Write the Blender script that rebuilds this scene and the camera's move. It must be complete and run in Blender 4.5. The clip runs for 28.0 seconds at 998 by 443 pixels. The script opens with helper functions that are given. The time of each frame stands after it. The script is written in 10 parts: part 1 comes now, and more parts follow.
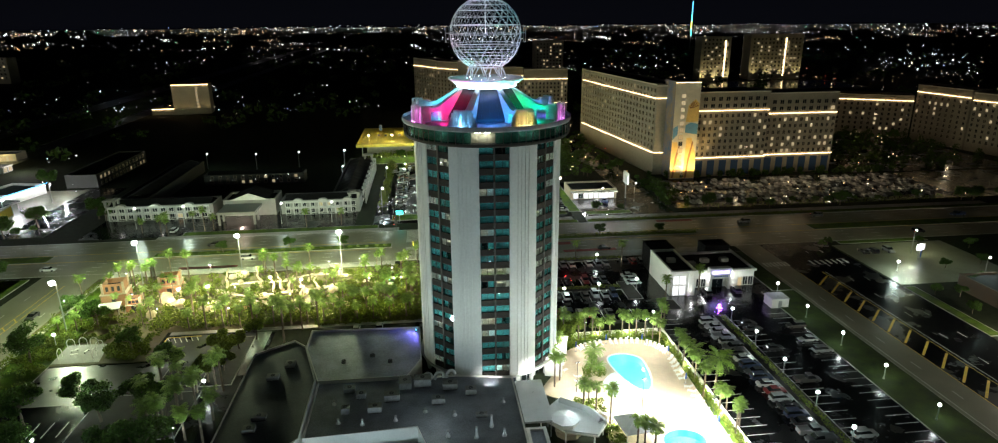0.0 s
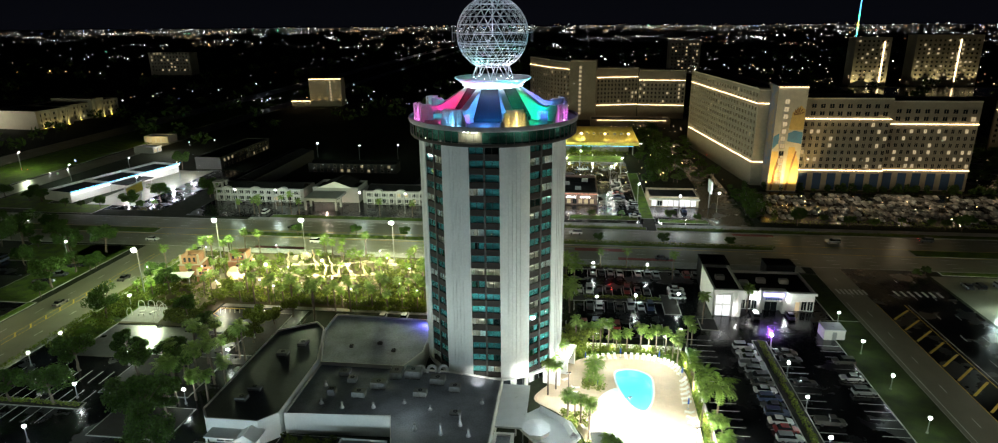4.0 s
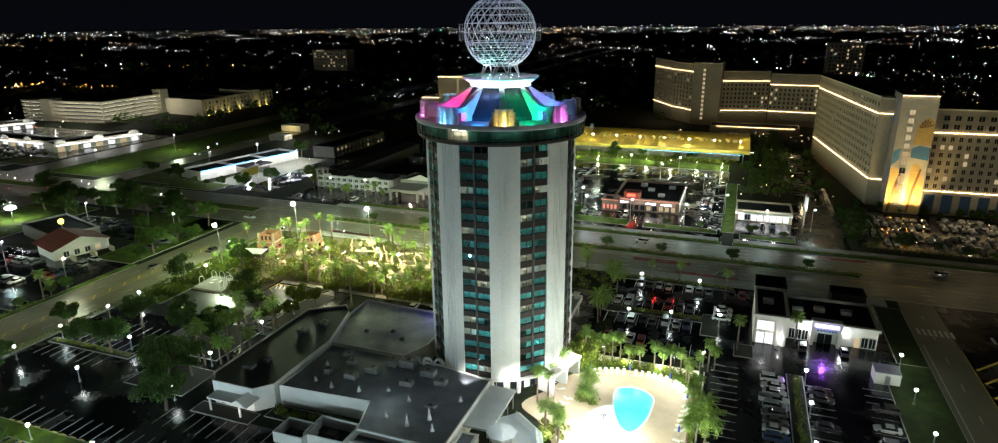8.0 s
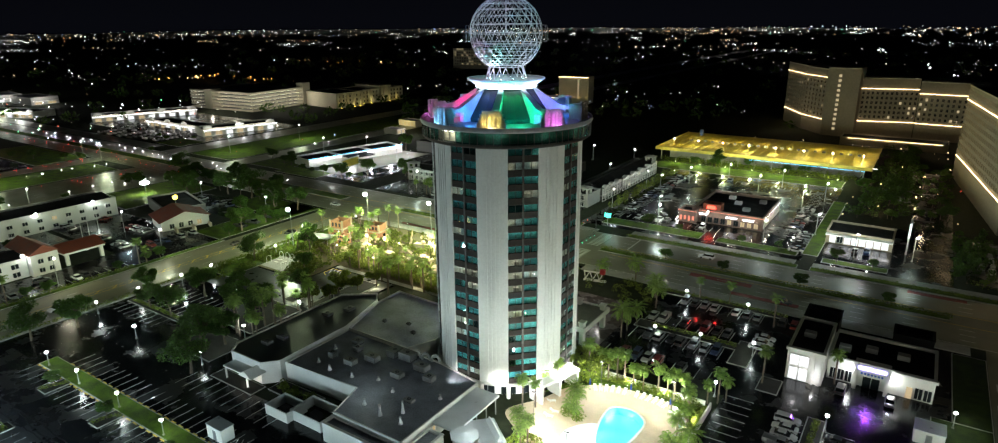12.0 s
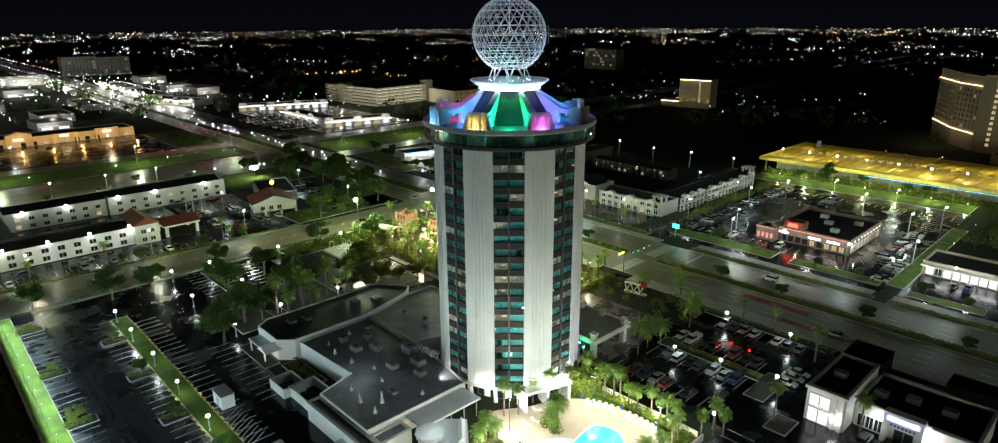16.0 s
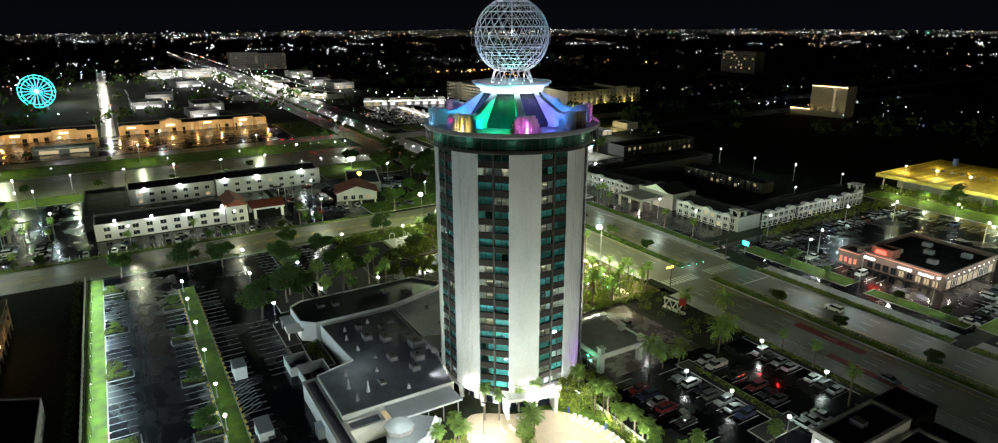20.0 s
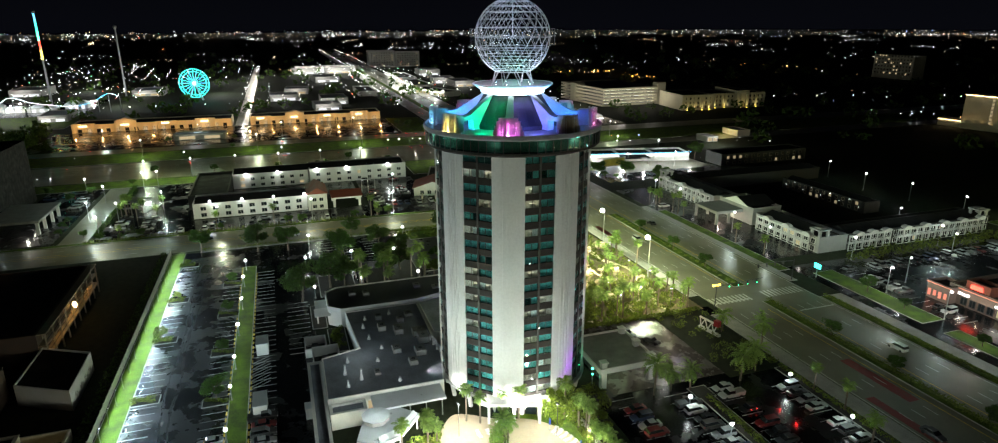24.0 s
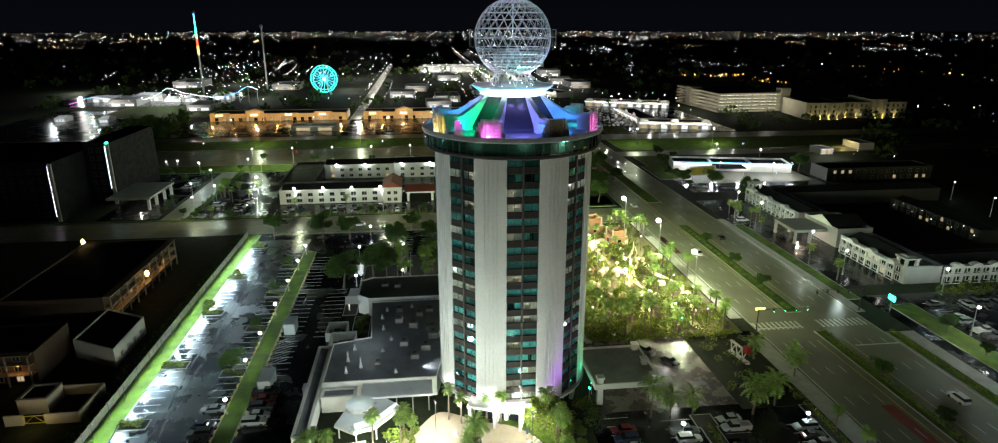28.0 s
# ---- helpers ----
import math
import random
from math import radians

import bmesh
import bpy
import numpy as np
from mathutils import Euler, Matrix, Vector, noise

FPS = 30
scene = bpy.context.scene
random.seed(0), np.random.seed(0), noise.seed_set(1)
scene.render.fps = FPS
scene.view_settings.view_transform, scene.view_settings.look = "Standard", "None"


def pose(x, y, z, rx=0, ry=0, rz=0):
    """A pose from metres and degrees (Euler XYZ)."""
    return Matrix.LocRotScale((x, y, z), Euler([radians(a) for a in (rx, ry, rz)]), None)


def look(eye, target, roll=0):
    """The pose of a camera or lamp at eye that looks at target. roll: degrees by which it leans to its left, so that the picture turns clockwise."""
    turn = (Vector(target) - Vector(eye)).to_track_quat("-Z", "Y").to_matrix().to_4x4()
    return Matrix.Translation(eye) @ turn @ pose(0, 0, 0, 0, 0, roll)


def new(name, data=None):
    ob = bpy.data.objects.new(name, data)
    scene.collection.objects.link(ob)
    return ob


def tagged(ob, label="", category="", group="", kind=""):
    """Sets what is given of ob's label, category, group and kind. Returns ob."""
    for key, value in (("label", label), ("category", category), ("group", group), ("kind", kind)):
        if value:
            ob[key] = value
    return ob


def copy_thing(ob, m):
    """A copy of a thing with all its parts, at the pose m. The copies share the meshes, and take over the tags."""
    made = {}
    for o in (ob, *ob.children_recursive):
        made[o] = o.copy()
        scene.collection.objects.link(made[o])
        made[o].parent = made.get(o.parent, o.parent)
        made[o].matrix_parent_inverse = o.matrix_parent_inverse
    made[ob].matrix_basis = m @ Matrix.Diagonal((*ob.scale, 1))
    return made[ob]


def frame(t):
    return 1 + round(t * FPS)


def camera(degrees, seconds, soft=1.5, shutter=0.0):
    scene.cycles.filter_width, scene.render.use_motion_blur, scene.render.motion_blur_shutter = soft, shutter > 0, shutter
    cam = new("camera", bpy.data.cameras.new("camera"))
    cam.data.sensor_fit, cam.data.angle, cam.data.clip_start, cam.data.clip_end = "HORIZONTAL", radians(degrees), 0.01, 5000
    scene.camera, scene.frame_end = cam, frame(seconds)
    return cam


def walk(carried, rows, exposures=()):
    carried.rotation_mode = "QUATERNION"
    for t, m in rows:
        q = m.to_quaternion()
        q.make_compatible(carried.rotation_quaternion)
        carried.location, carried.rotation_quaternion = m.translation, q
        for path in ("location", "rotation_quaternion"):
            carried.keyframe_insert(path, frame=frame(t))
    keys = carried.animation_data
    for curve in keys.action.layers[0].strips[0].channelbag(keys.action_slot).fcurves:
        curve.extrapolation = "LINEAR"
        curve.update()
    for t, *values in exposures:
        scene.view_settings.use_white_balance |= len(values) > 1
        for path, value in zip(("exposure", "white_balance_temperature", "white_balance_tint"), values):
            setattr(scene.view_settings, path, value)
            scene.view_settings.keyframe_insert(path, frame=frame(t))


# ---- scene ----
cam = camera(75.4, 28.0, 1.1)
METRES, EYE, TILT, LEAN, TURN = 197.9, 75.8, 0.0, 0.0, -6.3
ROWS = [
    (0.0, 0.0, 0.0, 0.0, -0.12, -17.73, 0.36),
    (0.5, 0.0169, 0.0006, -0.0001, 1.38, -17.71, 0.38),
    (1.0, 0.0364, 0.0019, 0.0001, 3.11, -17.71, 0.4),
    (1.5, 0.0537, 0.0036, -0.0, 4.66, -17.72, 0.42),
    (2.0, 0.0732, 0.0065, 0.0, 6.44, -17.72, 0.4),
    (2.5, 0.0906, 0.0091, -0.0, 8.01, -17.72, 0.42),
    (3.0, 0.1104, 0.0128, -0.0001, 9.8, -17.72, 0.44),
    (3.5, 0.1275, 0.0166, -0.0005, 11.37, -17.71, 0.45),
    (5.5, 0.1992, 0.0375, -0.0016, 18.12, -17.69, 0.51),
    (6.0, 0.218, 0.0445, -0.0022, 19.93, -17.64, 0.5),
    (6.5, 0.2339, 0.0514, -0.0023, 21.48, -17.63, 0.51),
    (7.0, 0.2523, 0.0595, -0.0029, 23.26, -17.61, 0.51),
    (7.5, 0.2679, 0.0671, -0.0031, 24.82, -17.6, 0.51),
    (8.0, 0.2857, 0.0763, -0.0037, 26.62, -17.57, 0.51),
    (8.5, 0.3012, 0.0848, -0.0036, 28.21, -17.57, 0.51),
    (9.0, 0.318, 0.0955, -0.0041, 30.0, -17.55, 0.49),
    (9.5, 0.3328, 0.1049, -0.0038, 31.57, -17.55, 0.51),
    (10.0, 0.3481, 0.1159, -0.0039, 33.25, -17.54, 0.52),
    (10.5, 0.3632, 0.1269, -0.004, 34.94, -17.52, 0.49),
    (11.0, 0.3776, 0.1385, -0.004, 36.62, -17.5, 0.46),
    (11.5, 0.3919, 0.1502, -0.0038, 38.25, -17.49, 0.45),
    (12.0, 0.4056, 0.1622, -0.0038, 39.89, -17.48, 0.43),
    (12.5, 0.4191, 0.1744, -0.0039, 41.51, -17.46, 0.43),
    (14.5, 0.4684, 0.2267, -0.0035, 47.9, -17.44, 0.4),
    (15.0, 0.4799, 0.2406, -0.0035, 49.5, -17.42, 0.4),
    (15.5, 0.4908, 0.2547, -0.0035, 51.11, -17.42, 0.38),
    (16.0, 0.5013, 0.2691, -0.0034, 52.71, -17.42, 0.36),
    (16.5, 0.5114, 0.2837, -0.0034, 54.3, -17.42, 0.35),
    (17.0, 0.521, 0.2985, -0.0032, 55.88, -17.43, 0.32),
    (17.5, 0.5302, 0.3136, -0.0032, 57.49, -17.42, 0.31),
    (18.0, 0.5389, 0.329, -0.003, 59.08, -17.4, 0.3),
    (18.5, 0.5472, 0.3447, -0.0029, 60.67, -17.37, 0.31),
    (19.0, 0.5548, 0.3604, -0.0027, 62.26, -17.37, 0.29),
    (19.5, 0.5621, 0.3765, -0.0027, 63.81, -17.36, 0.26),
    (20.0, 0.5686, 0.3927, -0.0028, 65.35, -17.36, 0.23),
    (20.5, 0.575, 0.4089, -0.0028, 66.89, -17.35, 0.21),
    (21.0, 0.5807, 0.4252, -0.0025, 68.45, -17.35, 0.21),
    (21.5, 0.5861, 0.4414, -0.0025, 70.01, -17.34, 0.17),
    (23.5, 0.6025, 0.5063, -0.003, 76.0, -17.32, 0.19),
    (24.0, 0.6061, 0.5238, -0.0028, 77.62, -17.31, 0.18),
    (24.5, 0.6087, 0.5394, -0.0027, 79.05, -17.31, 0.19),
    (25.0, 0.6112, 0.5572, -0.0027, 80.67, -17.3, 0.17),
    (25.5, 0.6128, 0.5728, -0.0027, 82.09, -17.28, 0.14),
    (26.0, 0.6141, 0.5905, -0.0027, 83.69, -17.26, 0.1),
    (26.5, 0.615, 0.606, -0.0027, 85.09, -17.25, 0.07),
    (27.0, 0.6156, 0.6236, -0.0028, 86.69, -17.24, 0.03),
    (27.5, 0.6157, 0.6386, -0.0029, 88.07, -17.24, 0.01),
    (28.0, 0.6154, 0.6556, -0.003, 89.61, -17.23, -0.01),
]
walk(cam, [(t, pose(0, 0, EYE, TILT, LEAN, TURN) @ pose(METRES * x, METRES * y, METRES * z, 90 + pitch, roll, yaw)) for t, x, y, z, yaw, pitch, roll in ROWS])

# ---- light ----
TAU = 2 * math.pi
world = bpy.data.worlds.new("night_sky")
world.use_nodes = True
scene.world = world
wn = world.node_tree.nodes
wl = world.node_tree.links
wbg = wn["Background"]
wtc = wn.new("ShaderNodeTexCoord")
wsep = wn.new("ShaderNodeSeparateXYZ")
wramp = wn.new("ShaderNodeValToRGB")
wl.new(wtc.outputs["Generated"], wsep.inputs[0])
wl.new(wsep.outputs["Z"], wramp.inputs[0])
wl.new(wramp.outputs[0], wbg.inputs[0])
# dim city glow low over the horizon, almost black above
wramp.color_ramp.elements[0].position, wramp.color_ramp.elements[0].color = 0.0, (0.0022, 0.0025, 0.004, 1)
wramp.color_ramp.elements[1].position, wramp.color_ramp.elements[1].color = 0.2, (0.0003, 0.0004, 0.0008, 1)
wbg.inputs[1].default_value = 1.0


def lamp(kind, loc, power, col=(1, 1, 1), size=0.3, aim=None, angle=100, blend=0.6):
    """A light source at loc, a lamp's or an added fill; aim: the point it shines at."""
    d = bpy.data.lights.new("light", kind)
    d.energy, d.color = power, col
    if kind == "AREA":
        d.size = size
    else:
        d.shadow_soft_size = size
    if kind == "SPOT":
        d.spot_size, d.spot_blend = radians(angle), blend
    o = new("light", d)
    o.matrix_world = look(loc, aim or (loc[0], loc[1] + 1e-4, loc[2] - 1))
    return o


# ---- materials ----
def nodes(name):
    m = bpy.data.materials.new(name)
    m.use_nodes = True
    return m, m.node_tree.nodes, m.node_tree.links, m.node_tree.nodes["Principled BSDF"]


def mat(name, col, rough=0.6, metal=0.0, var=0.3, scale=0.5, fine=6.0, bump=0.15, rvar=0.15, rand=0.0, island=0.0, spec=0.5, col2=None):
    """A surface with stains at a large scale and grain at a small one, in world metres."""
    m, n, l, b = nodes(name)
    geo = n.new("ShaderNodeNewGeometry")
    n1, n2 = n.new("ShaderNodeTexNoise"), n.new("ShaderNodeTexNoise")
    n1.inputs["Scale"].default_value, n2.inputs["Scale"].default_value = scale, fine
    n1.inputs["Detail"].default_value, n2.inputs["Detail"].default_value = 4, 3
    for x in (n1, n2):
        l.new(geo.outputs["Position"], x.inputs["Vector"])
    mix = n.new("ShaderNodeMath")
    mix.operation = "MULTIPLY_ADD"
    l.new(n2.outputs[0], mix.inputs[0])
    mix.inputs[1].default_value = 0.4
    half = n.new("ShaderNodeMath")
    half.operation = "MULTIPLY"
    l.new(n1.outputs[0], half.inputs[0])
    half.inputs[1].default_value = 0.6
    l.new(half.outputs[0], mix.inputs[2])
    ramp = n.new("ShaderNodeValToRGB")
    c2 = col2 or [min(1, c * (1 + var)) for c in col]
    ramp.color_ramp.elements[0].position, ramp.color_ramp.elements[0].color = 0.32, (*[c * (1 - var) for c in col], 1)
    ramp.color_ramp.elements[1].position, ramp.color_ramp.elements[1].color = 0.68, (*c2, 1)
    l.new(mix.outputs[0], ramp.inputs[0])
    out = ramp.outputs[0]
    for amount, node, socket in ((rand, "ShaderNodeObjectInfo", "Random"), (island, "ShaderNodeNewGeometry", "Random Per Island")):
        if amount:
            r = n.new(node)
            hsv = n.new("ShaderNodeHueSaturation")
            mr = n.new("ShaderNodeMapRange")
            mr.inputs[3].default_value, mr.inputs[4].default_value = 1 - amount, 1 + amount
            l.new(r.outputs[socket], mr.inputs[0])
            l.new(mr.outputs[0], hsv.inputs["Value"])
            l.new(out, hsv.inputs["Color"])
            out = hsv.outputs[0]
    l.new(out, b.inputs["Base Color"])
    rr = n.new("ShaderNodeMapRange")
    rr.inputs[1].default_value, rr.inputs[2].default_value = 0.3, 0.7
    rr.inputs[3].default_value, rr.inputs[4].default_value = max(0.03, rough - rvar), min(1, rough + rvar)
    l.new(n1.outputs[0], rr.inputs[0])
    l.new(rr.outputs[0], b.inputs["Roughness"])
    b.inputs["Metallic"].default_value = metal
    b.inputs["Specular IOR Level"].default_value = spec
    if bump:
        bp = n.new("ShaderNodeBump")
        bp.inputs["Strength"].default_value, bp.inputs["Distance"].default_value = bump, 0.05
        l.new(n2.outputs[0], bp.inputs["Height"])
        l.new(bp.outputs[0], b.inputs["Normal"])
    return m


def glow(name, col, power, sampled=False):
    """A lamp's glowing lens or tube."""
    m, n, l, b = nodes(name)
    b.inputs["Base Color"].default_value = (0.02, 0.02, 0.02, 1)
    b.inputs["Emission Color"].default_value = (*col, 1)
    b.inputs["Emission Strength"].default_value = power
    m.cycles.emission_sampling = "AUTO" if sampled else "NONE"
    return m


def glow_field(name, power, palette):
    """Many far lamps in one object: each keeps one of the palette's colours and a strength of its own."""
    m, n, l, b = nodes(name)
    b.inputs["Base Color"].default_value = (0.02, 0.02, 0.02, 1)
    geo = n.new("ShaderNodeNewGeometry")
    ramp = n.new("ShaderNodeValToRGB")
    ramp.color_ramp.interpolation = "CONSTANT"
    e = ramp.color_ramp.elements
    while len(e) < len(palette):
        e.new(0.5)
    for i, (pos, c) in enumerate(palette):
        e[i].position, e[i].color = pos, (*c, 1)
    l.new(geo.outputs["Random Per Island"], ramp.inputs[0])
    wn_ = n.new("ShaderNodeTexWhiteNoise")
    wn_.noise_dimensions = "1D"
    l.new(geo.outputs["Random Per Island"], wn_.inputs["W"])
    pw = n.new("ShaderNodeMath")
    pw.operation = "POWER"
    l.new(wn_.outputs[0], pw.inputs[0])
    pw.inputs[1].default_value = 2.5
    mul = n.new("ShaderNodeMath")
    mul.operation = "MULTIPLY_ADD"
    l.new(pw.outputs[0], mul.inputs[0])
    mul.inputs[1].default_value, mul.inputs[2].default_value = power, power * 0.08
    l.new(ramp.outputs[0], b.inputs["Emission Color"])
    l.new(mul.outputs[0], b.inputs["Emission Strength"])
    m.cycles.emission_sampling = "NONE"
    return m


def glass(name, tint, see=0.75, rough=0.03):
    """A thin pane: tinted clear, with a mirror's gloss that grows towards the edge."""
    m, n, l, b = nodes(name)
    tr, gl, mx, fr = n.new("ShaderNodeBsdfTransparent"), n.new("ShaderNodeBsdfGlossy"), n.new("ShaderNodeMixShader"), n.new("ShaderNodeLayerWeight")
    tr.inputs[0].default_value = (*[c * see for c in tint], 1)
    gl.inputs["Roughness"].default_value = rough
    fr.inputs[0].default_value = 0.5
    pw, sc = n.new("ShaderNodeMath"), n.new("ShaderNodeMath")
    pw.operation, sc.operation = "POWER", "MULTIPLY_ADD"
    l.new(fr.outputs["Facing"], pw.inputs[0])
    pw.inputs[1].default_value = 4.0
    l.new(pw.outputs[0], sc.inputs[0])
    sc.inputs[1].default_value, sc.inputs[2].default_value = 0.9, 0.06
    l.new(sc.outputs[0], mx.inputs[0])
    l.new(tr.outputs[0], mx.inputs[1])
    l.new(gl.outputs[0], mx.inputs[2])
    l.new(mx.outputs[0], n["Material Output"].inputs[0])
    return m


def wet(name, dry, puddle=0.35, scale=0.09, spec=0.5, gloss=(0.08, 0.36), var=0.35):
    """Asphalt after rain: patches of thin water, almost mirrors, between damp rough ones."""
    m = mat(name, dry, 0.5, var=var, scale=scale * 3, fine=9, bump=0.12, spec=spec)
    n, l = m.node_tree.nodes, m.node_tree.links
    b = n["Principled BSDF"]
    geo, no, mr = n.new("ShaderNodeNewGeometry"), n.new("ShaderNodeTexNoise"), n.new("ShaderNodeMapRange")
    no.inputs["Scale"].default_value, no.inputs["Detail"].default_value = scale, 5
    no.inputs["Roughness"].default_value = 0.62
    l.new(geo.outputs["Position"], no.inputs["Vector"])
    mr.inputs[1].default_value, mr.inputs[2].default_value = 0.5 - puddle * 0.3, 0.62
    mr.inputs[3].default_value, mr.inputs[4].default_value = gloss
    l.new(no.outputs[0], mr.inputs[0])
    l.new(mr.outputs[0], b.inputs["Roughness"])
    return m


def leafy(m, amount=0.4):
    """Leaves also let light through."""
    n, l = m.node_tree.nodes, m.node_tree.links
    b = n["Principled BSDF"]
    t, mx = n.new("ShaderNodeBsdfTranslucent"), n.new("ShaderNodeMixShader")
    mx.inputs[0].default_value = amount
    l.new(b.inputs["Base Color"].links[0].from_socket, t.inputs[0])
    l.new(b.outputs[0], mx.inputs[1])
    l.new(t.outputs[0], mx.inputs[2])
    l.new(mx.outputs[0], n["Material Output"].inputs[0])
    return m


M = {}
M["grass"] = mat("grass", (0.062, 0.105, 0.009), 0.9, var=0.8, scale=0.3, fine=5, bump=0.6, spec=0.2)
M["roughgrass"] = mat("rough_grass", (0.026, 0.04, 0.009), 0.95, var=0.7, scale=0.4, fine=6, bump=0.7, spec=0.15)
M["earth"] = mat("earth", (0.02, 0.026, 0.013), 0.95, var=0.5, scale=0.02, fine=0.6, bump=0.3, spec=0.15)
M["road"] = wet("road_asphalt", (0.165, 0.16, 0.115), 0.2, 0.05, 0.42, (0.28, 0.44), 0.16)
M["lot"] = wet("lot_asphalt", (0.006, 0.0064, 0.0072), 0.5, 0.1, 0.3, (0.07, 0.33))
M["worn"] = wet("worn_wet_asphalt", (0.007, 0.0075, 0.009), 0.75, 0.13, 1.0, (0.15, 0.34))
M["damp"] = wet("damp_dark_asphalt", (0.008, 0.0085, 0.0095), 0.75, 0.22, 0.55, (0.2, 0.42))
M["concrete"] = mat("concrete", (0.32, 0.31, 0.29), 0.75, scale=0.4, fine=5)
M["kerb"] = mat("kerb_concrete", (0.38, 0.37, 0.34), 0.8, scale=0.7, fine=8)
M["paint_w"] = mat("white_road_paint", (0.62, 0.62, 0.6), 0.6, var=0.25, scale=1.5, fine=14)
M["paint_y"] = mat("yellow_road_paint", (0.75, 0.52, 0.07), 0.6, var=0.25, scale=1.5, fine=14)
M["paint_r"] = mat("red_lane_paint", (0.22, 0.03, 0.025), 0.6, var=0.3, scale=1.0, fine=10)
M["slab"] = mat("tower_concrete", (0.5, 0.5, 0.48), 0.8, var=0.12, scale=0.12, fine=2.5, bump=0.1)
M["spandrel"] = mat("dark_spandrel", (0.03, 0.026, 0.023), 0.7, var=0.25, scale=0.5, fine=6, rand=0.15, spec=0.12)
M["mullion"] = mat("bronze_mullion", (0.04, 0.036, 0.032), 0.5, metal=0.1, var=0.2)
M["teal_glass"] = glass("teal_glass", (0.33, 0.7, 0.7), 0.95)
M["clear_glass"] = glass("clear_glass", (0.85, 0.95, 0.95), 0.9)
M["pane_dark"] = mat("dark_door_glass", (0.02, 0.026, 0.03), 0.08, var=0.1, rvar=0.03)
M["curtain"] = mat("pale_curtain", (0.72, 0.8, 0.8), 0.9, var=0.15, scale=0.9, fine=5, rand=0.45)
M["room"] = mat("room_wall", (0.55, 0.5, 0.42), 0.85, rand=0.3)
M["dark"] = mat("dark_interior", (0.02, 0.022, 0.025), 0.8)
M["roof_dark"] = mat("dark_roof_membrane", (0.23, 0.243, 0.285), 0.6, var=0.45, scale=0.25, fine=4, rvar=0.2)
M["roof_slate"] = mat("charcoal_roof_membrane", (0.1, 0.105, 0.12), 0.5, var=0.45, scale=0.25, fine=4, rvar=0.2)
M["roof_black"] = mat("black_roof_membrane", (0.013, 0.013, 0.014), 0.8, var=0.4, scale=0.25, fine=4, spec=0.2)
M["roof_grey"] = mat("grey_roof_membrane", (0.4, 0.41, 0.47), 0.55, var=0.45, scale=0.2, fine=3, rvar=0.25)
M["white"] = mat("white_painted_wall", (0.72, 0.71, 0.68), 0.7, var=0.1, scale=0.3, fine=4)
M["cream"] = mat("cream_render", (0.6, 0.54, 0.42), 0.8, var=0.15, scale=0.1, fine=2)
M["unit"] = mat("grey_unit_sheet", (0.2, 0.2, 0.2), 0.6, var=0.35, scale=1.5, fine=9, rand=0.4)
M["mulch"] = mat("dark_mulch", (0.014, 0.013, 0.008), 0.95, var=0.4, scale=0.8, fine=9, bump=0.5)
M["motel_wall"] = mat("grey_white_render", (0.29, 0.286, 0.275), 0.8, var=0.15, scale=0.3, fine=4)
M["white_metal"] = mat("white_metal", (0.58, 0.6, 0.63), 0.4, metal=0.2, var=0.1)
M["steel"] = mat("galvanised_steel", (0.35, 0.36, 0.37), 0.45, metal=0.8, var=0.2)
M["darksteel"] = mat("dark_steel", (0.05, 0.05, 0.055), 0.5, metal=0.6, var=0.2)
M["truss"] = mat("white_steel_tube", (0.7, 0.72, 0.74), 0.4, var=0.1)
M["fin"] = mat("pale_stucco", (0.68, 0.68, 0.68), 0.8, var=0.12, scale=0.5, fine=4)
M["panel"] = mat("dark_roof_panel", (0.024, 0.024, 0.03), 0.5, var=0.2, scale=0.5, fine=5)
M["brown_wall"] = mat("dark_brown_render", (0.09, 0.06, 0.04), 0.85, var=0.25)
M["charcoal"] = mat("charcoal_cladding", (0.007, 0.007, 0.008), 0.8, var=0.2, spec=0.1)
M["tan"] = mat("tan_stucco", (0.34, 0.28, 0.2), 0.8, var=0.2)
M["deck"] = mat("pool_deck", (0.52, 0.42, 0.3), 0.75, var=0.15, scale=0.4, fine=6)
M["pooltile"] = mat("pool_plaster", (0.2, 0.62, 0.68), 0.5, var=0.1, scale=0.6, fine=3)
M["palmleaf"] = leafy(mat("palm_frond", (0.2, 0.3, 0.07), 0.55, var=0.4, scale=1.2, fine=7, island=0.35, rand=0.2, spec=0.3))
M["leaf"] = leafy(mat("tree_leaf", (0.058, 0.11, 0.02), 0.6, var=0.4, scale=0.6, fine=5, island=0.45, rand=0.25, spec=0.3))
M["bush"] = leafy(mat("shrub_leaf", (0.115, 0.15, 0.02), 0.6, var=0.4, scale=0.8, fine=5, island=0.45, rand=0.3, spec=0.3))
M["bark"] = mat("bark", (0.13, 0.1, 0.075), 0.9, var=0.35, scale=1.5, fine=9, bump=0.5)
M["tyre"] = mat("tyre_rubber", (0.015, 0.015, 0.016), 0.8)
M["carglass"] = mat("car_glass", (0.01, 0.012, 0.014), 0.06, var=0.1, rvar=0.02)
M["rim_top"] = mat("grey_roof_sheet", (0.2, 0.2, 0.21), 0.6)
M["pavers"] = wet("entrance_pavers", (0.1, 0.085, 0.08), 0.6, 0.25, 0.7, (0.1, 0.36))
M["pondwater"] = mat("pond_water", (0.006, 0.008, 0.009), 0.12, var=0.1, bump=0.15, spec=0.6)
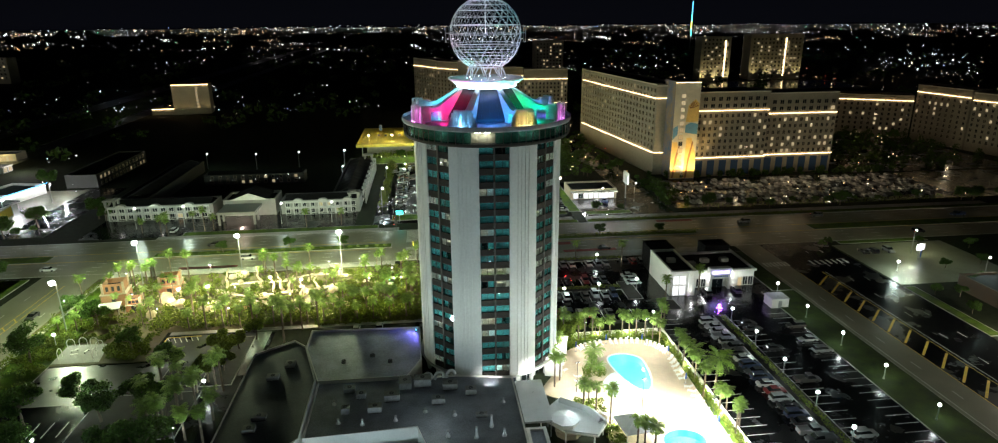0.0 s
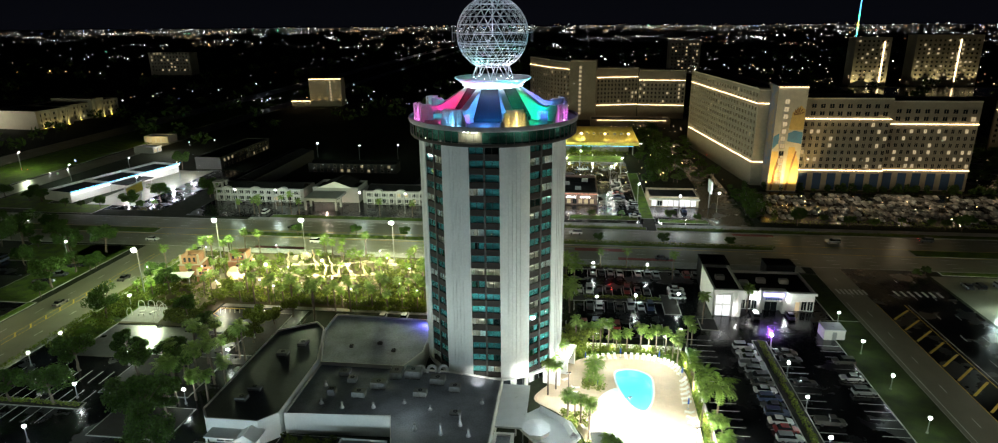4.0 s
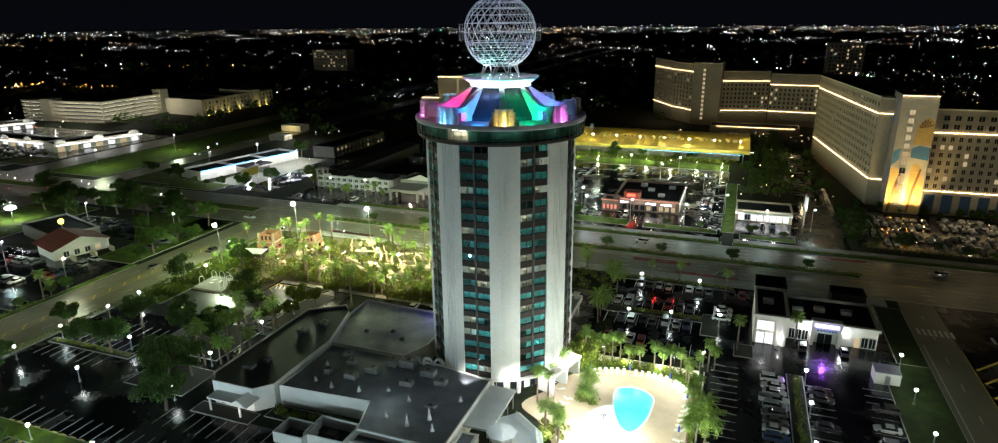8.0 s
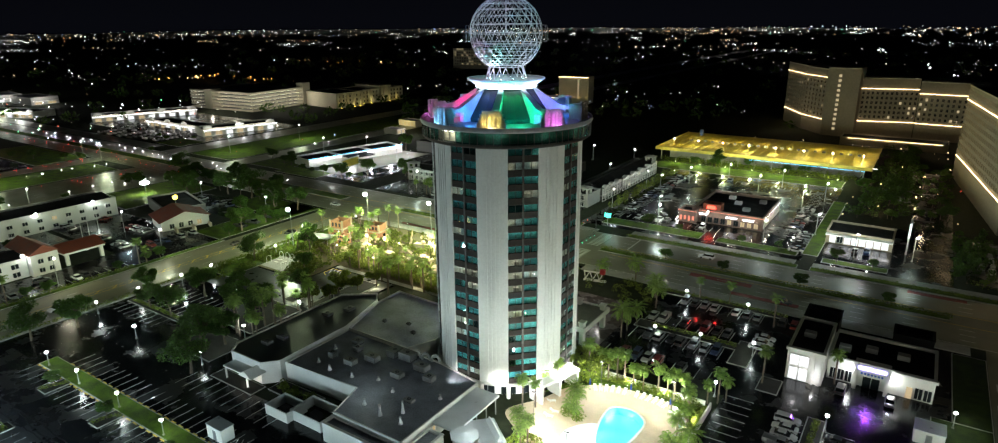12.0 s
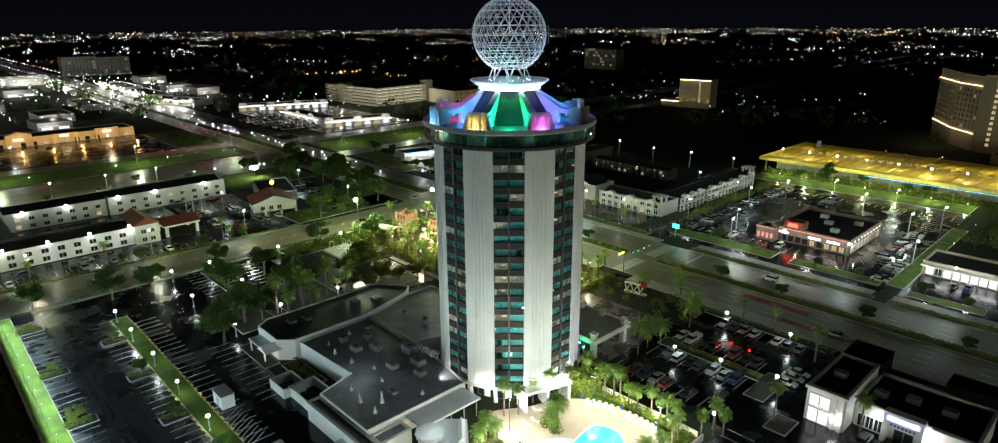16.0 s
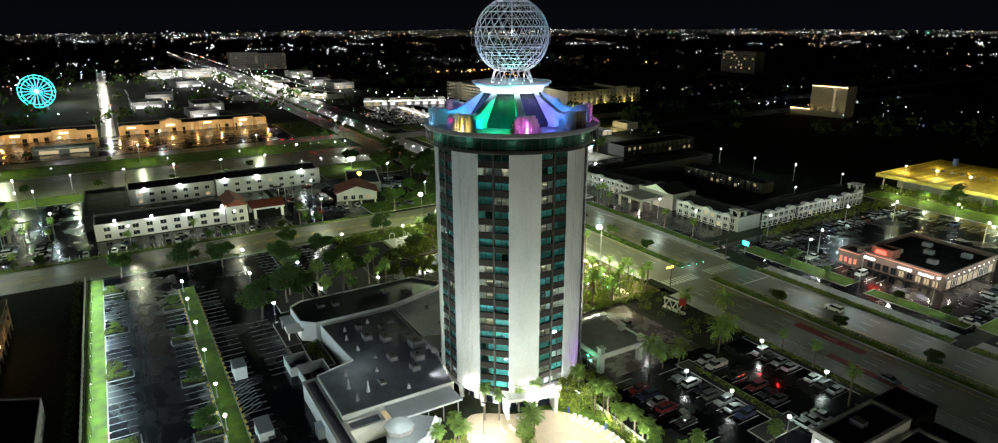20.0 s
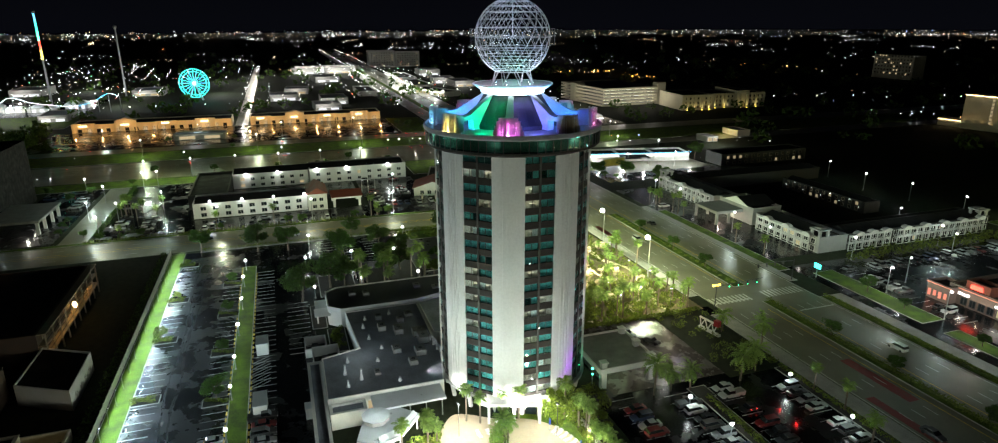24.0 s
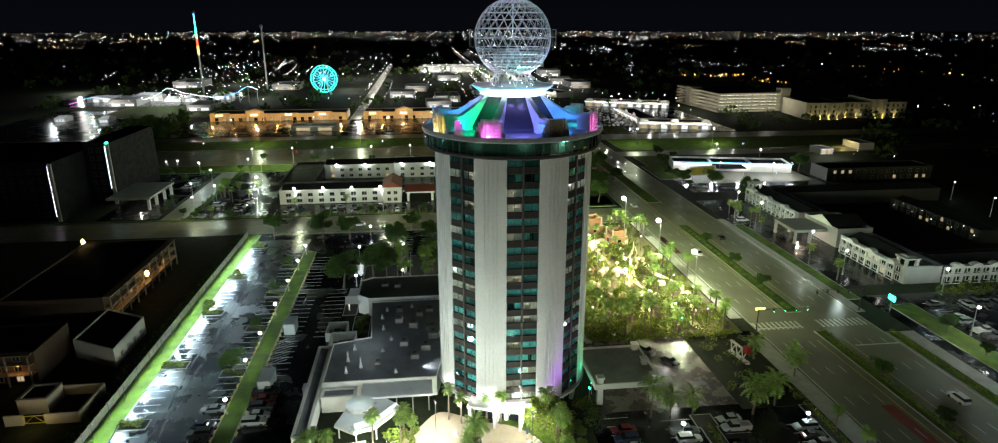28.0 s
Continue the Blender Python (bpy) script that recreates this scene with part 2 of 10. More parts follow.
M["gardenfloor"] = mat("garden_floor", (0.3, 0.24, 0.13), 0.9, var=0.7, scale=0.3, fine=4, bump=0.6, col2=(0.13, 0.12, 0.05))
M["rock"] = mat("garden_rock", (0.55, 0.44, 0.3), 0.85, var=0.35, scale=0.7, fine=5, bump=0.5)
M["terracotta"] = mat("terracotta_stucco", (0.3, 0.15, 0.08), 0.8, var=0.25)
M["redroof"] = mat("red_tile_roof", (0.2, 0.05, 0.03), 0.7, var=0.3)
M["blue"] = mat("blue_canvas", (0.02, 0.06, 0.3), 0.7)
M["yellow"] = mat("yellow_paint", (0.62, 0.5, 0.1), 0.6)
M["red"] = mat("red_paint", (0.4, 0.02, 0.02), 0.5)
M["sign"] = mat("sign_face", (0.6, 0.6, 0.6), 0.5)
M["purple_wall"] = mat("hotel_beige_render", (0.29, 0.25, 0.19), 0.8, var=0.2, scale=0.06, fine=1)
M["mural"] = mat("painted_mural", (0.5, 0.3, 0.1), 0.8, var=0.3, scale=0.12, fine=0.6, col2=(0.08, 0.16, 0.3))
M["canvas"] = mat("grey_white_canvas", (0.74, 0.76, 0.78), 0.75, var=0.12, scale=0.8, fine=6)
M["bluepanel"] = mat("blue_panel", (0.05, 0.12, 0.45), 0.5)
M["motel_white"] = mat("weathered_white_paint", (0.5, 0.5, 0.48), 0.7, var=0.15, scale=0.5, fine=5)
# darker copy of motel_wall: the shade of unlit sides is in its colour
M["shaded_wall"] = mat("dim_grey_render", (0.07, 0.068, 0.064), 0.85, var=0.2, scale=0.3, fine=4, spec=0.2)
M["walk"] = mat("pale_sand_walk", (0.6, 0.52, 0.38), 0.8, var=0.2, scale=0.6, fine=5)
M["diner_wall"] = mat("diner_brick_render", (0.15, 0.1, 0.085), 0.8, var=0.3, scale=0.6, fine=6)
M["tar"] = mat("tar", (0.006, 0.006, 0.007), 0.35, var=0.2)
G = {}
G["lamp"] = glow("lamp_lens", (0.95, 1.0, 0.97), 60)
G["lamp_big"] = glow("large_lamp_lens", (0.97, 1.0, 0.93), 90)
G["warm"] = glow("warm_strip", (1.0, 0.72, 0.38), 5.5)
G["warmdot"] = glow("warm_lamp", (1.0, 0.62, 0.25), 14)
G["cool"] = glow("cool_tube", (0.75, 0.95, 1.0), 5)
G["lilac"] = glow("lilac_tube", (0.95, 0.8, 1.0), 5)
G["white"] = glow("white_tube", (1, 1, 1), 5)
G["crown"] = glow("crown_tube", (0.7, 0.9, 1.0), 8)
G["violet"] = glow("violet_sign", (0.35, 0.3, 1.0), 7)
G["red"] = glow("red_lamp", (1, 0.05, 0.03), 6)
G["green"] = glow("green_lamp", (0.05, 1.0, 0.45), 12)
G["purple"] = glow("purple_lamp", (0.5, 0.15, 1.0), 16)
G["yellow"] = glow("yellow_lamp", (1.0, 0.75, 0.1), 6)
G["room"] = glow("ceiling_light", (1.0, 0.92, 0.74), 12, True)
G["roomw"] = glow("lit_window", (1.0, 0.78, 0.45), 0.55)
G["shopw"] = glow("lit_shop_window", (0.95, 0.98, 1.0), 1.3)
G["teal"] = glow("teal_neon", (0.05, 1.0, 0.75), 5)
G["azure"] = glow("azure_neon", (0.1, 0.55, 1.0), 5)
G["magenta"] = glow("magenta_neon", (0.9, 0.2, 0.9), 4)
G["decklight"] = glow("deck_light", (1.0, 0.95, 0.72), 3.0)
G["rosy"] = glow("rosy_neon", (1.0, 0.3, 0.2), 1.0)


# ---- mesh helpers ----
class Geo:
    """Vertices and faces of one mesh."""

    def __init__(self):
        self.v, self.f = [], []

    def add(self, verts, faces):
        o = len(self.v)
        self.v.extend([tuple(p) for p in verts])
        self.f.extend([tuple(i + o for i in q) for q in faces])
        return self

    def box(self, x0, x1, y0, y1, z0, z1, taper=0.0):
        t = taper
        v = [(x0, y0, z0), (x1, y0, z0), (x1, y1, z0), (x0, y1, z0), (x0 + t, y0 + t, z1), (x1 - t, y0 + t, z1), (x1 - t, y1 - t, z1), (x0 + t, y1 - t, z1)]
        return self.add(v, [(3, 2, 1, 0), (4, 5, 6, 7), (0, 1, 5, 4), (1, 2, 6, 5), (2, 3, 7, 6), (3, 0, 4, 7)])

    def boxm(self, m, sx, sy, sz):
        """A box of that size, standing on the origin of the pose m."""
        g = Geo().box(-sx / 2, sx / 2, -sy / 2, sy / 2, 0, sz)
        return self.add([m @ Vector(p) for p in g.v], g.f)

    def sweep(self, pts, radii, sides=8):
        """One closed tube along a bent line that never runs along y."""
        pts = [Vector(p) for p in pts]
        v, n = [], len(pts)
        for i, p in enumerate(pts):
            t = (pts[min(i + 1, n - 1)] - pts[max(i - 1, 0)]).normalized()
            u = t.cross(Vector((0, 1, 0))).normalized()
            w = u.cross(t)
            v += [p + (u * math.cos(TAU * k / sides) + w * math.sin(TAU * k / sides)) * radii[i] for k in range(sides)]
        q = [(i * sides + k, i * sides + (k + 1) % sides, (i + 1) * sides + (k + 1) % sides, (i + 1) * sides + k) for i in range(n - 1) for k in range(sides)]
        return self.add(v, q + [tuple(range(sides))[::-1], tuple(range((n - 1) * sides, n * sides))])

    def prism(self, poly, z0, z1, inset=0.0):
        n = len(poly)
        cx, cy = sum(p[0] for p in poly) / n, sum(p[1] for p in poly) / n
        top = [(p[0] + (cx - p[0]) * inset, p[1] + (cy - p[1]) * inset, z1) for p in poly]
        self.add([(p[0], p[1], z0) for p in poly] + top, [tuple(range(n - 1, -1, -1)), tuple(range(n, 2 * n))] + [(i, (i + 1) % n, n + (i + 1) % n, n + i) for i in range(n)])
        return self

    def tube(self, a, b, r0, r1=None, n=6, caps=True):
        a, b = Vector(a), Vector(b)
        r1 = r0 if r1 is None else r1
        d = (b - a).normalized()
        u = d.orthogonal().normalized()
        w = d.cross(u)
        ring = [(u * math.cos(TAU * i / n) + w * math.sin(TAU * i / n)) for i in range(n)]
        v = [a + q * r0 for q in ring] + [b + q * r1 for q in ring]
        f = [(i, (i + 1) % n, n + (i + 1) % n, n + i) for i in range(n)]
        if caps:
            f += [tuple(range(n - 1, -1, -1)), tuple(range(n, 2 * n))]
        return self.add(v, f)

    def lathe(self, prof, n=48, cx=0, cy=0, a0=0.0, a1=TAU):
        """A profile of (radius, z) turned round the axis."""
        full = abs(a1 - a0 - TAU) < 1e-6
        m = n if full else n + 1
        v = [(cx + r * math.cos(a0 + (a1 - a0) * i / n), cy + r * math.sin(a0 + (a1 - a0) * i / n), z) for i in range(m) for r, z in prof]
        k = len(prof)
        f = [(i * k + j, ((i + 1) % m) * k + j, ((i + 1) % m) * k + j + 1, i * k + j + 1) for i in range(n) for j in range(k - 1)]
        return self.add(v, f)

    def ball(self, c, r, n=8, k=5, sz=1.0):
        prof = [(max(1e-3, r * math.sin(math.pi * j / k)), -r * sz * math.cos(math.pi * j / k)) for j in range(k + 1)]
        g = Geo().lathe(prof, n)
        return self.add([(p[0] + c[0], p[1] + c[1], p[2] + c[2]) for p in g.v], g.f)

    def mesh(self, name, m, smooth=False):
        me = bpy.data.meshes.new(name)
        me.from_pydata(self.v, [], self.f)
        if m:
            me.materials.append(m)
        if smooth:
            me.shade_smooth()
        me.update()
        return me


def part(name, g, m, parent=None, label="", smooth=False):
    """One mesh object under a thing or a part."""
    me = g if isinstance(g, bpy.types.Mesh) else g.mesh(name, m, smooth)
    o = new(name, me)
    if parent:
        o.parent = parent
    if label:
        tagged(o, label)
    return o


def thing(name, label, category, loc=(0, 0, 0), turn=0, group="", kind=""):
    o = new(name)
    o.empty_display_size = 0.2
    o.matrix_world = pose(*loc, 0, 0, turn)
    return tagged(o, label, category, group, kind)


def whole(name, g, m, label, category, group="", kind="", smooth=False):
    return tagged(part(name, g, m, None, "", smooth), label, category, group, kind)


def at(parent, o, x=0, y=0, z=0, turn=0):
    o.matrix_local = pose(x, y, z, 0, 0, turn)
    return o


def bezier_ring(pts, n=8):
    """A closed smooth line through the points."""
    out = []
    k = len(pts)
    for i in range(k):
        p0, p1, p2, p3 = (Vector(pts[(i + d) % k]) for d in (-1, 0, 1, 2))
        for j in range(n):
            t = j / n
            out.append(0.5 * ((2 * p1) + (p2 - p0) * t + (2 * p0 - 5 * p1 + 4 * p2 - p3) * t * t + (3 * p1 - p0 - 3 * p2 + p3) * t ** 3))
    return [(p.x, p.y) for p in out]


from mathutils.geometry import tessellate_polygon

POOL = bezier_ring([(39.2, 128.4), (41.2, 130.2), (44.2, 130.1), (46.7, 127.8), (46.8, 123.6), (46.2, 119.0), (44.6, 115.2), (42.6, 115.6), (40.8, 119.0), (39.6, 123.4)])[::-1]
SPA = [(45.4 + 4.0 * math.cos(a * TAU / 28), 97.6 + 3.4 * math.sin(a * TAU / 28)) for a in range(28)]


def holed(outer, holes, z):
    """A flat sheet with holes in it."""
    rings = [[Vector((x, y, 0)) for x, y in r] for r in (outer, *holes)]
    flat = [v for r in rings for v in r]
    return Geo().add([(v.x, v.y, z) for v in flat], [tuple(t) for t in tessellate_polygon(rings)])


def grille(xs, zs, holes, y0, y1, pane=None):
    """A plate with openings, in one piece; pane: the depth at which a glass face closes each opening. Returns the mesh data and the glass faces."""
    g = Geo()
    index = {}

    def vid(x, y, z):
        k = (round(x, 4), round(y, 4), round(z, 4))
        if k not in index:
            index[k] = len(g.v)
            g.v.append((x, y, z))
        return index[k]

    panes = []
    solid = lambda i, j: 0 <= i < len(xs) - 1 and 0 <= j < len(zs) - 1 and (i, j) not in holes
    for i in range(len(xs) - 1):
        for j in range(len(zs) - 1):
            a, b, c, d = xs[i], xs[i + 1], zs[j], zs[j + 1]
            if (i, j) in holes:
                if pane is not None:
                    panes.append(len(g.f))
                    g.f.append((vid(a, pane, c), vid(b, pane, c), vid(b, pane, d), vid(a, pane, d)))
                    for (xa, za), (xb, zb) in (((a, c), (b, c)), ((b, c), (b, d)), ((b, d), (a, d)), ((a, d), (a, c))):
                        g.f.append((vid(xa, y0, za), vid(xb, y0, zb), vid(xb, pane, zb), vid(xa, pane, za)))
                continue
            g.f.append((vid(a, y0, c), vid(b, y0, c), vid(b, y0, d), vid(a, y0, d)))
            for (di, dj), (xa, za), (xb, zb) in (((0, -1), (a, c), (b, c)), ((1, 0), (b, c), (b, d)), ((0, 1), (b, d), (a, d)), ((-1, 0), (a, d), (a, c))):
                if not solid(i + di, j + dj) and not ((i + di, j + dj) in holes and pane is not None):
                    g.f.append((vid(xb, y0, zb), vid(xa, y0, za), vid(xa, y1, za), vid(xb, y1, zb)))
    return g, panes


# ---- ground, roads, lots ----
def slab_of(name, rects, z0, z1, m, label, category):
    for x0, x1, y0, y1 in rects:
        whole(name, Geo().box(x0, x1, y0, y1, z0, z1), m, label, category, kind="structure")


big = holed([(26, 88), (58, 88), (58, 134), (26, 134)], [POOL, SPA], 0)
o4 = len(big.v)
big.v += [(-4600, -4600, 0), (4600, -4600, 0), (4600, 4600, 0), (-4600, 4600, 0)]
big.f += [(o4, o4 + 1, 1, 0), (o4 + 1, o4 + 2, 2, 1), (o4 + 2, o4 + 3, 3, 2), (o4 + 3, o4, 0, 3)]
whole("ground", big, M["earth"], "dark flat ground of grass and earth at night", "ground", kind="structure")
slab_of("road_main", [(-1600, 1600, 198, 230)], -0.3, 0.03, M["road"], "wide wet asphalt boulevard with a planted median", "road")
slab_of("road_west", [(-119, -100, -700, 198)], -0.3, 0.034, M["road"], "wet asphalt side street with yellow turning hatches", "road")
slab_of("road_east", [(103, 111.5, -600, 198)], -0.3, 0.038, M["road"], "wet pale carriageway of the avenue", "road")
slab_of("avenue_median", [(111.5, 135, -600, 198)], -0.3, 0.038, M["lot"], "dark wet asphalt of the avenue with a hatched median", "road")
slab_of("road_far", [(-268, -224, -1600, 198), (-316, -302, -1600, 198), (-300, -280, 230, 1600), (-238, -224, 230, 1600)], -0.3, 0.042, M["road"], "wide wet highway with a grass median", "road")
slab_of("road_plaza", [(-1060, -394, 57, 66), (-1600, -316, 231, 242)], -0.3, 0.046, M["road"], "wet street running off between lit shops", "road")
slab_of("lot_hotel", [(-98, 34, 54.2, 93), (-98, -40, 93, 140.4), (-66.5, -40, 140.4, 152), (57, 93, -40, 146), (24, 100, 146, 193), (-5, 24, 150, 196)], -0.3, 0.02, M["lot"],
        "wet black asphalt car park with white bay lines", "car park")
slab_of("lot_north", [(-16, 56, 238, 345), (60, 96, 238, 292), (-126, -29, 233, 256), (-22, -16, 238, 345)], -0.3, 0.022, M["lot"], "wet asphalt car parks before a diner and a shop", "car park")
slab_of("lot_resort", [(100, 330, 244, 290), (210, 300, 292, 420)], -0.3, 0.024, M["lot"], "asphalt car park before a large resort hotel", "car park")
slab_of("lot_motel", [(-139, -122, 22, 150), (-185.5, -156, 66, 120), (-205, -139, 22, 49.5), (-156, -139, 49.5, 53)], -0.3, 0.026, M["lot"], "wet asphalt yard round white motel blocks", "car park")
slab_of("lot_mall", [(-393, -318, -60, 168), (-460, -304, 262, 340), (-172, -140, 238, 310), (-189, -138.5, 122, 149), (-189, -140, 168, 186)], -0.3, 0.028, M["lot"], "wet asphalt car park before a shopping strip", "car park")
slab_of("showroom_apron", [(-178, -156, 244, 308)], -0.2, 0.036, M["road"], "wet pale apron before the lit showroom", "pavement")
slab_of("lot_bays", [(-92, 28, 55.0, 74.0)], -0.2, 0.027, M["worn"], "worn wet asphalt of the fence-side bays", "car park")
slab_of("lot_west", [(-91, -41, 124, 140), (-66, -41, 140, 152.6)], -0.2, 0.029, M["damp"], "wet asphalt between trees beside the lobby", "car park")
slab_of("lot_east", [(136, 176, 160, 194)], -0.3, 0.018, M["road"], "small asphalt car park east of the avenue", "car park")
slab_of("entrance_plaza", [(-4, 26, 150.5, 181)], -0.2, 0.032, M["pavers"], "pinkish paved forecourt by the hotel entrance", "pavement")
slab_of("side_street", [(-223, -119.2, 11, 20)], -0.3, 0.022, M["road"], "narrow wet side street beside the motel", "road")
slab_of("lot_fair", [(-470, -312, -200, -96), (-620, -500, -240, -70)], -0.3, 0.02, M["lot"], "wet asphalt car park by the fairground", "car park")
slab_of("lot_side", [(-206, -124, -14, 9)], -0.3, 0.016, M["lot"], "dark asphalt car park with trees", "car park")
slab_of("resort_drive", [(84, 97, 236.5, 330), (80, 92, 330, 400)], -0.3, 0.02, M["lot"], "wet asphalt drive between the shops and the resort", "road")
slab_of("pond", [(300, 470, 655, 735)], -0.4, 0.03, M["pondwater"], "dark still pond before far towers", "water")
# pavements and lawns, each a real step above the road
slab_of("pavement", [(-98, -12, 194.5, 197.7), (0, 100, 193.3, 197.7), (-98, -12, 230.3, 233), (0, 55, 233.5, 237.5), (60, 230, 233.5, 237.5), (-99.7, -98, 60, 190)],
        -0.3, 0.15, M["concrete"], "pale concrete pavement along the boulevard", "pavement")
lawns = [(93, 102.7, -40, 160, "rough"), (96.5, 102.7, 160.4, 192, "rough"), (-98, 28, 51.0, 54.9, "verge"), (-1500, -125, 211, 216.5, "median"), (-92, -14, 211.6, 215.2, "median"), (-2.5, 96, 212.5, 215.2, "median"),
         (140, 1500, 211, 216.5, "median"), (0, 56, 230.3, 233.4, "verge"), (60, 330, 230.3, 233.4, "verge"), (-90, -20, 233.2, 237, "verge"),
         (-98, -88, 130, 190, "verge"), (-300, -270, -1000, 190, "median"), (-222, -207, -300, 150, "verge"), (-278, -240, 236, 900, "median"), (-222, -196, 236, 262, "verge"), (-196, -166, 232, 244, "verge"), (-138, -122, 150, 196, "verge"),
         (-121.8, -119.6, -60, 150, "verge"), (-160, -124, 180, 196, "verge"), (-222, -190, 152, 194, "verge"), (-392, -318, 170, 196, "verge"), (-498, -420, -150, -62, "field"), (-330, -304, 244, 262, "verge"),
         (135.4, 138.4, 128, 158, "verge"), (140, 172, 195, 197.4, "verge"), (-15, 22, 242, 249, "bed"), (28, 54, 242, 247, "bed"), (-35, 55, 345, 360, "bed"), (55.5, 60, 245, 320, "bed"), (62, 80, 240, 244, "bed")]
for x0, x1, y0, y1, k in lawns:
    o = whole("lawn", Geo().box(x0, x1, y0, y1, -0.2, 0.17), M["roughgrass" if k == "rough" else "grass"], "mown grass strip inside a concrete kerb", "lawn", "grass strips", "structure")
    kb = Geo()
    for a in ((x0 - 0.2, x1 + 0.2, y0 - 0.2, y0), (x0 - 0.2, x1 + 0.2, y1, y1 + 0.2), (x0 - 0.2, x0, y0, y1), (x1, x1 + 0.2, y0, y1)):
        kb.box(*a, -0.2, 0.15)
    part("kerb", kb, M["kerb"], o)

# painted lines
wl_, yl_, rl_ = Geo(), Geo(), Geo()


def dashes(g, along, fixed, a, b, step, length, w=0.16, z=0.036):
    p = a
    while p < b:
        q = min(b, p + length)
        if along == "x":
            g.box(p, q, fixed - w / 2, fixed + w / 2, 0, z + 0.006)
        else:
            g.box(fixed - w / 2, fixed + w / 2, p, q, 0, z + 0.006)
        p += step


for yy in (201.4, 204.7, 208.0, 220.2, 223.4, 226.8):
    dashes(wl_, "x", yy, -900, -16, 12, 3.2)
    dashes(wl_, "x", yy, 2, 900, 12, 3.2)
for yy in (198.4, 229.6):
    dashes(wl_, "x", yy, -900, 900, 60, 60)
for yy in (210.4, 217.3):
    dashes(yl_, "x", yy, -900, -16, 60, 60)
    dashes(yl_, "x", yy, 2, 900, 60, 60)
for i in range(14):
    if i < 10:
        dashes(wl_, "y", -6.8, 198.6 + i * 1.3, 199.2 + i * 1.3, 9, 0.6, 4.2)
        dashes(wl_, "y", -6.8, 216.2 + i * 1.3, 216.8 + i * 1.3, 9, 0.6, 4.2)
dashes(wl_, "y", -5.6, 198.8, 210.6, 30, 30, 0.5)
dashes(wl_, "y", 5.4, 218, 229.6, 30, 30, 0.5)
for yy in (199.0, 201.0, 203.0):
    rl_.box(-80, -62, 199.2, 201.2, 0, 0.039)
rl_.box(44, 62, 199.2, 201.4, 0, 0.039)
rl_.box(30, 48, 206.6, 209.4, 0, 0.039)
rl_.box(86, 100, 226.8, 229.2, 0, 0.039)
# west street: yellow centre lines and hatches
for xx in (-108.8, -110.6):
    dashes(yl_, "y", xx, -60, 190, 60, 60, 0.14)
for k in range(16):
    y0 = 92 + k * 5
    m = pose(-109.7, y0, 0.0, 0, 0, 40)
    yl_.boxm(m, 0.3, 3.0, 0.042)
for xx in (-104.4, -114.6):
    dashes(wl_, "y", xx, -60, 190, 12, 3)
# east avenue: hatched median
for xx in (111.6, 118.8):
    dashes(yl_, "y", xx, 20, 172, 200, 200, 0.16, 0.042)
for k in range(24):
    yl_.boxm(pose(115.2, 30 + k * 5.9, 0.0, 0, 0, -45), 0.55, 8.4, 0.05)
for xx in (107.3, 124, 129):
    dashes(wl_, "y", xx, 20, 190, 12, 3, 0.16, 0.042)
for xx in (104.0, 119.8):
    dashes(wl_, "y", xx, 20, 172, 200, 200, 0.16, 0.042)
for k in range(7):
    wl_.box(104.2 + k * 1.2, 104.8 + k * 1.2, 178, 181.5, 0, 0.046)
    wl_.box(119.8 + k * 1.9, 120.5 + k * 1.9, 178, 181.5, 0, 0.046)
# highway
for xx in (-244.5, -248.5, -252.5, -256.5, -285, -289, -293, -297):
    dashes(wl_, "y", xx, -400, 500, 12, 3, 0.2, 0.044)


def bays(x0, x1, y0, y1, along="x", step=2.7, g=None):
    """White lines between parking bays: along x, each line runs from y0 to y1."""
    g = g or wl_
    p = x0 if along == "x" else y0
    end = x1 if along == "x" else y1
    while p <= end + 0.01:
        if along == "x":
            g.box(p - 0.07, p + 0.07, y0, y1, 0, 0.036)
        else:
            g.box(x0, x1, p - 0.07, p + 0.07, 0, 0.034)
        p += step


bays(-90, 26, 55.1, 60.1)
bays(-78, 26, 69.0, 73.6)
bays(-72, 24, 78.4, 83.4)
bays(-44, -14, 86.5, 92)
bays(-94, -74, 98.5, 103.5)
bays(-94, -72, 113, 118)
bays(-90, -70, 106, 110.5)
bays(57.6, 63, 60, 148, "y")
bays(67.6, 72.6, 60, 146, "y")
bays(76.4, 81.4, 60, 146, "y")
bays(87.6, 92.6, 60, 148, "y")
bays(34, 58, 184, 189.6)
bays(30, 52, 171, 176)
bays(30, 52, 160, 166)
bays(28, 54, 149, 154)
bays(-15, 28, 252, 257)
bays(-15, 54, 330, 335)
bays(-15, -9.5, 262, 330, "y")
bays(46, 51, 262, 330, "y")
bays(-128, -122.6, 40, 120, "y", 2.8)
for k in range(10):
    wl_.boxm(pose(-14 + k * 1.3, 76.2 + 4, 0, 0, 0, 35), 0.15, 5, 0.034)
    wl_.boxm(pose(62 + k * 1.1, 128 + 60, 0, 0, 0, 35), 0.15, 3, 0.034)
for a, b in (((-66, 152), (-66, 148.4)), ((-66, 148.4), (-63.8, 147)), ((-66, 152), (-58, 152.2))):
    d = Vector(b) - Vector(a)
    yl_.boxm(pose((a[0] + b[0]) / 2, (a[1] + b[1]) / 2, 0, 0, 0, math.degrees(math.atan2(d.y, d.x))), d.length, 0.22, 0.06)
for k in range(6):
    wl_.boxm(pose(-65 + k * 1.3, 150.2 + k * 0.12, 0, 0, 0, 28), 0.2, 3.4 - k * 0.25, 0.06)
dashes(yl_, "x", 73.8, -78, 28, 2.4, 1.4, 0.3, 0.05)
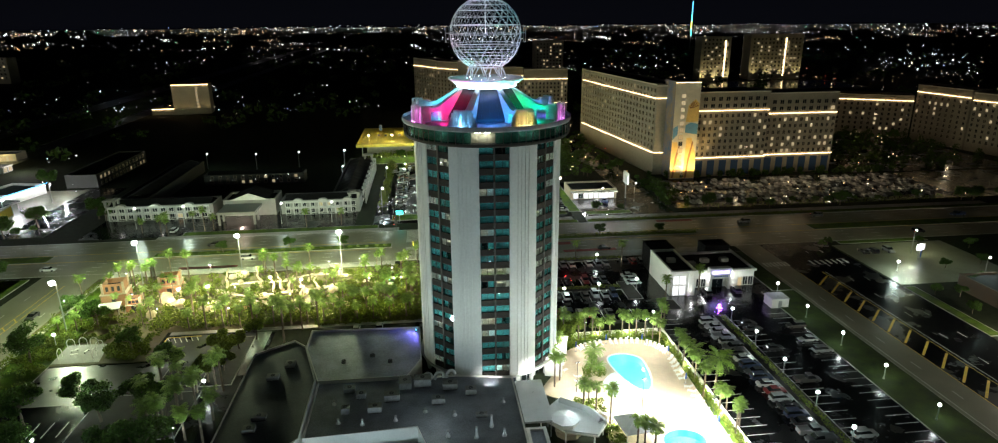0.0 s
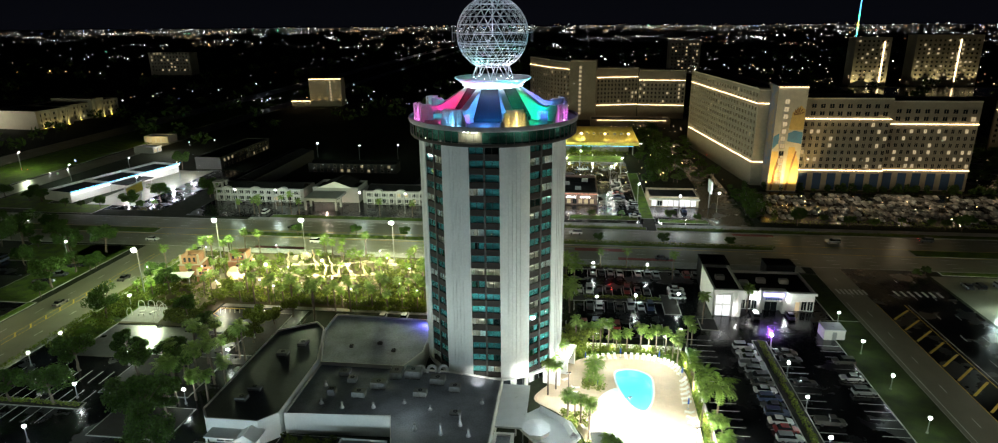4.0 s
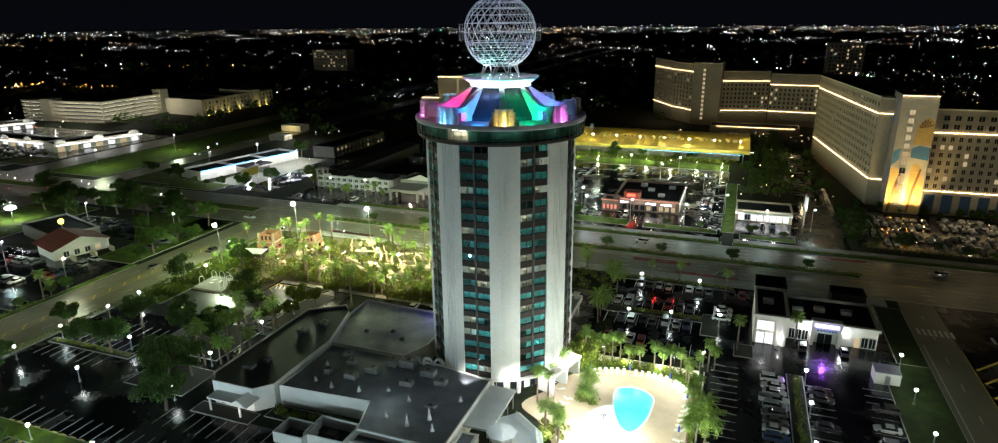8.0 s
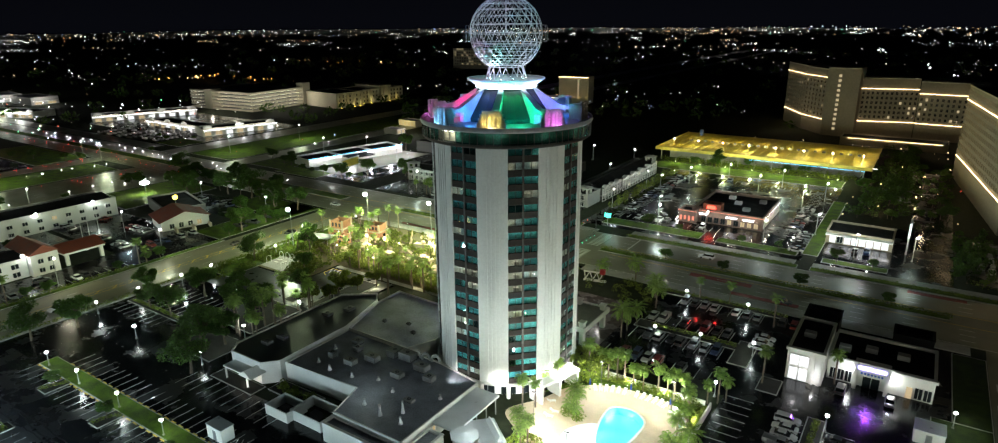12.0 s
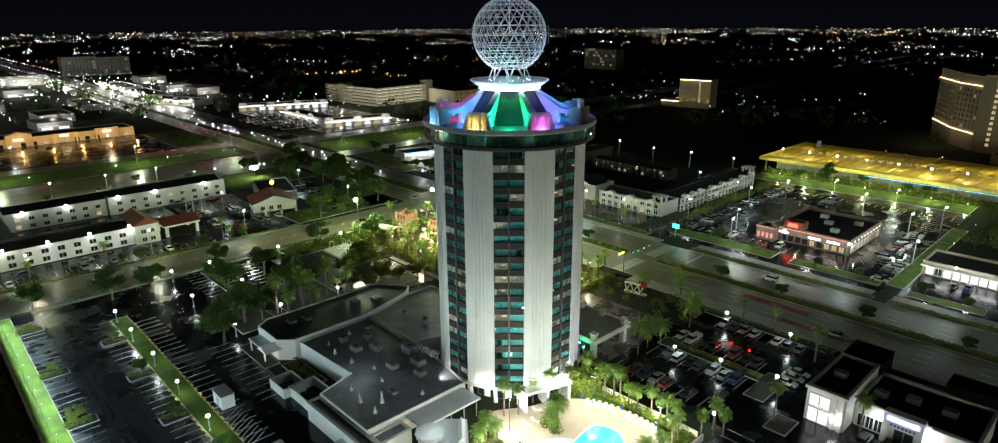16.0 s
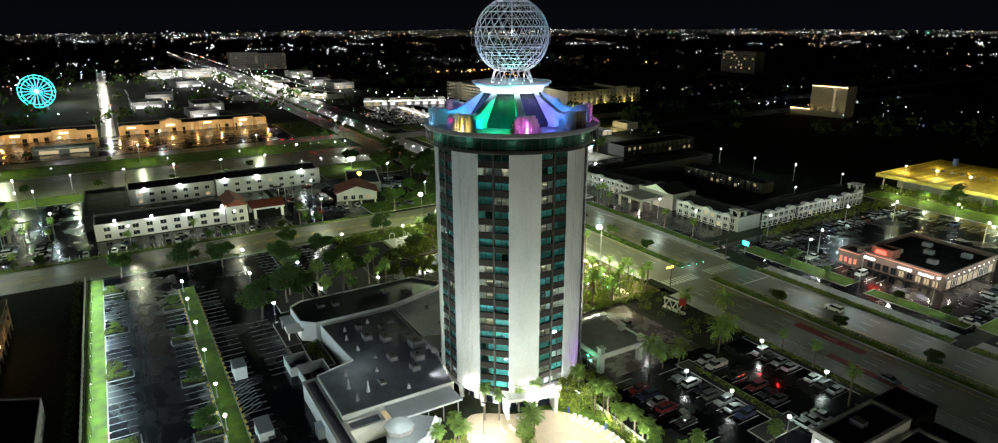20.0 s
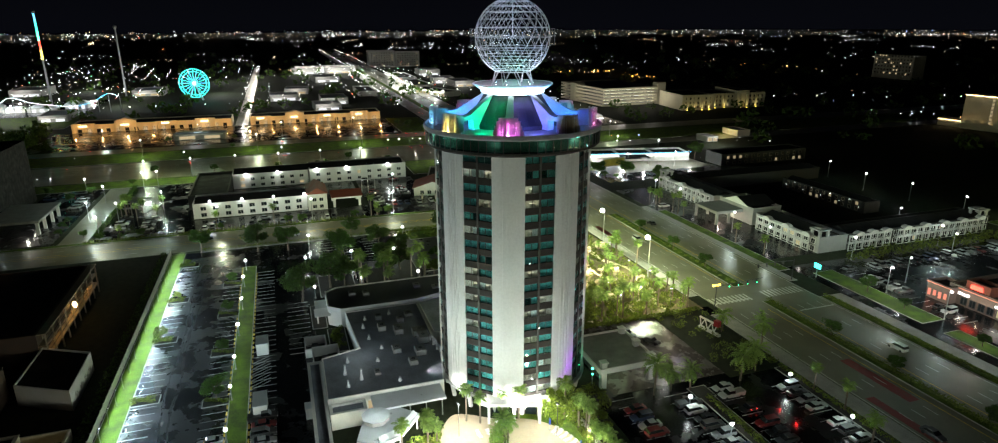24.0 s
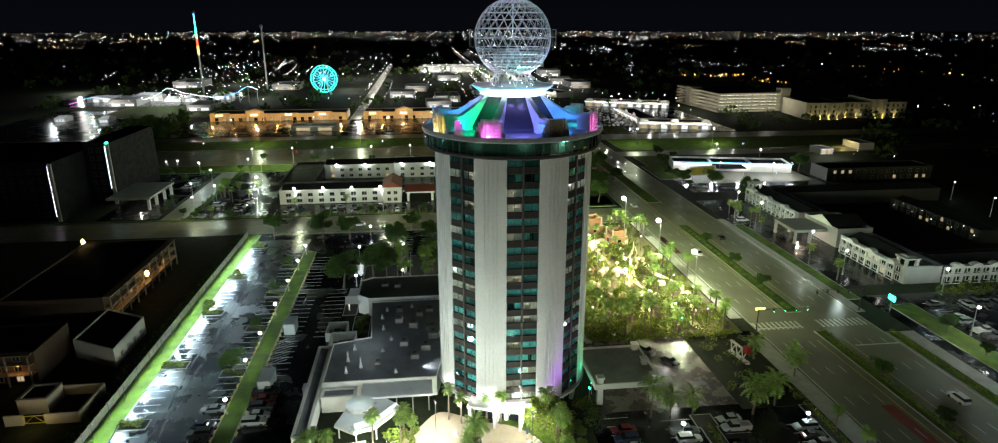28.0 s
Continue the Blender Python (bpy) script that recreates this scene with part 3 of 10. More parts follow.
dashes(yl_, "x", 78.2, -72, 26, 2.4, 1.4, 0.3, 0.05)
whole("road_markings_white", wl_, M["paint_w"], "white painted lane and bay lines on wet asphalt", "road marking", kind="structure")
whole("road_markings_yellow", yl_, M["paint_y"], "yellow painted centre lines and hatches", "road marking", kind="structure")
whole("road_markings_red", rl_, M["paint_r"], "faded red painted lane patches", "road marking", kind="structure")

# kerbed planting islands in the car parks
for x0, x1, y0, y1 in [(-78, 30, 74.2, 77.8), (73.0, 76.0, 62, 147), (-96, -70, 103.8, 105.8), (-70, -50, 110, 126), (-62, -46, 96, 106), (-60, -56, 128, 137), (-51, -44.5, 128, 150), (-87, -84, 55.1, 60.2), (-58, -55, 55.1, 60.2),
                       (-33, -30, 55.1, 60.2), (-5, -2, 55.1, 60.2), (18, 21, 55.1, 60.2), (-66, -63, 69, 74), (-44, -41, 69, 74), (-22, -19, 69, 74), (0, 3, 69, 74), (29, 33, 166.5, 170.5),
                       (33, 54, 167, 170), (54, 58, 160, 172), (62, 66, 152, 158), (28, 60, 190.2, 193.2), (-40, -26, 92.6, 96), (-24.6, -12, 96, 100)]:
    o = whole("planting_island", Geo().box(x0, x1, y0, y1, -0.2, 0.17), M["grass" if x0 == -78 else "mulch"], "kerbed planted island between parking bays", "island", "parking islands", "structure")
    kb = Geo()
    for a in ((x0 - 0.2, x1 + 0.2, y0 - 0.2, y0), (x0 - 0.2, x1 + 0.2, y1, y1 + 0.2), (x0 - 0.2, x0, y0, y1), (x1, x1 + 0.2, y0, y1)):
        kb.box(*a, -0.2, 0.15)
    part("kerb", kb, M["kerb"], o)

# ---- the hotel tower ----
TX, TY = 12.2, 132.6
FLOOR, Z0, NF = 2.7, 4.0, 18
ZT = Z0 + FLOOR * NF
RS, RB = 15.25, 14.75
tower = thing("hotel_tower", "round concrete hotel tower with teal window bays and a lattice globe", "hotel", (TX, TY, 0))


def pol(r, deg, z=0.0):
    return Vector((r * math.cos(radians(deg)), r * math.sin(radians(deg)), z))


core = Geo().lathe([(0.01, 0.0), (10.5, 0.0), (10.5, Z0 - 0.4), (10.4, Z0 - 0.4)], 48)
part("ground_floor_wall", core, M["white"], tower, "white recessed ground floor wall")
inner = Geo().lathe([(14.9, Z0 - 0.5), (12.2, Z0 - 0.2), (12.2, ZT), (0.01, ZT)], 48)
part("core", inner, M["dark"], tower)
part("soffit", Geo().lathe([(10.0, Z0 - 0.35), (15.6, Z0 - 0.35), (15.6, Z0 + 0.05), (12, Z0 + 0.05)], 64), M["slab"], tower, "pale ring slab under the first floor")
for k in range(16):
    p, q = pol(14.0, 11.25 + 22.5 * k), pol(14.6, 11.25 + 22.5 * k, Z0 - 0.3)
    part("column", Geo().tube(p, q, 0.45, 0.45, 10), M["slab"], tower)
rng = random.Random(4)
pane_me = None
for b in range(8):
    az = 45 * b + 22.5
    # slab: ribbed concrete piers, curved in plan
    g = Geo()
    n = 15
    ribs = [RS + (0.12 if 4 <= i <= 10 and i % 2 == 0 else 0.0) for i in range(n)]
    prof = []
    for i in range(n):
        a0, a1 = az - 11.25 + 22.5 * i / n, az - 11.25 + 22.5 * (i + 1) / n
        prof += [pol(ribs[i], a0), pol(ribs[i], a1)]
    prof += [pol(12.3, az + 11.25), pol(12.3, az - 11.25)]
    g.prism([(p.x, p.y) for p in prof], Z0, ZT + 0.2)
    part("pier", g, M["slab"], tower, "ribbed pale concrete pier")
    # window bay, straight between the piers
    bz = 45 * b
    half = 15.0 * math.sin(radians(11.25)) - 0.06
    bay = part("window_bay", Geo().box(-0.2, 0.2, -0.16, 0.16, Z0, ZT), M["mullion"], tower, "window bay with a bronze centre mullion")
    at(tower, bay, *pol(RB, bz)[:2], 0, bz)
    if b == 0:
        spandrel_me = Geo().box(-0.35, 0.02, -half, half, 0, 1.18).box(0.02, 0.1, -half, half, 1.1, 1.2).mesh("spandrel", M["spandrel"])
        w2 = half - 0.16
        pane_me = Geo().box(-0.02, 0.0, 0.16, half, 1.2, FLOOR).mesh("pane", M["teal_glass"])
        frame_me = Geo().box(-0.06, 0.05, 0.16 + w2 / 2 - 0.04, 0.16 + w2 / 2 + 0.04, 1.2, FLOOR).box(-0.06, 0.05, 0.16, half, 2.62, FLOOR).mesh("window_frame", M["mullion"])
        def folds(cols):
            """A hanging curtain as one zigzag ribbon."""
            st = (half - 0.24) / 14
            pts = [(-0.40 - 0.06 * (i % 2), 0.2 + st * i) for i in cols]
            n = len(pts)
            return Geo().add([(x, y, z) for z in (1.2, 2.62) for x, y in pts], [(i, i + 1, n + i + 1, n + i) for i in range(n - 1)])

        curtain_me = folds(range(15)).mesh("curtain", M["curtain"])
        half_me = folds(range(7)).mesh("curtain_half", M["curtain"])
        room_me = Geo().box(-2.4, -2.3, 0.1, half, 0, FLOOR).box(-2.3, -0.4, 0.1, 0.16, 0, FLOOR).box(-1.6, -0.9, 0.6, 1.6, 0, 1.75).box(-2.25, -2.2, 1.2, 2.2, 1.5, 2.2).mesh("room", M["room"])
        light_me = Geo().box(-1.5, -1.0, 0.7, 2.2, 2.56, 2.6).mesh("ceiling_light", G["room"])
        flip = [me.copy() for me in (pane_me, frame_me, curtain_me, half_me, room_me, light_me)]
        for me in flip:
            me.transform(Matrix.Diagonal((1, -1, 1, 1)))
            me.flip_normals()
        clear_me = [pane_me.copy(), flip[0].copy()]
        for me in clear_me:
            me.materials[0] = M["clear_glass"]
    for f in range(NF):
        z = Z0 + FLOOR * f
        at(bay, part("spandrel", spandrel_me, None, bay), 0, 0, z)
        for s in range(2):
            pm, fm, cm, hm, rm, lm = flip if s else (pane_me, frame_me, curtain_me, half_me, room_me, light_me)
            win = at(bay, part("window", fm, None, bay), 0, 0, z)
            pn = at(win, part("pane", pm, None, win))
            pn.visible_shadow = False
            r = rng.random()
            if r < 0.24:
                pn.data = clear_me[s]
                at(win, part("lit_room", rm, None, win, "lit hotel room"))
                at(win, part("ceiling_light", lm, None, win))
                if r < 0.13:
                    at(win, part("curtain", hm, None, win))
            elif r < 0.86:
                at(win, part("curtain", cm, None, win))
            elif r < 0.93:
                at(win, part("curtain", hm, None, win))
# ground floor: a white wall with glazed doors behind the columns
part("base_wall", Geo().lathe([(12.6, 0.0), (12.6, Z0 - 0.3), (12.3, Z0 - 0.3), (12.3, 0.0)], 64), M["white"], tower, "white ground-floor wall")
door_me = Geo().box(-0.1, 0.06, -1.5, 1.5, 0.1, 2.9).mesh("door_glass", M["pane_dark"])
rim_door = Geo().box(-0.1, 0.14, -1.6, -1.5, 0.1, 3.0).box(-0.1, 0.14, 1.5, 1.6, 0.1, 3.0).box(-0.1, 0.14, -1.6, 1.6, 2.9, 3.05).box(-0.1, 0.14, -0.05, 0.05, 0.1, 2.9).mesh("door_frame", M["steel"])
for k in range(18):
    q = pol(12.62, 20 * k + 4)
    dr = part("glass_door", rim_door, None, tower)
    dr.matrix_local = pose(q.x, q.y, 0, 0, 0, 20 * k + 4)
    at(dr, part("door_glass", door_me, None, dr))
# glazed ring storey under the roof terrace
part("ring_slab", Geo().lathe([(14.8, ZT + 0.05), (16.6, ZT + 0.05), (16.95, ZT + 0.35), (16.95, ZT + 0.75), (14, ZT + 0.75)], 96), M["spandrel"], tower, "dark ring beam")
for k in range(72):
    a0, a1 = 5 * k, 5 * k + 5
    p, q = pol(16.95, a0 + 0.15), pol(16.95, a1 - 0.15)
    w = part("ring_window", Geo().prism([(p.x, p.y), (q.x, q.y), (q.x * 0.997, q.y * 0.997), (p.x * 0.997, p.y * 0.997)], ZT + 0.78, ZT + 2.9), M["teal_glass"], tower)
    w.visible_shadow = False
    if k in (51, 52, 53):
        w.data.materials[0] = M["clear_glass"]
    mm = pol(16.98, a0)
    part("ring_mullion", Geo().boxm(pose(mm.x, mm.y, ZT + 0.75, 0, 0, a0), 0.12, 0.1, 2.2), M["mullion"], tower)
part("ring_core", Geo().lathe([(15.6, ZT + 0.7), (15.6, ZT + 3.1)], 72), M["tan"], tower)
for a, wd in ((-101, 3), (-95, 3), (-128, 0.8), (-62, 0.8), (0.5, 0.7), (26, 2), (-31, 0.6), (-70, 0.5)):
    if wd >= 2:
        part("ring_light", Geo().lathe([(15.8, ZT + 2.75), (16.6, ZT + 2.75)], 4, a0=radians(a - 2), a1=radians(a + 2)), G["room"], tower, "ceiling light behind the ring glazing")
    lamp("POINT", pol(16.35, a, ZT + 2.3) + Vector((TX, TY, 0)), 34 * wd, (1.0, 0.97, 0.88), 0.1)
part("terrace_beam", Geo().lathe([(15.4, ZT + 2.95), (17.1, ZT + 2.95), (17.25, ZT + 3.2), (17.25, ZT + 3.85), (16.95, ZT + 3.85), (16.95, ZT + 3.3), (0.01, ZT + 3.35)], 96), M["rim_top"], tower, "grey parapet round the roof terrace")
ZR = ZT + 3.35
# crown: sloping dark panels between radial fins, under a flared rim
RC, ZC = 5.7, ZR + 6.4
for b in range(8):
    bz = 45 * b
    aa, ab = bz - 22.5, bz + 22.5
    low = 9.2
    v = [pol(RC - 0.4, aa, ZC), pol(RC - 0.4, ab, ZC), pol(low, ab, ZR + 0.7), pol(low, aa, ZR + 0.7), pol(low - 0.1, aa, ZR), pol(low - 0.1, ab, ZR)]
    pl = part("roof_panel", Geo().add(v, [(3, 2, 1, 0), (3, 4, 5, 2)]), M["panel"], tower, "dark sloping roof panel")
    out = pol(0.09, bz, 0.05)
    for t in (0.25, 0.5, 0.75):
        part("standing_seam", Geo().tube(v[0].lerp(v[1], t) + out, v[3].lerp(v[2], t) + out, 0.04, None, 4), M["panel"], pl)
    fz = bz + 22.5
    d, s = pol(1, fz), pol(1, fz + 90)
    outline = [(RC - 0.6, ZC), (10.9, ZR + 2.85), (12.4, ZR + 2.6), (13.0, ZR + 3.0), (14.7, ZR + 3.0), (14.7, ZR), (12.6, ZR), (12.6, ZR + 1.9), (10.4, ZR + 1.9), (10.4, ZR + 0.05), (RC - 0.6, ZR + 0.05)]
    th0, th1, k = 0.45, 0.75, len(outline)
    left = [d * r + s * (th0 if r < RC else th1) + Vector((0, 0, z)) for r, z in outline]
    right = [d * r - s * (th0 if r < RC else th1) + Vector((0, 0, z)) for r, z in outline]
    f = [tuple(range(k - 1, -1, -1)), tuple(range(k, 2 * k))] + [(i, (i + 1) % k, k + (i + 1) % k, k + i) for i in range(k)]
    part("fin", Geo().add(left + right, f), M["fin"], tower, "pale sloping buttress fin")
    # stepped lantern screen at the fin's foot
    scr = part("lantern", Geo().boxm(pose(14.9, 0, 0), 0.4, 5.4, 1.1).boxm(pose(14.9, 0, 0), 0.5, 4.8, 1.9).boxm(pose(14.9, 0, 0), 0.6, 4.2, 2.7).boxm(pose(14.9, 0, 0), 0.3, 3.4, 3.3), M["fin"], tower, "stepped art deco lantern screen")
    at(tower, scr, 0, 0, ZR, fz)
    lat = Geo().lathe([(1.2, 0.1), (1.2, 3.2)], 10, 14.4, 0, radians(-75), radians(75))
    gx, gz, cells = [-56.0], [0.1], set()
    for i in range(5):
        gx += [-56 + 22.4 * i + 3.5, -56 + 22.4 * (i + 1) - (3.5 if i < 4 else 0)]
    gx = sorted(set(gx + [56.0 - 3.5, 56.0]))
    for i in range(5):
        gz += [0.26 + 0.6 * i, 0.7 + 0.6 * i]
    gz.append(3.3)
    cells = {(i, q) for i in range(1, len(gx) - 1, 2) for q in range(1, 11, 2)}
    flat, _ = grille(gx, gz, cells, 1.9, 1.76)
    grid = Geo().add([(14.4 + y * math.cos(radians(x)), y * math.sin(radians(x)), z) for x, y, z in flat.v], flat.f)
    lc = {0: None, 1: (1.0, 0.08, 0.6), 2: (1.0, 0.1, 0.5), 3: (0.2, 0.5, 1), 4: (1, 0.1, 0.8), 5: (0.08, 0.5, 1.0), 6: (1.0, 0.72, 0.12), 7: (1.0, 0.12, 0.95)}
    cc = lc[b]
    # an unlit lantern is tan: its lack of light is put into the colour
    part("lantern_back", lat, M["tan"] if cc is None else M["fin"], scr)
    part("lantern_grid", grid, M["tan"] if cc is None else M["fin"], scr)
    if cc:
        part("lantern_tube", Geo().boxm(pose(15.78, 0, 0.15), 0.12, 0.9, 0.12), glow("lantern_core", [0.4 + 0.6 * c for c in cc], 9), scr)
        p = pol(15.95, fz, ZR + 0.55) + Vector((TX, TY, 0))
        lamp("POINT", p, 170, [0.12 + 0.88 * c for c in cc], 0.12)
        lamp("POINT", pol(15.9, fz, ZR + 1.9) + Vector((TX, TY, 0)), 70, cc, 0.12)
part("crown_rim", Geo().lathe([(RC - 0.7, ZC - 0.3), (RC - 0.1, ZC - 0.35), (RC + 0.1, ZC + 0.0), (7.7, ZC + 1.3), (7.7, ZC + 1.5), (7.4, ZC + 1.5)], 72), M["fin"], tower, "white flared crown rim")
part("crown_roof", Geo().lathe([(7.42, ZC + 1.45), (RC, ZC + 1.3), (0.01, ZC + 1.3)], 72), M["rim_top"], tower, "grey sheet roof of the crown")
part("crown_light", Geo().lathe([(RC + 0.15, ZC - 0.25), (RC + 0.4, ZC - 0.12)], 72), G["crown"], tower, "bright light ring under the crown")
# lattice globe on braced legs
GZ, GR = ZC + 9.9, 7.1
globe = part("globe", Geo().lathe([(3.2, GZ - 6.35), (3.4, GZ - 6.35), (3.4, GZ - 6.2), (3.2, GZ - 6.2)], 24), M["truss"], tower, "white steel lattice globe")
lats = [-63, -51, -39, -27, -14, 0, 14, 27, 39, 51, 63, 76]
pts = []
for j, la in enumerate(lats):
    pts.append([pol(GR * math.cos(radians(la)), 15.0 * (i + 0.5 * (j % 2)), GZ + GR * math.sin(radians(la))) for i in range(24)])
for j, ring in enumerate(pts):
    rr_, zz_ = ring[0].xy.length, ring[0].z
    g = Geo().lathe([(rr_ - 0.042, zz_ - 0.05), (rr_ + 0.042, zz_ - 0.05), (rr_ + 0.042, zz_ + 0.05), (rr_ - 0.042, zz_ + 0.05), (rr_ - 0.042, zz_ - 0.05)], 24, a0=radians(7.5 * (j % 2)), a1=TAU + radians(7.5 * (j % 2)))
    part("globe_ring", g, M["truss"], globe)
    if j + 1 < len(pts):
        g = Geo()
        for i in range(24):
            k = i if j % 2 == 0 else (i + 1) % 24
            g.tube(ring[i], pts[j + 1][k], 0.042, None, 4, False)
            k2 = (i - 1) % 24 if j % 2 == 0 else i
            g.tube(ring[i], pts[j + 1][k2], 0.042, None, 4, False)
        part("globe_brace", g, M["truss"], globe)
g = Geo()
for p in pts[-1][::2]:
    g.tube(p, (0, 0, GZ + GR), 0.042, None, 4, False)
g.tube((0, 0, GZ), (0, 0, GZ + GR), 0.09, None, 6)
part("globe_mast", g, M["truss"], globe)
g = Geo()
for zz in (GZ - 1.5, GZ + 0.2, GZ + 1.5):
    for i in range(32):
        if i % 8 in (0, 1, 7) or zz == GZ + 0.2:
            g.tube(pol(8.0, 11.25 * i, zz), pol(8.0, 11.25 * (i + 1), zz), 0.035, None, 4, False)
for i in range(32):
    if i % 8 in (0, 1, 2, 7):
        g.tube(pol(8.0, 11.25 * i, GZ - 1.5), pol(8.0, 11.25 * i, GZ + 1.5), 0.035, None, 4, False)
        g.tube(pol(8.0, 11.25 * i, GZ + 0.2), pol(7.0, 11.25 * i, GZ + 0.2), 0.035, None, 4, False)
part("sign_frame", g, M["steel"], globe, "thin outrigger frame round the globe")
g = Geo().lathe([(5.6, GZ - 2.3), (6.6, GZ - 2.3), (6.6, GZ - 2.15), (5.6, GZ - 2.15), (5.6, GZ - 2.3)], 24)
part("globe_walkway", g, M["steel"], globe)
for i in range(8):
    a = 45 * i
    g = Geo()
    g.tube(pol(4.2, a, ZC + 1.3), pol(3.3, a + 15, GZ - 6.2), 0.11, None, 6)
    g.tube(pol(4.2, a, ZC + 1.3), pol(3.3, a - 15, GZ - 6.2), 0.11, None, 6)
    part("globe_leg", g, M["truss"], tower)
for i in range(10):
    part("globe_lamp", Geo().ball(pol(3.9, 36 * i, ZC + 1.42), 0.08, 6, 4), G["crown"], tower)

# roof colours: one flood in each bay of the terrace
BAY = {0: ((0.22, 0.24, 1.0), 520), 1: ((0.06, 0.3, 1.0), 620), 2: ((0.05, 0.85, 1.0), 420), 3: ((0.6, 0.15, 1.0), 420), 4: ((0.02, 0.85, 1.0), 520), 5: ((1.0, 0.04, 0.4), 620),
       6: ((0.05, 0.36, 1.0), 620), 7: ((0.0, 0.9, 0.5), 560)}
for b, (c, w) in BAY.items():
    p = pol(14.2, 45 * b, ZR + 0.5) + Vector((TX, TY, 0))
    q = pol(8.5, 45 * b, ZR + 2.6) + Vector((TX, TY, 0))
    lamp("SPOT", p, w * 6.6, [x ** 1.25 for x in c], 0.25, q, 130, 0.7)
CROWN = {5: (1.0, 0.01, 0.04), 6: (0.22, 0.36, 1.0), 7: (0.01, 1.0, 0.2), 0: (0.3, 0.26, 1.0), 1: (0.12, 0.2, 1.0), 4: (0.2, 0.9, 1.0), 2: (0.1, 0.9, 0.8), 3: (0.8, 0.2, 1)}
for b, c in CROWN.items():
    for s in (-9, 9):
        p = pol(RC + 0.75, 45 * b + s, ZC - 0.55) + Vector((TX, TY, 0))
        lamp("SPOT", p, 560, c, 0.3, pol(8.8, 45 * b + s * 0.8, ZR + 0.6) + Vector((TX, TY, 0)), 120, 0.9)
    p2 = pol(RC + 1.25, 45 * b, ZC - 0.75) + Vector((TX, TY, 0))
    lamp("SPOT", p2, 700, [0.55 * x + 0.45 * y for x, y in zip((0.8, 1.0, 1.0), c)], 0.15, p2 + Vector((0, 0, 3)), 120, 0.6)
    p2 = pol(RC + 1.25, 45 * b + 22.5, ZC - 0.5) + Vector((TX, TY, 0))
    lamp("SPOT", p2, 300, (0.7, 1.0, 1.0), 0.15, p2 + Vector((0, 0, 3)), 120, 0.6)
for a in (-90, 30, 150):
    lamp("POINT", pol(3.6, a, GZ - 5.2) + Vector((TX, TY, 0)), 800, {-90: (1.0, 0.78, 1.0), 30: (0.75, 0.85, 1.0), 150: (0.25, 1.0, 0.8)}[a], 0.3)
lamp("POINT", Vector((TX, TY, GZ + 1)), 1500, (0.75, 0.8, 1.0), 0.3)


# ---- buildings ----
M["pane"] = mat("window_glass", (0.015, 0.02, 0.024), 0.08, var=0.1, rvar=0.03)
WIN = {}


def window_mesh(w, h, lit, frame):
    key = (round(w, 2), round(h, 2), lit, frame)
    if key not in WIN:
        g, panes = grille([-w / 2 - 0.1, -w / 2, -0.04, 0.04, w / 2, w / 2 + 0.1], [-0.14, 0, h, h + 0.1], {(1, 1), (3, 1)}, -0.14, 0.06, -0.02)
        me = g.mesh("window", M[frame])
        me.materials.append(G["shopw" if lit == 2 else "roomw"] if lit else M["pane"])
        for i in panes:
            me.polygons[i].material_index = 1
        WIN[key] = me
    return WIN[key]


FACE = {"S": (0, (1, 0), (0, -1)), "E": (90, (0, 1), (1, 0)), "N": (180, (-1, 0), (0, 1)), "W": (270, (0, -1), (-1, 0))}


def far_windows(parent, items):
    """The many windows of a far facade, joined into one part."""
    v, f, mi, mats_ = [], [], [], []
    for me, m in items:
        o = len(v)
        v += [tuple(m @ q.co) for q in me.vertices]
        for p in me.polygons:
            f.append(tuple(o + i for i in p.vertices))
            k = me.materials[p.material_index]
            if k not in mats_:
                mats_.append(k)
            mi.append(mats_.index(k))
    me = bpy.data.meshes.new("window_rows")
    me.from_pydata(v, [], f)
    for k in mats_:
        me.materials.append(k)
    me.polygons.foreach_set("material_index", mi)
    o = part("window_grid", me, None, parent)
    tagged(o, "rows of small far windows", "", "", "stuff")
    return o


def windows(parent, face, fixed, a, b, z0, cols, rows, dz, w, h, lit=0.15, frame="white", seed=1, skip=0.0, name="window", shop_=False, far=False):
    """Rows of windows on one face of a block whose face lies at fixed, from a to b along it."""
    turn = FACE[face][0]
    items = []
    r_ = random.Random(seed)
    for j in range(rows):
        for i in range(cols):
            if r_.random() < skip:
                continue
            p = a + (b - a) * (i + 0.5) / cols
            x, y = (p, fixed) if face in "SN" else (fixed, p)
            me, m = window_mesh(w, h, (2 if shop_ else 1) if r_.random() < lit else 0, frame), pose(x, y, z0 + dz * j, 0, 0, turn)
            if far:
                items.append((me, m))
            else:
                part(name, me, None, parent).matrix_local = m
    if items:
        far_windows(parent, items)


def block(parent, x0, x1, y0, y1, z0, z1, wall, roof, parapet=0.7, th=0.4, label=""):
    """Walls with a parapet, and the flat roof sunk between them."""
    prof = [(0, z0), (0, z1), (-0.12, z1), (-0.12, z1 + 0.14), (th + 0.1, z1 + 0.14), (th + 0.1, z1), (th, z1), (th, z0)]
    k = len(prof)
    v = [(x, y, z) for d, z in prof for x, y in ((x0 + d, y0 + d), (x1 - d, y0 + d), (x1 - d, y1 - d), (x0 + d, y1 - d))]
    g = Geo().add(v, [(4 * j + i, 4 * j + (i + 1) % 4, 4 * j + 4 + (i + 1) % 4, 4 * j + 4 + i) for j in range(k - 1) for i in range(4)])
    w = part("wall", g, M[wall], parent, label)
    part("roof", Geo().box(x0 + th, x1 - th, y0 + th, y1 - th, z1 - parapet - 0.3, z1 - parapet), M[roof], parent)
    return w


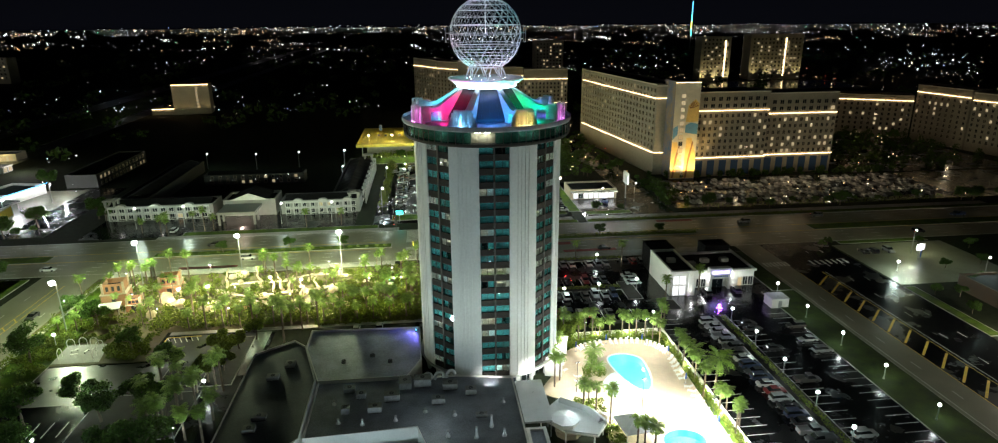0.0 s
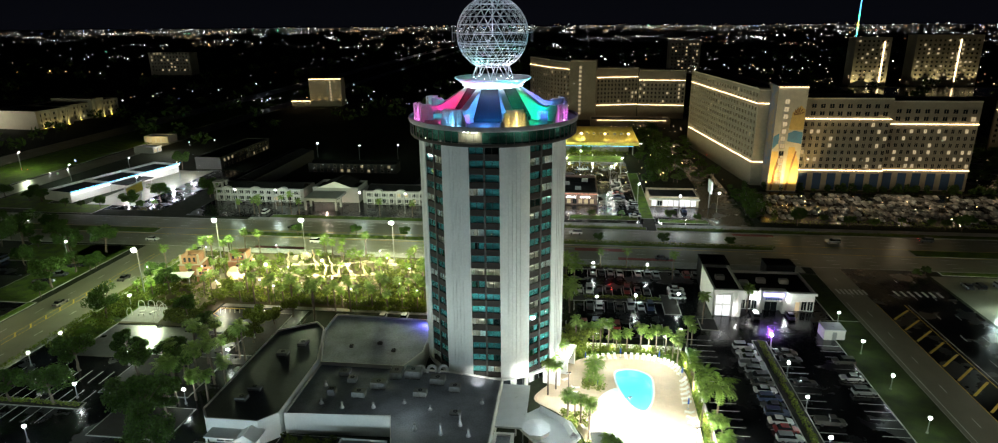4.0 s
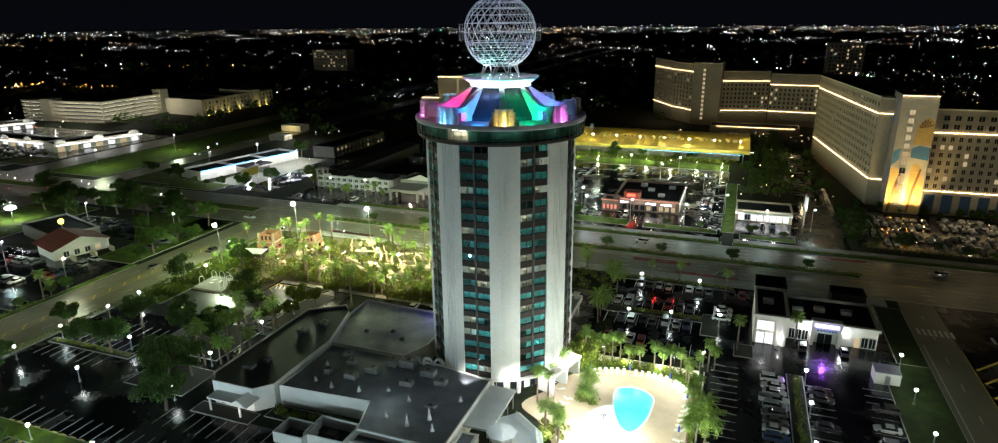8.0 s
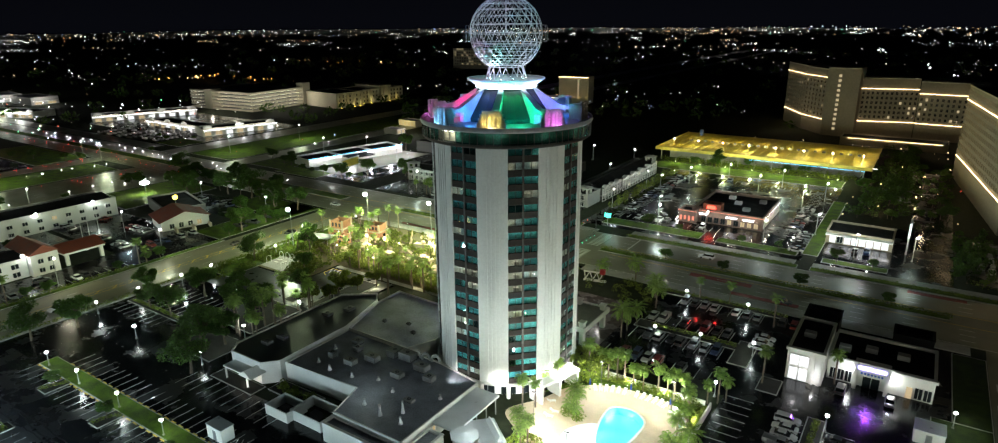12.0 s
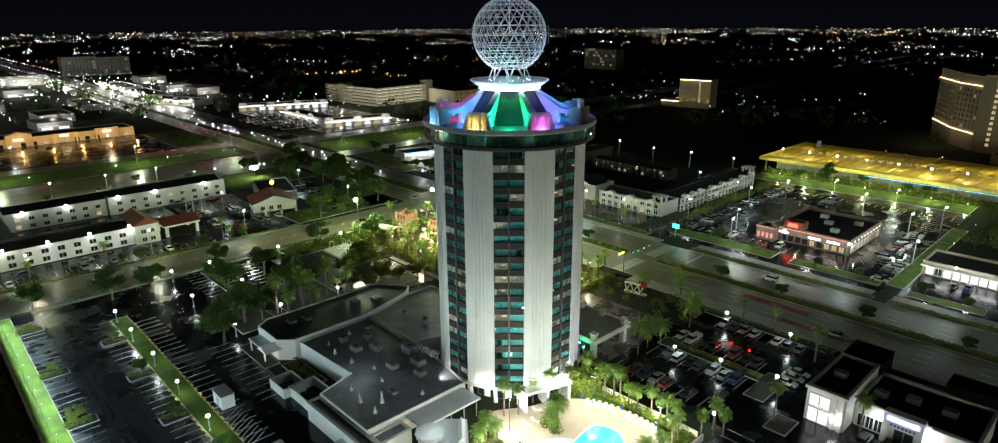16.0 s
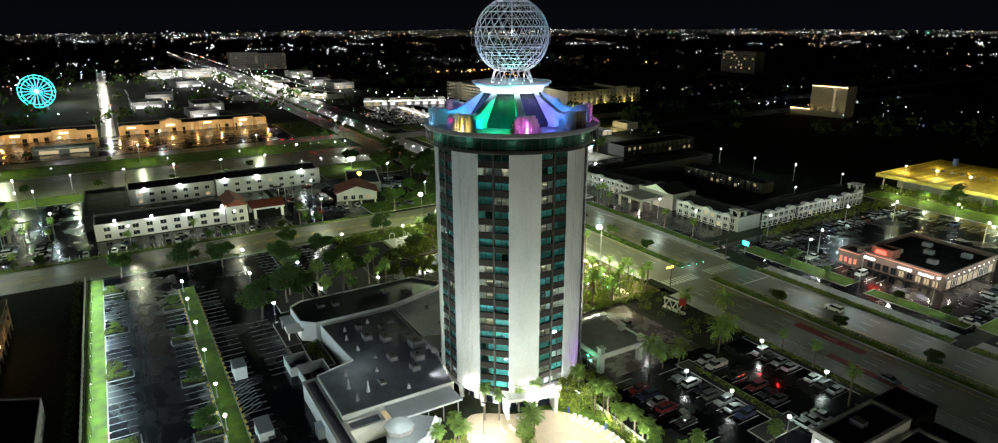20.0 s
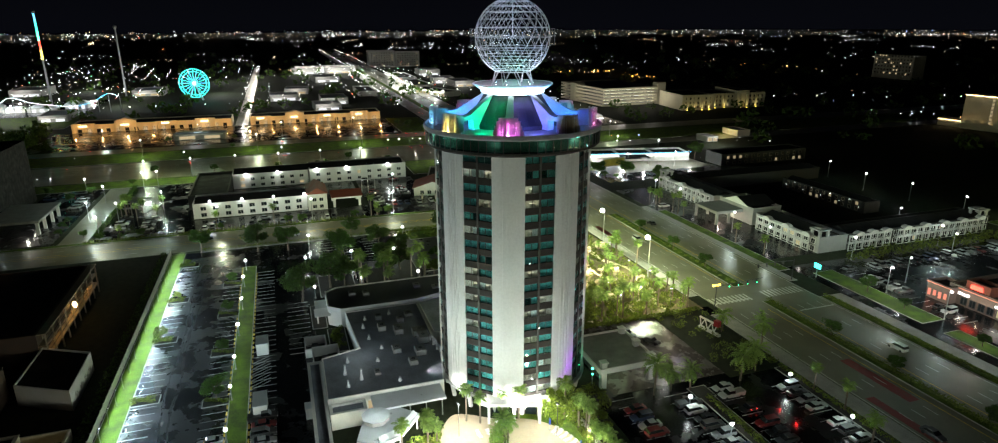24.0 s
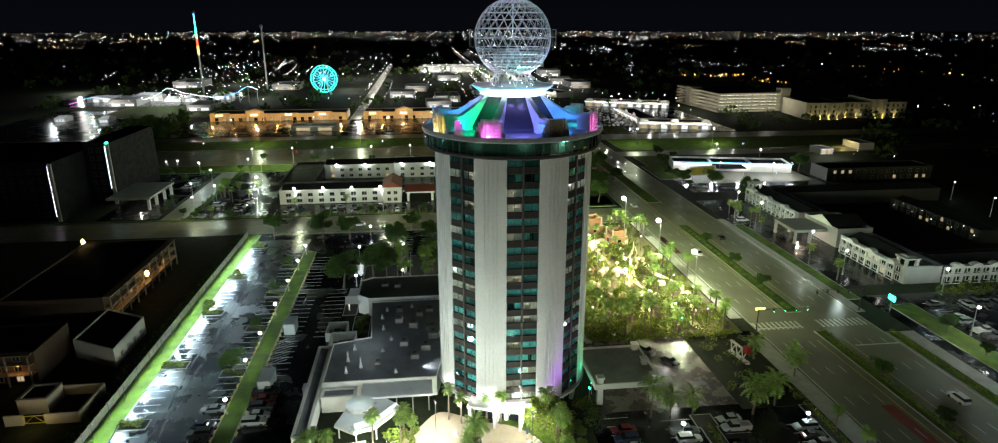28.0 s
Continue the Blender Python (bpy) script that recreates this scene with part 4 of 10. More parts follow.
def gable(parent, x0, x1, y0, y1, z, rise, along, m, over=0.4, name="roof"):
    """A pitched roof; along: the way of its ridge."""
    x0, x1, y0, y1 = x0 - over, x1 + over, y0 - over, y1 + over
    if along == "x":
        ym = (y0 + y1) / 2
        v = [(x0, y0, z), (x1, y0, z), (x1, y1, z), (x0, y1, z), (x0, ym, z + rise), (x1, ym, z + rise)]
        f = [(0, 1, 5, 4), (2, 3, 4, 5), (0, 4, 3), (1, 2, 5), (3, 2, 1, 0)]
    else:
        xm = (x0 + x1) / 2
        v = [(x0, y0, z), (x1, y0, z), (x1, y1, z), (x0, y1, z), (xm, y0, z + rise), (xm, y1, z + rise)]
        f = [(0, 4, 5, 3), (1, 2, 5, 4), (0, 1, 4), (2, 3, 5), (3, 2, 1, 0)]
    return part(name, Geo().add(v, f), M[m], parent)


def poly_block(parent, poly, z0, z1, wall, roof, parapet=0.6):
    """Walls on a many-sided plan, with a sunk roof."""
    n = len(poly)
    c = Vector((sum(p[0] for p in poly) / n, sum(p[1] for p in poly) / n))
    g = Geo()
    inn = [Vector(p) + (c - Vector(p)).normalized() * 0.35 for p in poly]
    v = [(*p, z0) for p in poly] + [(*p, z1) for p in poly] + [(*p, z1) for p in inn] + [(*p, z0) for p in inn]
    g.add(v, [(n * j + i, n * j + (i + 1) % n, n * (j + 1) + (i + 1) % n, n * (j + 1) + i) for j in range(3) for i in range(n)])
    part("wall", g, M[wall], parent)
    part("roof", Geo().prism([tuple(p) for p in inn], z1 - parapet - 0.3, z1 - parapet), M[roof], parent)


# -- lobby wings round the tower's foot --
lobby = thing("hotel_lobby_building", "low white lobby building with dark membrane roofs round the tower", "building")
poly_block(lobby, [(-39.7, 99.5), (-37.5, 96.6), (-27.5, 96.6), (-24.7, 99.6), (-24.7, 119.2), (-29.2, 134), (-32, 137), (-39.7, 131.6)], 0, 5.2, "white", "roof_slate", 0.35)
poly_block(lobby, [(-29.2, 134.2), (-24.5, 119.4), (-6, 119.4), (-3.2, 126), (-3.6, 141.5), (-29.2, 142.6)], 0, 4.6, "white", "roof_grey", 0.4)
poly_block(lobby, [(-24.3, 100.6), (-4, 101.6), (-1.5, 93.2), (15.5, 93.2), (15.5, 116.6), (4, 118.8), (-24.3, 119.0)], 0, 4.5, "white", "roof_dark", 0.3)
block(lobby, -1.2, 33, 90.2, 93.0, 0, 4.0, "white", "roof_dark", 0.3)
block(lobby, 15.9, 19.4, 93.4, 100.2, 0, 3.4, "white", "roof_dark", 0.3)
part("link_roof", Geo().box(15.8, 21.3, 101.4, 115.6, 3.6, 4.0), M["white_metal"], lobby, "smooth white canopy roof")
for i in range(5):
    part("post", Geo().tube((20.9, 102 + i * 3.2, 0), (20.9, 102 + i * 3.2, 3.6), 0.12), M["steel"], lobby)
# entrance porch on the west wing
part("porch", Geo().box(-36.5, -28.5, 93.6, 96.6, 3.0, 3.3).box(-36.3, -36.0, 93.8, 94.1, 0.0, 3.0).box(-29, -28.7, 93.8, 94.1, 0, 3.0), M["white"], lobby)
gable(lobby, -30.6, -26.6, 93.4, 97, 3.0, 1.4, "y", "white", 0.2, "porch_gable")
windows(lobby, "S", 96.55, -36, -31, 0.6, 3, 1, 3, 1.1, 2.1, 0.0, "darksteel")
windows(lobby, "E", 15.52, 96, 115, 0.8, 5, 1, 3, 1.6, 2.0, 0.3, "white")
for x, y, sx, sy, sz in [(-12, 108, 2.6, 1.8, 1.3), (-9, 111.5, 3.0, 2.0, 1.5), (-6.5, 116, 2.4, 3.2, 1.6), (-3, 116.2, 3.4, 2.4, 1.8), (2.5, 114.4, 3.0, 2.2, 1.4), (-15, 113, 1.8, 1.6, 1.1), (-17.5, 108, 1.5, 1.5, 1.4),
                         (-33, 107, 2.6, 1.6, 0.9), (-34, 103.5, 2.2, 1.8, 0.8), (-33.5, 121, 2.4, 1.8, 0.9), (-31, 126, 2.0, 2.4, 0.8), (8, 104, 2.2, 1.2, 0.6), (-17.5, 115.5, 2.2, 1.8, 1.0), (0, 109.5, 2.6, 1.8, 1.2),
                         (-10, 126, 1.0, 0.8, 0.6), (-14, 129, 1.2, 0.8, 0.5), (-20, 127, 0.9, 0.9, 0.6), (6.5, 112, 2.2, 1.8, 1.2)]:
    z = 4.2 if -24 < x and y < 118.9 else (4.85 if x < -29 else 4.2)
    u = thing("rooftop_unit", "grey metal air handling unit on a flat roof", "air conditioner", (x, y, z), 0, "rooftop units")
    part("casing", Geo().box(-sx / 2, sx / 2, -sy / 2, sy / 2, 0.18, sz, 0.04), M["unit"], u)
    part("skid", Geo().box(-sx / 2 + 0.1, sx / 2 - 0.1, -sy / 2 + 0.1, sy / 2 - 0.1, 0, 0.18), M["darksteel"], u)
    part("fan_grille", Geo().lathe([(0.12, sz + 0.06), (0.42, sz + 0.08), (0.45, sz)], 14), M["darksteel"], u)
    part("louvre", Geo().box(sx / 2, sx / 2 + 0.05, -sy / 2 + 0.2, sy / 2 - 0.2, 0.35, sz - 0.2), M["steel"], u)
for x, y, h in [(6.5, 97.5, 2.2), (9.5, 100.5, 2.4), (1.5, 98.5, 1.2), (-14, 103.8, 1.1), (-18.5, 104.8, 0.9), (11.5, 97.6, 1.4), (-8, 104.4, 1.0), (3.0, 104.8, 0.8), (-20, 111, 0.9), (-2.5, 106.5, 0.7), (12.5, 108, 0.8)]:
    u = thing("roof_vent", "pale conical roof vent pipe", "vent", (x, y, 4.2), 0, "roof vents")
    part("pipe", Geo().lathe([(0.42, 0), (0.4, 0.25), (0.2, h * 0.55), (0.16, h), (0.01, h)], 12), M["white_metal"], u)
    part("cowl", Geo().lathe([(0.26, h - 0.06), (0.3, h + 0.1), (0.02, h + 0.28)], 12), M["steel"], u)
for k in range(3):
    u = thing("roof_duct", "curved white duct on the lobby roof", "duct", (-2.0 + k * 2.4, 118.0 + 0.3 * k, 4.1), 15, "roof ducts")
    g = Geo().sweep([(0.9 * math.cos(math.pi * i / 10), 0, 0.5 + 1.1 * math.sin(math.pi * i / 10)) for i in range(11)], [0.3] * 11, 10)
    part("bend", g, M["white_metal"], u)
    for s in (-0.9, 0.9):
        part("foot", Geo().tube((s, 0, -0.3), (s, 0, 0.5), 0.3, None, 8), M["white_metal"], u)
# pool pavilion with hipped roof and raised centre
pav = thing("pool_pavilion", "white flat-roofed pavilion with an octagonal lantern beside the pool", "pavilion", (24.4, 103.6, 0), 0)
plate = [(-5.6, 0.9), (-1.4, -4.6), (4.2, -6.4), (7.0, -2.6), (5.4, 1.4), (-0.4, 6.0)]
part("roof", Geo().prism(plate, 2.95, 3.3, 0.0), M["white_metal"], pav, "white flat metal roof")
part("fascia", Geo().prism([(p[0] * 1.015, p[1] * 1.015) for p in plate], 2.7, 2.94), M["white"], pav)
oct8 = [(math.cos(radians(22.5 + 45 * i)), math.sin(radians(22.5 + 45 * i))) for i in range(8)]
part("lantern_drum", Geo().prism([(p[0] * 2.5 - 1.0, p[1] * 2.5 - 2.2) for p in oct8], 3.3, 4.2, 0.0), M["white"], pav)
part("lantern_roof", Geo().prism([(p[0] * 2.8 - 1.0, p[1] * 2.8 - 2.2) for p in oct8], 4.2, 4.35, 0.0).prism([(p[0] * 2.6 - 1.0, p[1] * 2.6 - 2.2) for p in oct8], 4.35, 4.7, 0.95), M["white_metal"], pav, "octagonal lantern roof")
for (xa, ya), (xb, yb) in zip(((-0.2, 5.4), (4.9, 1.3)), ((4.9, 1.3), (6.3, -2.5))):
    d = Vector((xb - xa, yb - ya, 0))
    n = Vector((d.y, -d.x, 0)).normalized()
    a, b = Vector((xa, ya, 3.3)), Vector((xb, yb, 3.3))
    up = Vector((0, 0, 0.9))
    part("raised_gable", Geo().add([a, b, b - n * -1.3, a - n * -1.3, a + n * 0.65 + up, b + n * 0.65 + up], [(0, 1, 5, 4), (2, 3, 4, 5), (0, 4, 3), (1, 2, 5), (3, 2, 1, 0)]), M["white_metal"], pav)
for x, y in plate:
    part("post", Geo().tube((x * 0.9, y * 0.9, 0), (x * 0.9, y * 0.9, 2.75), 0.14, None, 8), M["white"], pav)
part("bar", Geo().prism([(p[0] * 2.6, p[1] * 2.6 - 0.8) for p in oct8], 0, 1.1), M["tan"], pav)
tent = thing("shade_canopy", "pale pyramid shade canopy on four posts by the spa", "canopy", (36.6, 100.6, 0.12), 8)
part("cover", Geo().add([(-3.1, -3.1, 2.5), (3.1, -3.1, 2.5), (3.1, 3.1, 2.5), (-3.1, 3.1, 2.5), (0, 0, 4.6), (-3.1, -3.1, 2.3), (3.1, -3.1, 2.3), (3.1, 3.1, 2.3), (-3.1, 3.1, 2.3)],
                        [(0, 1, 4), (1, 2, 4), (2, 3, 4), (3, 0, 4), (5, 6, 1, 0), (6, 7, 2, 1), (7, 8, 3, 2), (8, 5, 0, 3)]), M["canvas"], tent, "grey-white canvas cover")
for x in (-2.9, 2.9):
    for y in (-2.9, 2.9):
        part("post", Geo().tube((x, y, 0), (x, y, 2.4), 0.06, None, 8), M["white"], tent)
# entrance canopy north of the tower
pc = thing("entrance_canopy", "pale flat porte-cochere roof on white posts", "canopy")
part("roof", Geo().box(8.5, 23.5, 148.5, 162.0, 4.4, 4.8), M["concrete"], pc)
part("fascia", Geo().box(8.2, 23.8, 148.2, 148.5, 4.0, 5.2).box(23.5, 23.8, 148.5, 162.3, 4.0, 5.2).box(8.2, 23.5, 162.0, 162.3, 4.0, 5.2).box(8.2, 8.5, 148.5, 162, 4.0, 5.2), M["white"], pc)
for x, y in ((9.5, 161), (22.5, 161), (22.5, 149.6), (16, 161)):
    part("pillar", Geo().box(x - 0.6, x + 0.6, y - 0.6, y + 0.6, 0, 6.0, 0.03).box(x - 0.8, x + 0.8, y - 0.8, y + 0.8, 6.0, 6.3), M["white"], pc)
# entrance blocks on the tower's east foot
ent = thing("pool_entrance", "white portal with dark doors at the foot of the tower", "entrance", (TX, TY, 0), -18)
part("portal", Geo().box(13.6, 17.4, -5.2, -4.7, 0, 4.4).box(13.6, 17.4, 4.7, 5.2, 0, 4.4).box(13.6, 17.6, -5.4, 5.4, 4.0, 4.6).box(13.6, 17.4, -0.25, 0.25, 0, 4.0), M["white"], ent)
for y0, y1 in ((-4.4, -2.4), (-2.2, -0.5), (0.5, 2.2), (2.4, 4.4)):
    part("door", Geo().box(13.9, 14.0, y0, y1, 0, 2.7), M["pane"], ent)
# bin enclosures and sheds south of the lobby
for x, y, sx, sy in ((-14.5, 92.5, 6.5, 5), (-7.8, 94.5, 8.6, 6)):
    u = thing("bin_enclosure", "white walled open bin enclosure", "enclosure", (x, y, 0), 0, "bin enclosures")
    g = Geo().box(-sx / 2, sx / 2, -sy / 2, -sy / 2 + 0.25, 0, 2.2).box(-sx / 2, sx / 2, sy / 2 - 0.25, sy / 2, 0, 2.2).box(-sx / 2, -sx / 2 + 0.25, -sy / 2 + 0.25, sy / 2 - 0.25, 0, 2.2).box(sx / 2 - 0.25, sx / 2, -sy / 2 + 0.25, sy / 2 - 0.25, 0, 2.2)
    part("wall", g, M["white"], u)
    part("bin", Geo().box(-1.2, 1.0, -0.9, 0.7, 0.1, 1.4, 0.08), M["darksteel"], u)
for x, y, sx, sy, h in ((-18.4, 80.5, 4.6, 2.6, 2.8), (8, 80.4, 5.6, 2.6, 2.8), (13, 90, 2.2, 2.2, 2.4), (92.6, 151.6, 4.8, 4.2, 2.6)):
    u = thing("storage_shed", "white box shed with a flat roof in the car park", "shed", (x, y, 0), 0, "sheds")
    part("body", Geo().box(-sx / 2, sx / 2, -sy / 2, sy / 2, 0, h), M["white"], u)
    part("roof", Geo().box(-sx / 2 - 0.1, sx / 2 + 0.1, -sy / 2 - 0.1, sy / 2 + 0.1, h, h + 0.15), M["white_metal"], u)
    part("door", Geo().box(-0.5, 0.5, -sy / 2 - 0.04, -sy / 2, 0.05, 2.1), M["steel"], u)

# -- bank-like shop with violet sign --
shop = thing("corner_shop_building", "white single-storey shop with a violet lit sign", "building")
block(shop, 66.0, 73.2, 160.6, 178, 0, 7.4, "white", "roof_black", 0.5)
block(shop, 73.5, 93, 165.4, 180.0, 0, 5.2, "white", "roof_black", 0.5)
block(shop, 66.2, 73.6, 178.3, 186, 0, 7.6, "charcoal", "roof_black", 0.4)
block(shop, 84.4, 92.2, 180.3, 186, 0, 7.0, "charcoal", "roof_black", 0.4)
part("cornice", Geo().box(65.7, 73.5, 160.0, 160.55, 7.0, 7.6), M["white"], shop, "white cornice over the corner block")
part("cornice", Geo().box(86, 93.4, 164.8, 165.35, 4.7, 5.3), M["white"], shop)
for x in (71.2, 72.5):
    part("pilaster", Geo().box(x - 0.35, x + 0.35, 160.2, 160.55, 0, 6.9, 0.04), M["white"], shop)
part("sign_portal", Geo().box(78.6, 79.4, 163.4, 165.3, 0, 6.4, 0.05).box(84.4, 85.2, 163.4, 165.3, 0, 6.4, 0.05).box(79.4, 84.4, 163.4, 165.3, 3.4, 6.4), M["white"], shop, "white sign portal over the door")
part("sign", Geo().box(79.3, 84.5, 163.24, 163.36, 4.9, 5.7, 0.05), G["violet"], shop, "violet lit sign board")
for k in range(7):
    part("sign_letter", Geo().box(79.9 + k * 0.62, 80.3 + k * 0.62, 163.25, 163.36, 3.9, 4.3), M["bluepanel"], shop)
part("shop_door", Geo().box(80.4, 81.9, 165.2, 165.32, 0.1, 2.5).box(82.0, 83.5, 165.2, 165.32, 0.1, 2.5), M["pane_dark"], shop)
part("lit_doorway", Geo().box(88.2, 89.3, 165.2, 165.33, 0.1, 2.6), G["roomw"], shop, "warm lit side door")
windows(shop, "S", 160.55, 66.5, 70.4, 0.2, 2, 1, 3, 1.7, 2.8, 1.0, "white", 3, shop_=True)
windows(shop, "S", 160.55, 66.5, 70.4, 3.6, 2, 1, 3, 1.7, 2.4, 1.0, "white", 3, shop_=True)
windows(shop, "S", 165.35, 74, 78.4, 0.3, 3, 1, 3, 1.2, 2.5, 0.0, "white", 5, shop_=True)
windows(shop, "S", 165.35, 89.6, 92.8, 0.3, 2, 1, 3, 1.3, 2.5, 0.0, "white", 5, shop_=True)
for x in (78.0, 85.8):
    o = part("wall_lamp", Geo().box(x - 0.22, x + 0.22, 164.9, 165.3, 3.2, 3.9, 0.06), G["lamp"], shop, "glaring wall lamp")
    lamp("POINT", (x, 163.9, 3.6), 260, (0.95, 1.0, 1.0), 0.2)
for x, y in ((76, 171), (81, 173), (87, 173), (69, 169)):
    u = thing("rooftop_unit", "grey metal air handling unit on a flat roof", "air conditioner", (x, y, 6.9 if x < 70 else 4.7), 0, "rooftop units")
    part("casing", Geo().box(-1.2, 1.2, -0.9, 0.9, 0.1, 1.2, 0.04), M["steel"], u)
    part("skid", Geo().box(-1.1, 1.1, -0.8, 0.8, 0, 0.1), M["darksteel"], u)

# -- resort hotel with warm light lines --
resort = thing("resort_hotel", "large beige resort hotel with warm light lines along its storeys", "hotel")


def strip(parent, pts, z, w=0.5, h=0.55, m="warm", d=0.25):
    for (xa, ya), (xb, yb) in zip(pts, pts[1:]):
        a, b = Vector((xa, ya, z)), Vector((xb, yb, z))
        part("light_line", Geo().tube(a, b, d, d, 4), G[m], parent)


def wing(parent, a, b, depth, h, lines=(), z0=9.5, cols=10, rows=9, lit=0.14, seed=1, wall="purple_wall", w=1.25, hh=1.7, base=0, dz=3.05, far=False):
    """A slab of a hotel whose front runs from a to b, facing to the right of that way."""
    items = []
    a, b = Vector(a), Vector(b)
    d = (b - a).normalized()
    n = Vector((d.y, -d.x))
    ln = (b - a).length
    turn = math.degrees(math.atan2(d.y, d.x))
    poly_block(parent, [tuple(a), tuple(b), tuple(b - n * depth), tuple(a - n * depth)], 0, h, wall, "roof_black", 1.0)
    part("cornice", Geo().boxm(pose(*(a + d * ln / 2 + n * 0.12), h - 0.6, 0, 0, turn), ln, 0.3, 0.5), M["cream"], parent)
    for z in lines:
        strip(parent, [tuple(a + n * 0.4), tuple(b + n * 0.4)], z, d=0.2)
    r_ = random.Random(seed)
    for j in range(rows):
        for i in range(cols):
            p = a + d * (ln * (i + 0.5) / cols) + n * 0.05
            me, m = window_mesh(w, hh, 1 if r_.random() < lit else 0, "tan"), pose(p.x, p.y, z0 + dz * j, 0, 0, turn)
            if far:
                items.append((me, m))
            else:
                part("window", me, None, parent).matrix_local = m
    if items:
        far_windows(parent, items)
    for i in range(base):
        p = a + d * (ln * (i + 0.5) / base) + n * 0.1
        part("base_panel", Geo().boxm(pose(p.x, p.y, 0.6, 0, 0, turn), ln / base * 0.58, 0.24, 7.4), M["bluepaint"], parent)


M["bluepaint"] = mat("dark_blue_render", (0.025, 0.06, 0.13), 0.8, var=0.2, scale=0.2, fine=2)
wing(resort, (127.0, 294), (163.2, 294.6), 16, 41.0, (32.0, 9.4), 10.4, 13, 7, 0.12, 11, base=6)
wing(resort, (163.6, 297), (200, 297.6), 16, 39.6, (29.6, 9.4), 10.4, 13, 6, 0.2, 12, base=6)
windows(resort, "S", 293.95, 129, 162, 33.4, 9, 2, 3.2, 1.9, 1.8, 0.1, "tan", 18)
windows(resort, "S", 296.95, 165, 199, 31.0, 9, 2, 3.2, 1.9, 1.8, 0.14, "tan", 19)
wing(resort, (97.2, 398), (109.7, 302), 14, 44.0, (37.4, 11.0), 12.6, 26, 10, 0.03, 13, w=1.3, far=True)
wing(resort, (109.8, 301.8), (114.4, 301.3), 12, 43.6, (37.4, 11.0), 0, 0, 0)
windows(resort, "W", 96.9, 398.5, 401.5, 6, 1, 12, 3.05, 1.3, 1.5, 1.0, "tan", 13)
block(resort, 97, 112, 398.2, 402, 0, 44, "purple_wall", "roof_black", 1.0)
block(resort, 114.5, 126.8, 291, 305, 0, 46.0, "mural", "roof_black", 1.0, label="corner tower with painted mural")
def painted(pts, z_off, key, label):
    """A painted shape of the mural, standing just proud of the wall."""
    n = len(pts)
    v = [(x, 290.99 - 0.02 * z_off - d, z) for d in (0.0, 0.02) for x, z in pts]
    part("mural_shape", Geo().add(v, [tuple(range(n, 2 * n))] + [(i, (i + 1) % n, n + (i + 1) % n, n + i) for i in range(n)]), M[key], resort, label)


M["mural_blue"] = mat("mural_blue", (0.1, 0.25, 0.42), 0.8, var=0.2)
M["mural_gold"] = mat("mural_gold", (0.62, 0.42, 0.14), 0.8, var=0.2)
M["mural_brown"] = mat("mural_brown", (0.25, 0.12, 0.05), 0.8, var=0.2)
M["mural_pale"] = mat("mural_pale", (0.55, 0.5, 0.4), 0.8, var=0.15)
painted([(114.6, 0.3), (126.7, 0.3), (126.7, 45.4), (114.6, 45.4)], 0, "mural_pale", "pale mural ground")
painted([(120.6, 22.5), (126.6, 21.5), (126.6, 26.5), (123, 27.2), (120.6, 26)], 1, "mural_blue", "blue painted sea band")
painted([(114.7, 19), (117, 21.5), (117, 26), (114.7, 24.5)], 1, "mural_blue", "blue painted sea band")
painted([(120.6, 27.4), (126.6, 27.6), (126.6, 36), (124.6, 38), (121.4, 35)], 1, "mural_gold", "golden painted sky")
painted([(114.7, 0.5), (120, 0.5), (118.6, 10), (117.2, 18), (114.7, 18)], 1, "mural_gold", "golden painted sand")
painted([(121, 0.5), (126.6, 0.5), (126.6, 12), (124, 20), (121.6, 20)], 1, "mural_gold", "golden painted sand")
for dx in (0, 6.4):
    painted([(115.4 + dx, 0.5), (116.4 + dx, 0.5), (117.4 + dx, 10), (119.0 + dx * 0.95, 18), (118.4 + dx * 0.95, 18.4), (116.4 + dx, 10)], 2, "mural_brown", "painted palm trunk")
for k in range(6):
    a = radians(15 + 30 * k)
    painted([(124, 34), (124 + 2.4 * math.cos(a), 34 + 3.6 * math.sin(a)), (124 + 1.9 * math.cos(a + 0.35), 34 + 2.6 * math.sin(a + 0.35))], 2, "mural_brown", "painted palm frond")
windows(resort, "S", 290.9, 117.2, 120.2, 3.4, 1, 12, 3.2, 1.9, 2.0, 0.95, "tan", 15)
strip(resort, [(114.6, 290.7), (126.7, 290.7)], 45.7, d=0.12)
# the wings behind
wing(resort, (-9, 550), (9, 515), 14, 43, (37, 10), 12, 9, 8, 0.1, 21, dz=3.0, far=True)
wing(resort, (9.2, 514.8), (24.4, 496.2), 14, 42.5, (37, 10), 12, 6, 8, 0.1, 22, dz=3.0, far=True)
wing(resort, (24.6, 494.6), (43.6, 492.6), 14, 43.5, (), 4, 0, 0)
wing(resort, (30, 493.9), (34, 493.5), 1, 43.4, (), 4, 1, 12, 0.95, 23, w=1.7, hh=1.7, far=True)
wing(resort, (44.4, 500), (75.6, 508), 14, 37.5, (30.6, 10), 12, 12, 6, 0.1, 24, dz=3.0, far=True)
wing(resort, (76, 506), (110, 503), 14, 36, (28.4, 10), 12, 12, 5, 0.14, 25, dz=3.0, far=True)
block(resort, 40, 95, 462, 478, 0, 5.0, "purple_wall", "roof_black", 0.6)
strip(resort, [(44, 461.7), (92, 461.7)], 4.6, d=0.14)
resort2 = thing("neighbouring_resort", "beige resort wings with warm light lines beyond the car park", "hotel")
wing(resort2, (262, 392), (300, 372), 14, 27, (23.5,), 5, 12, 6, 0.16, 17, dz=3, far=True)
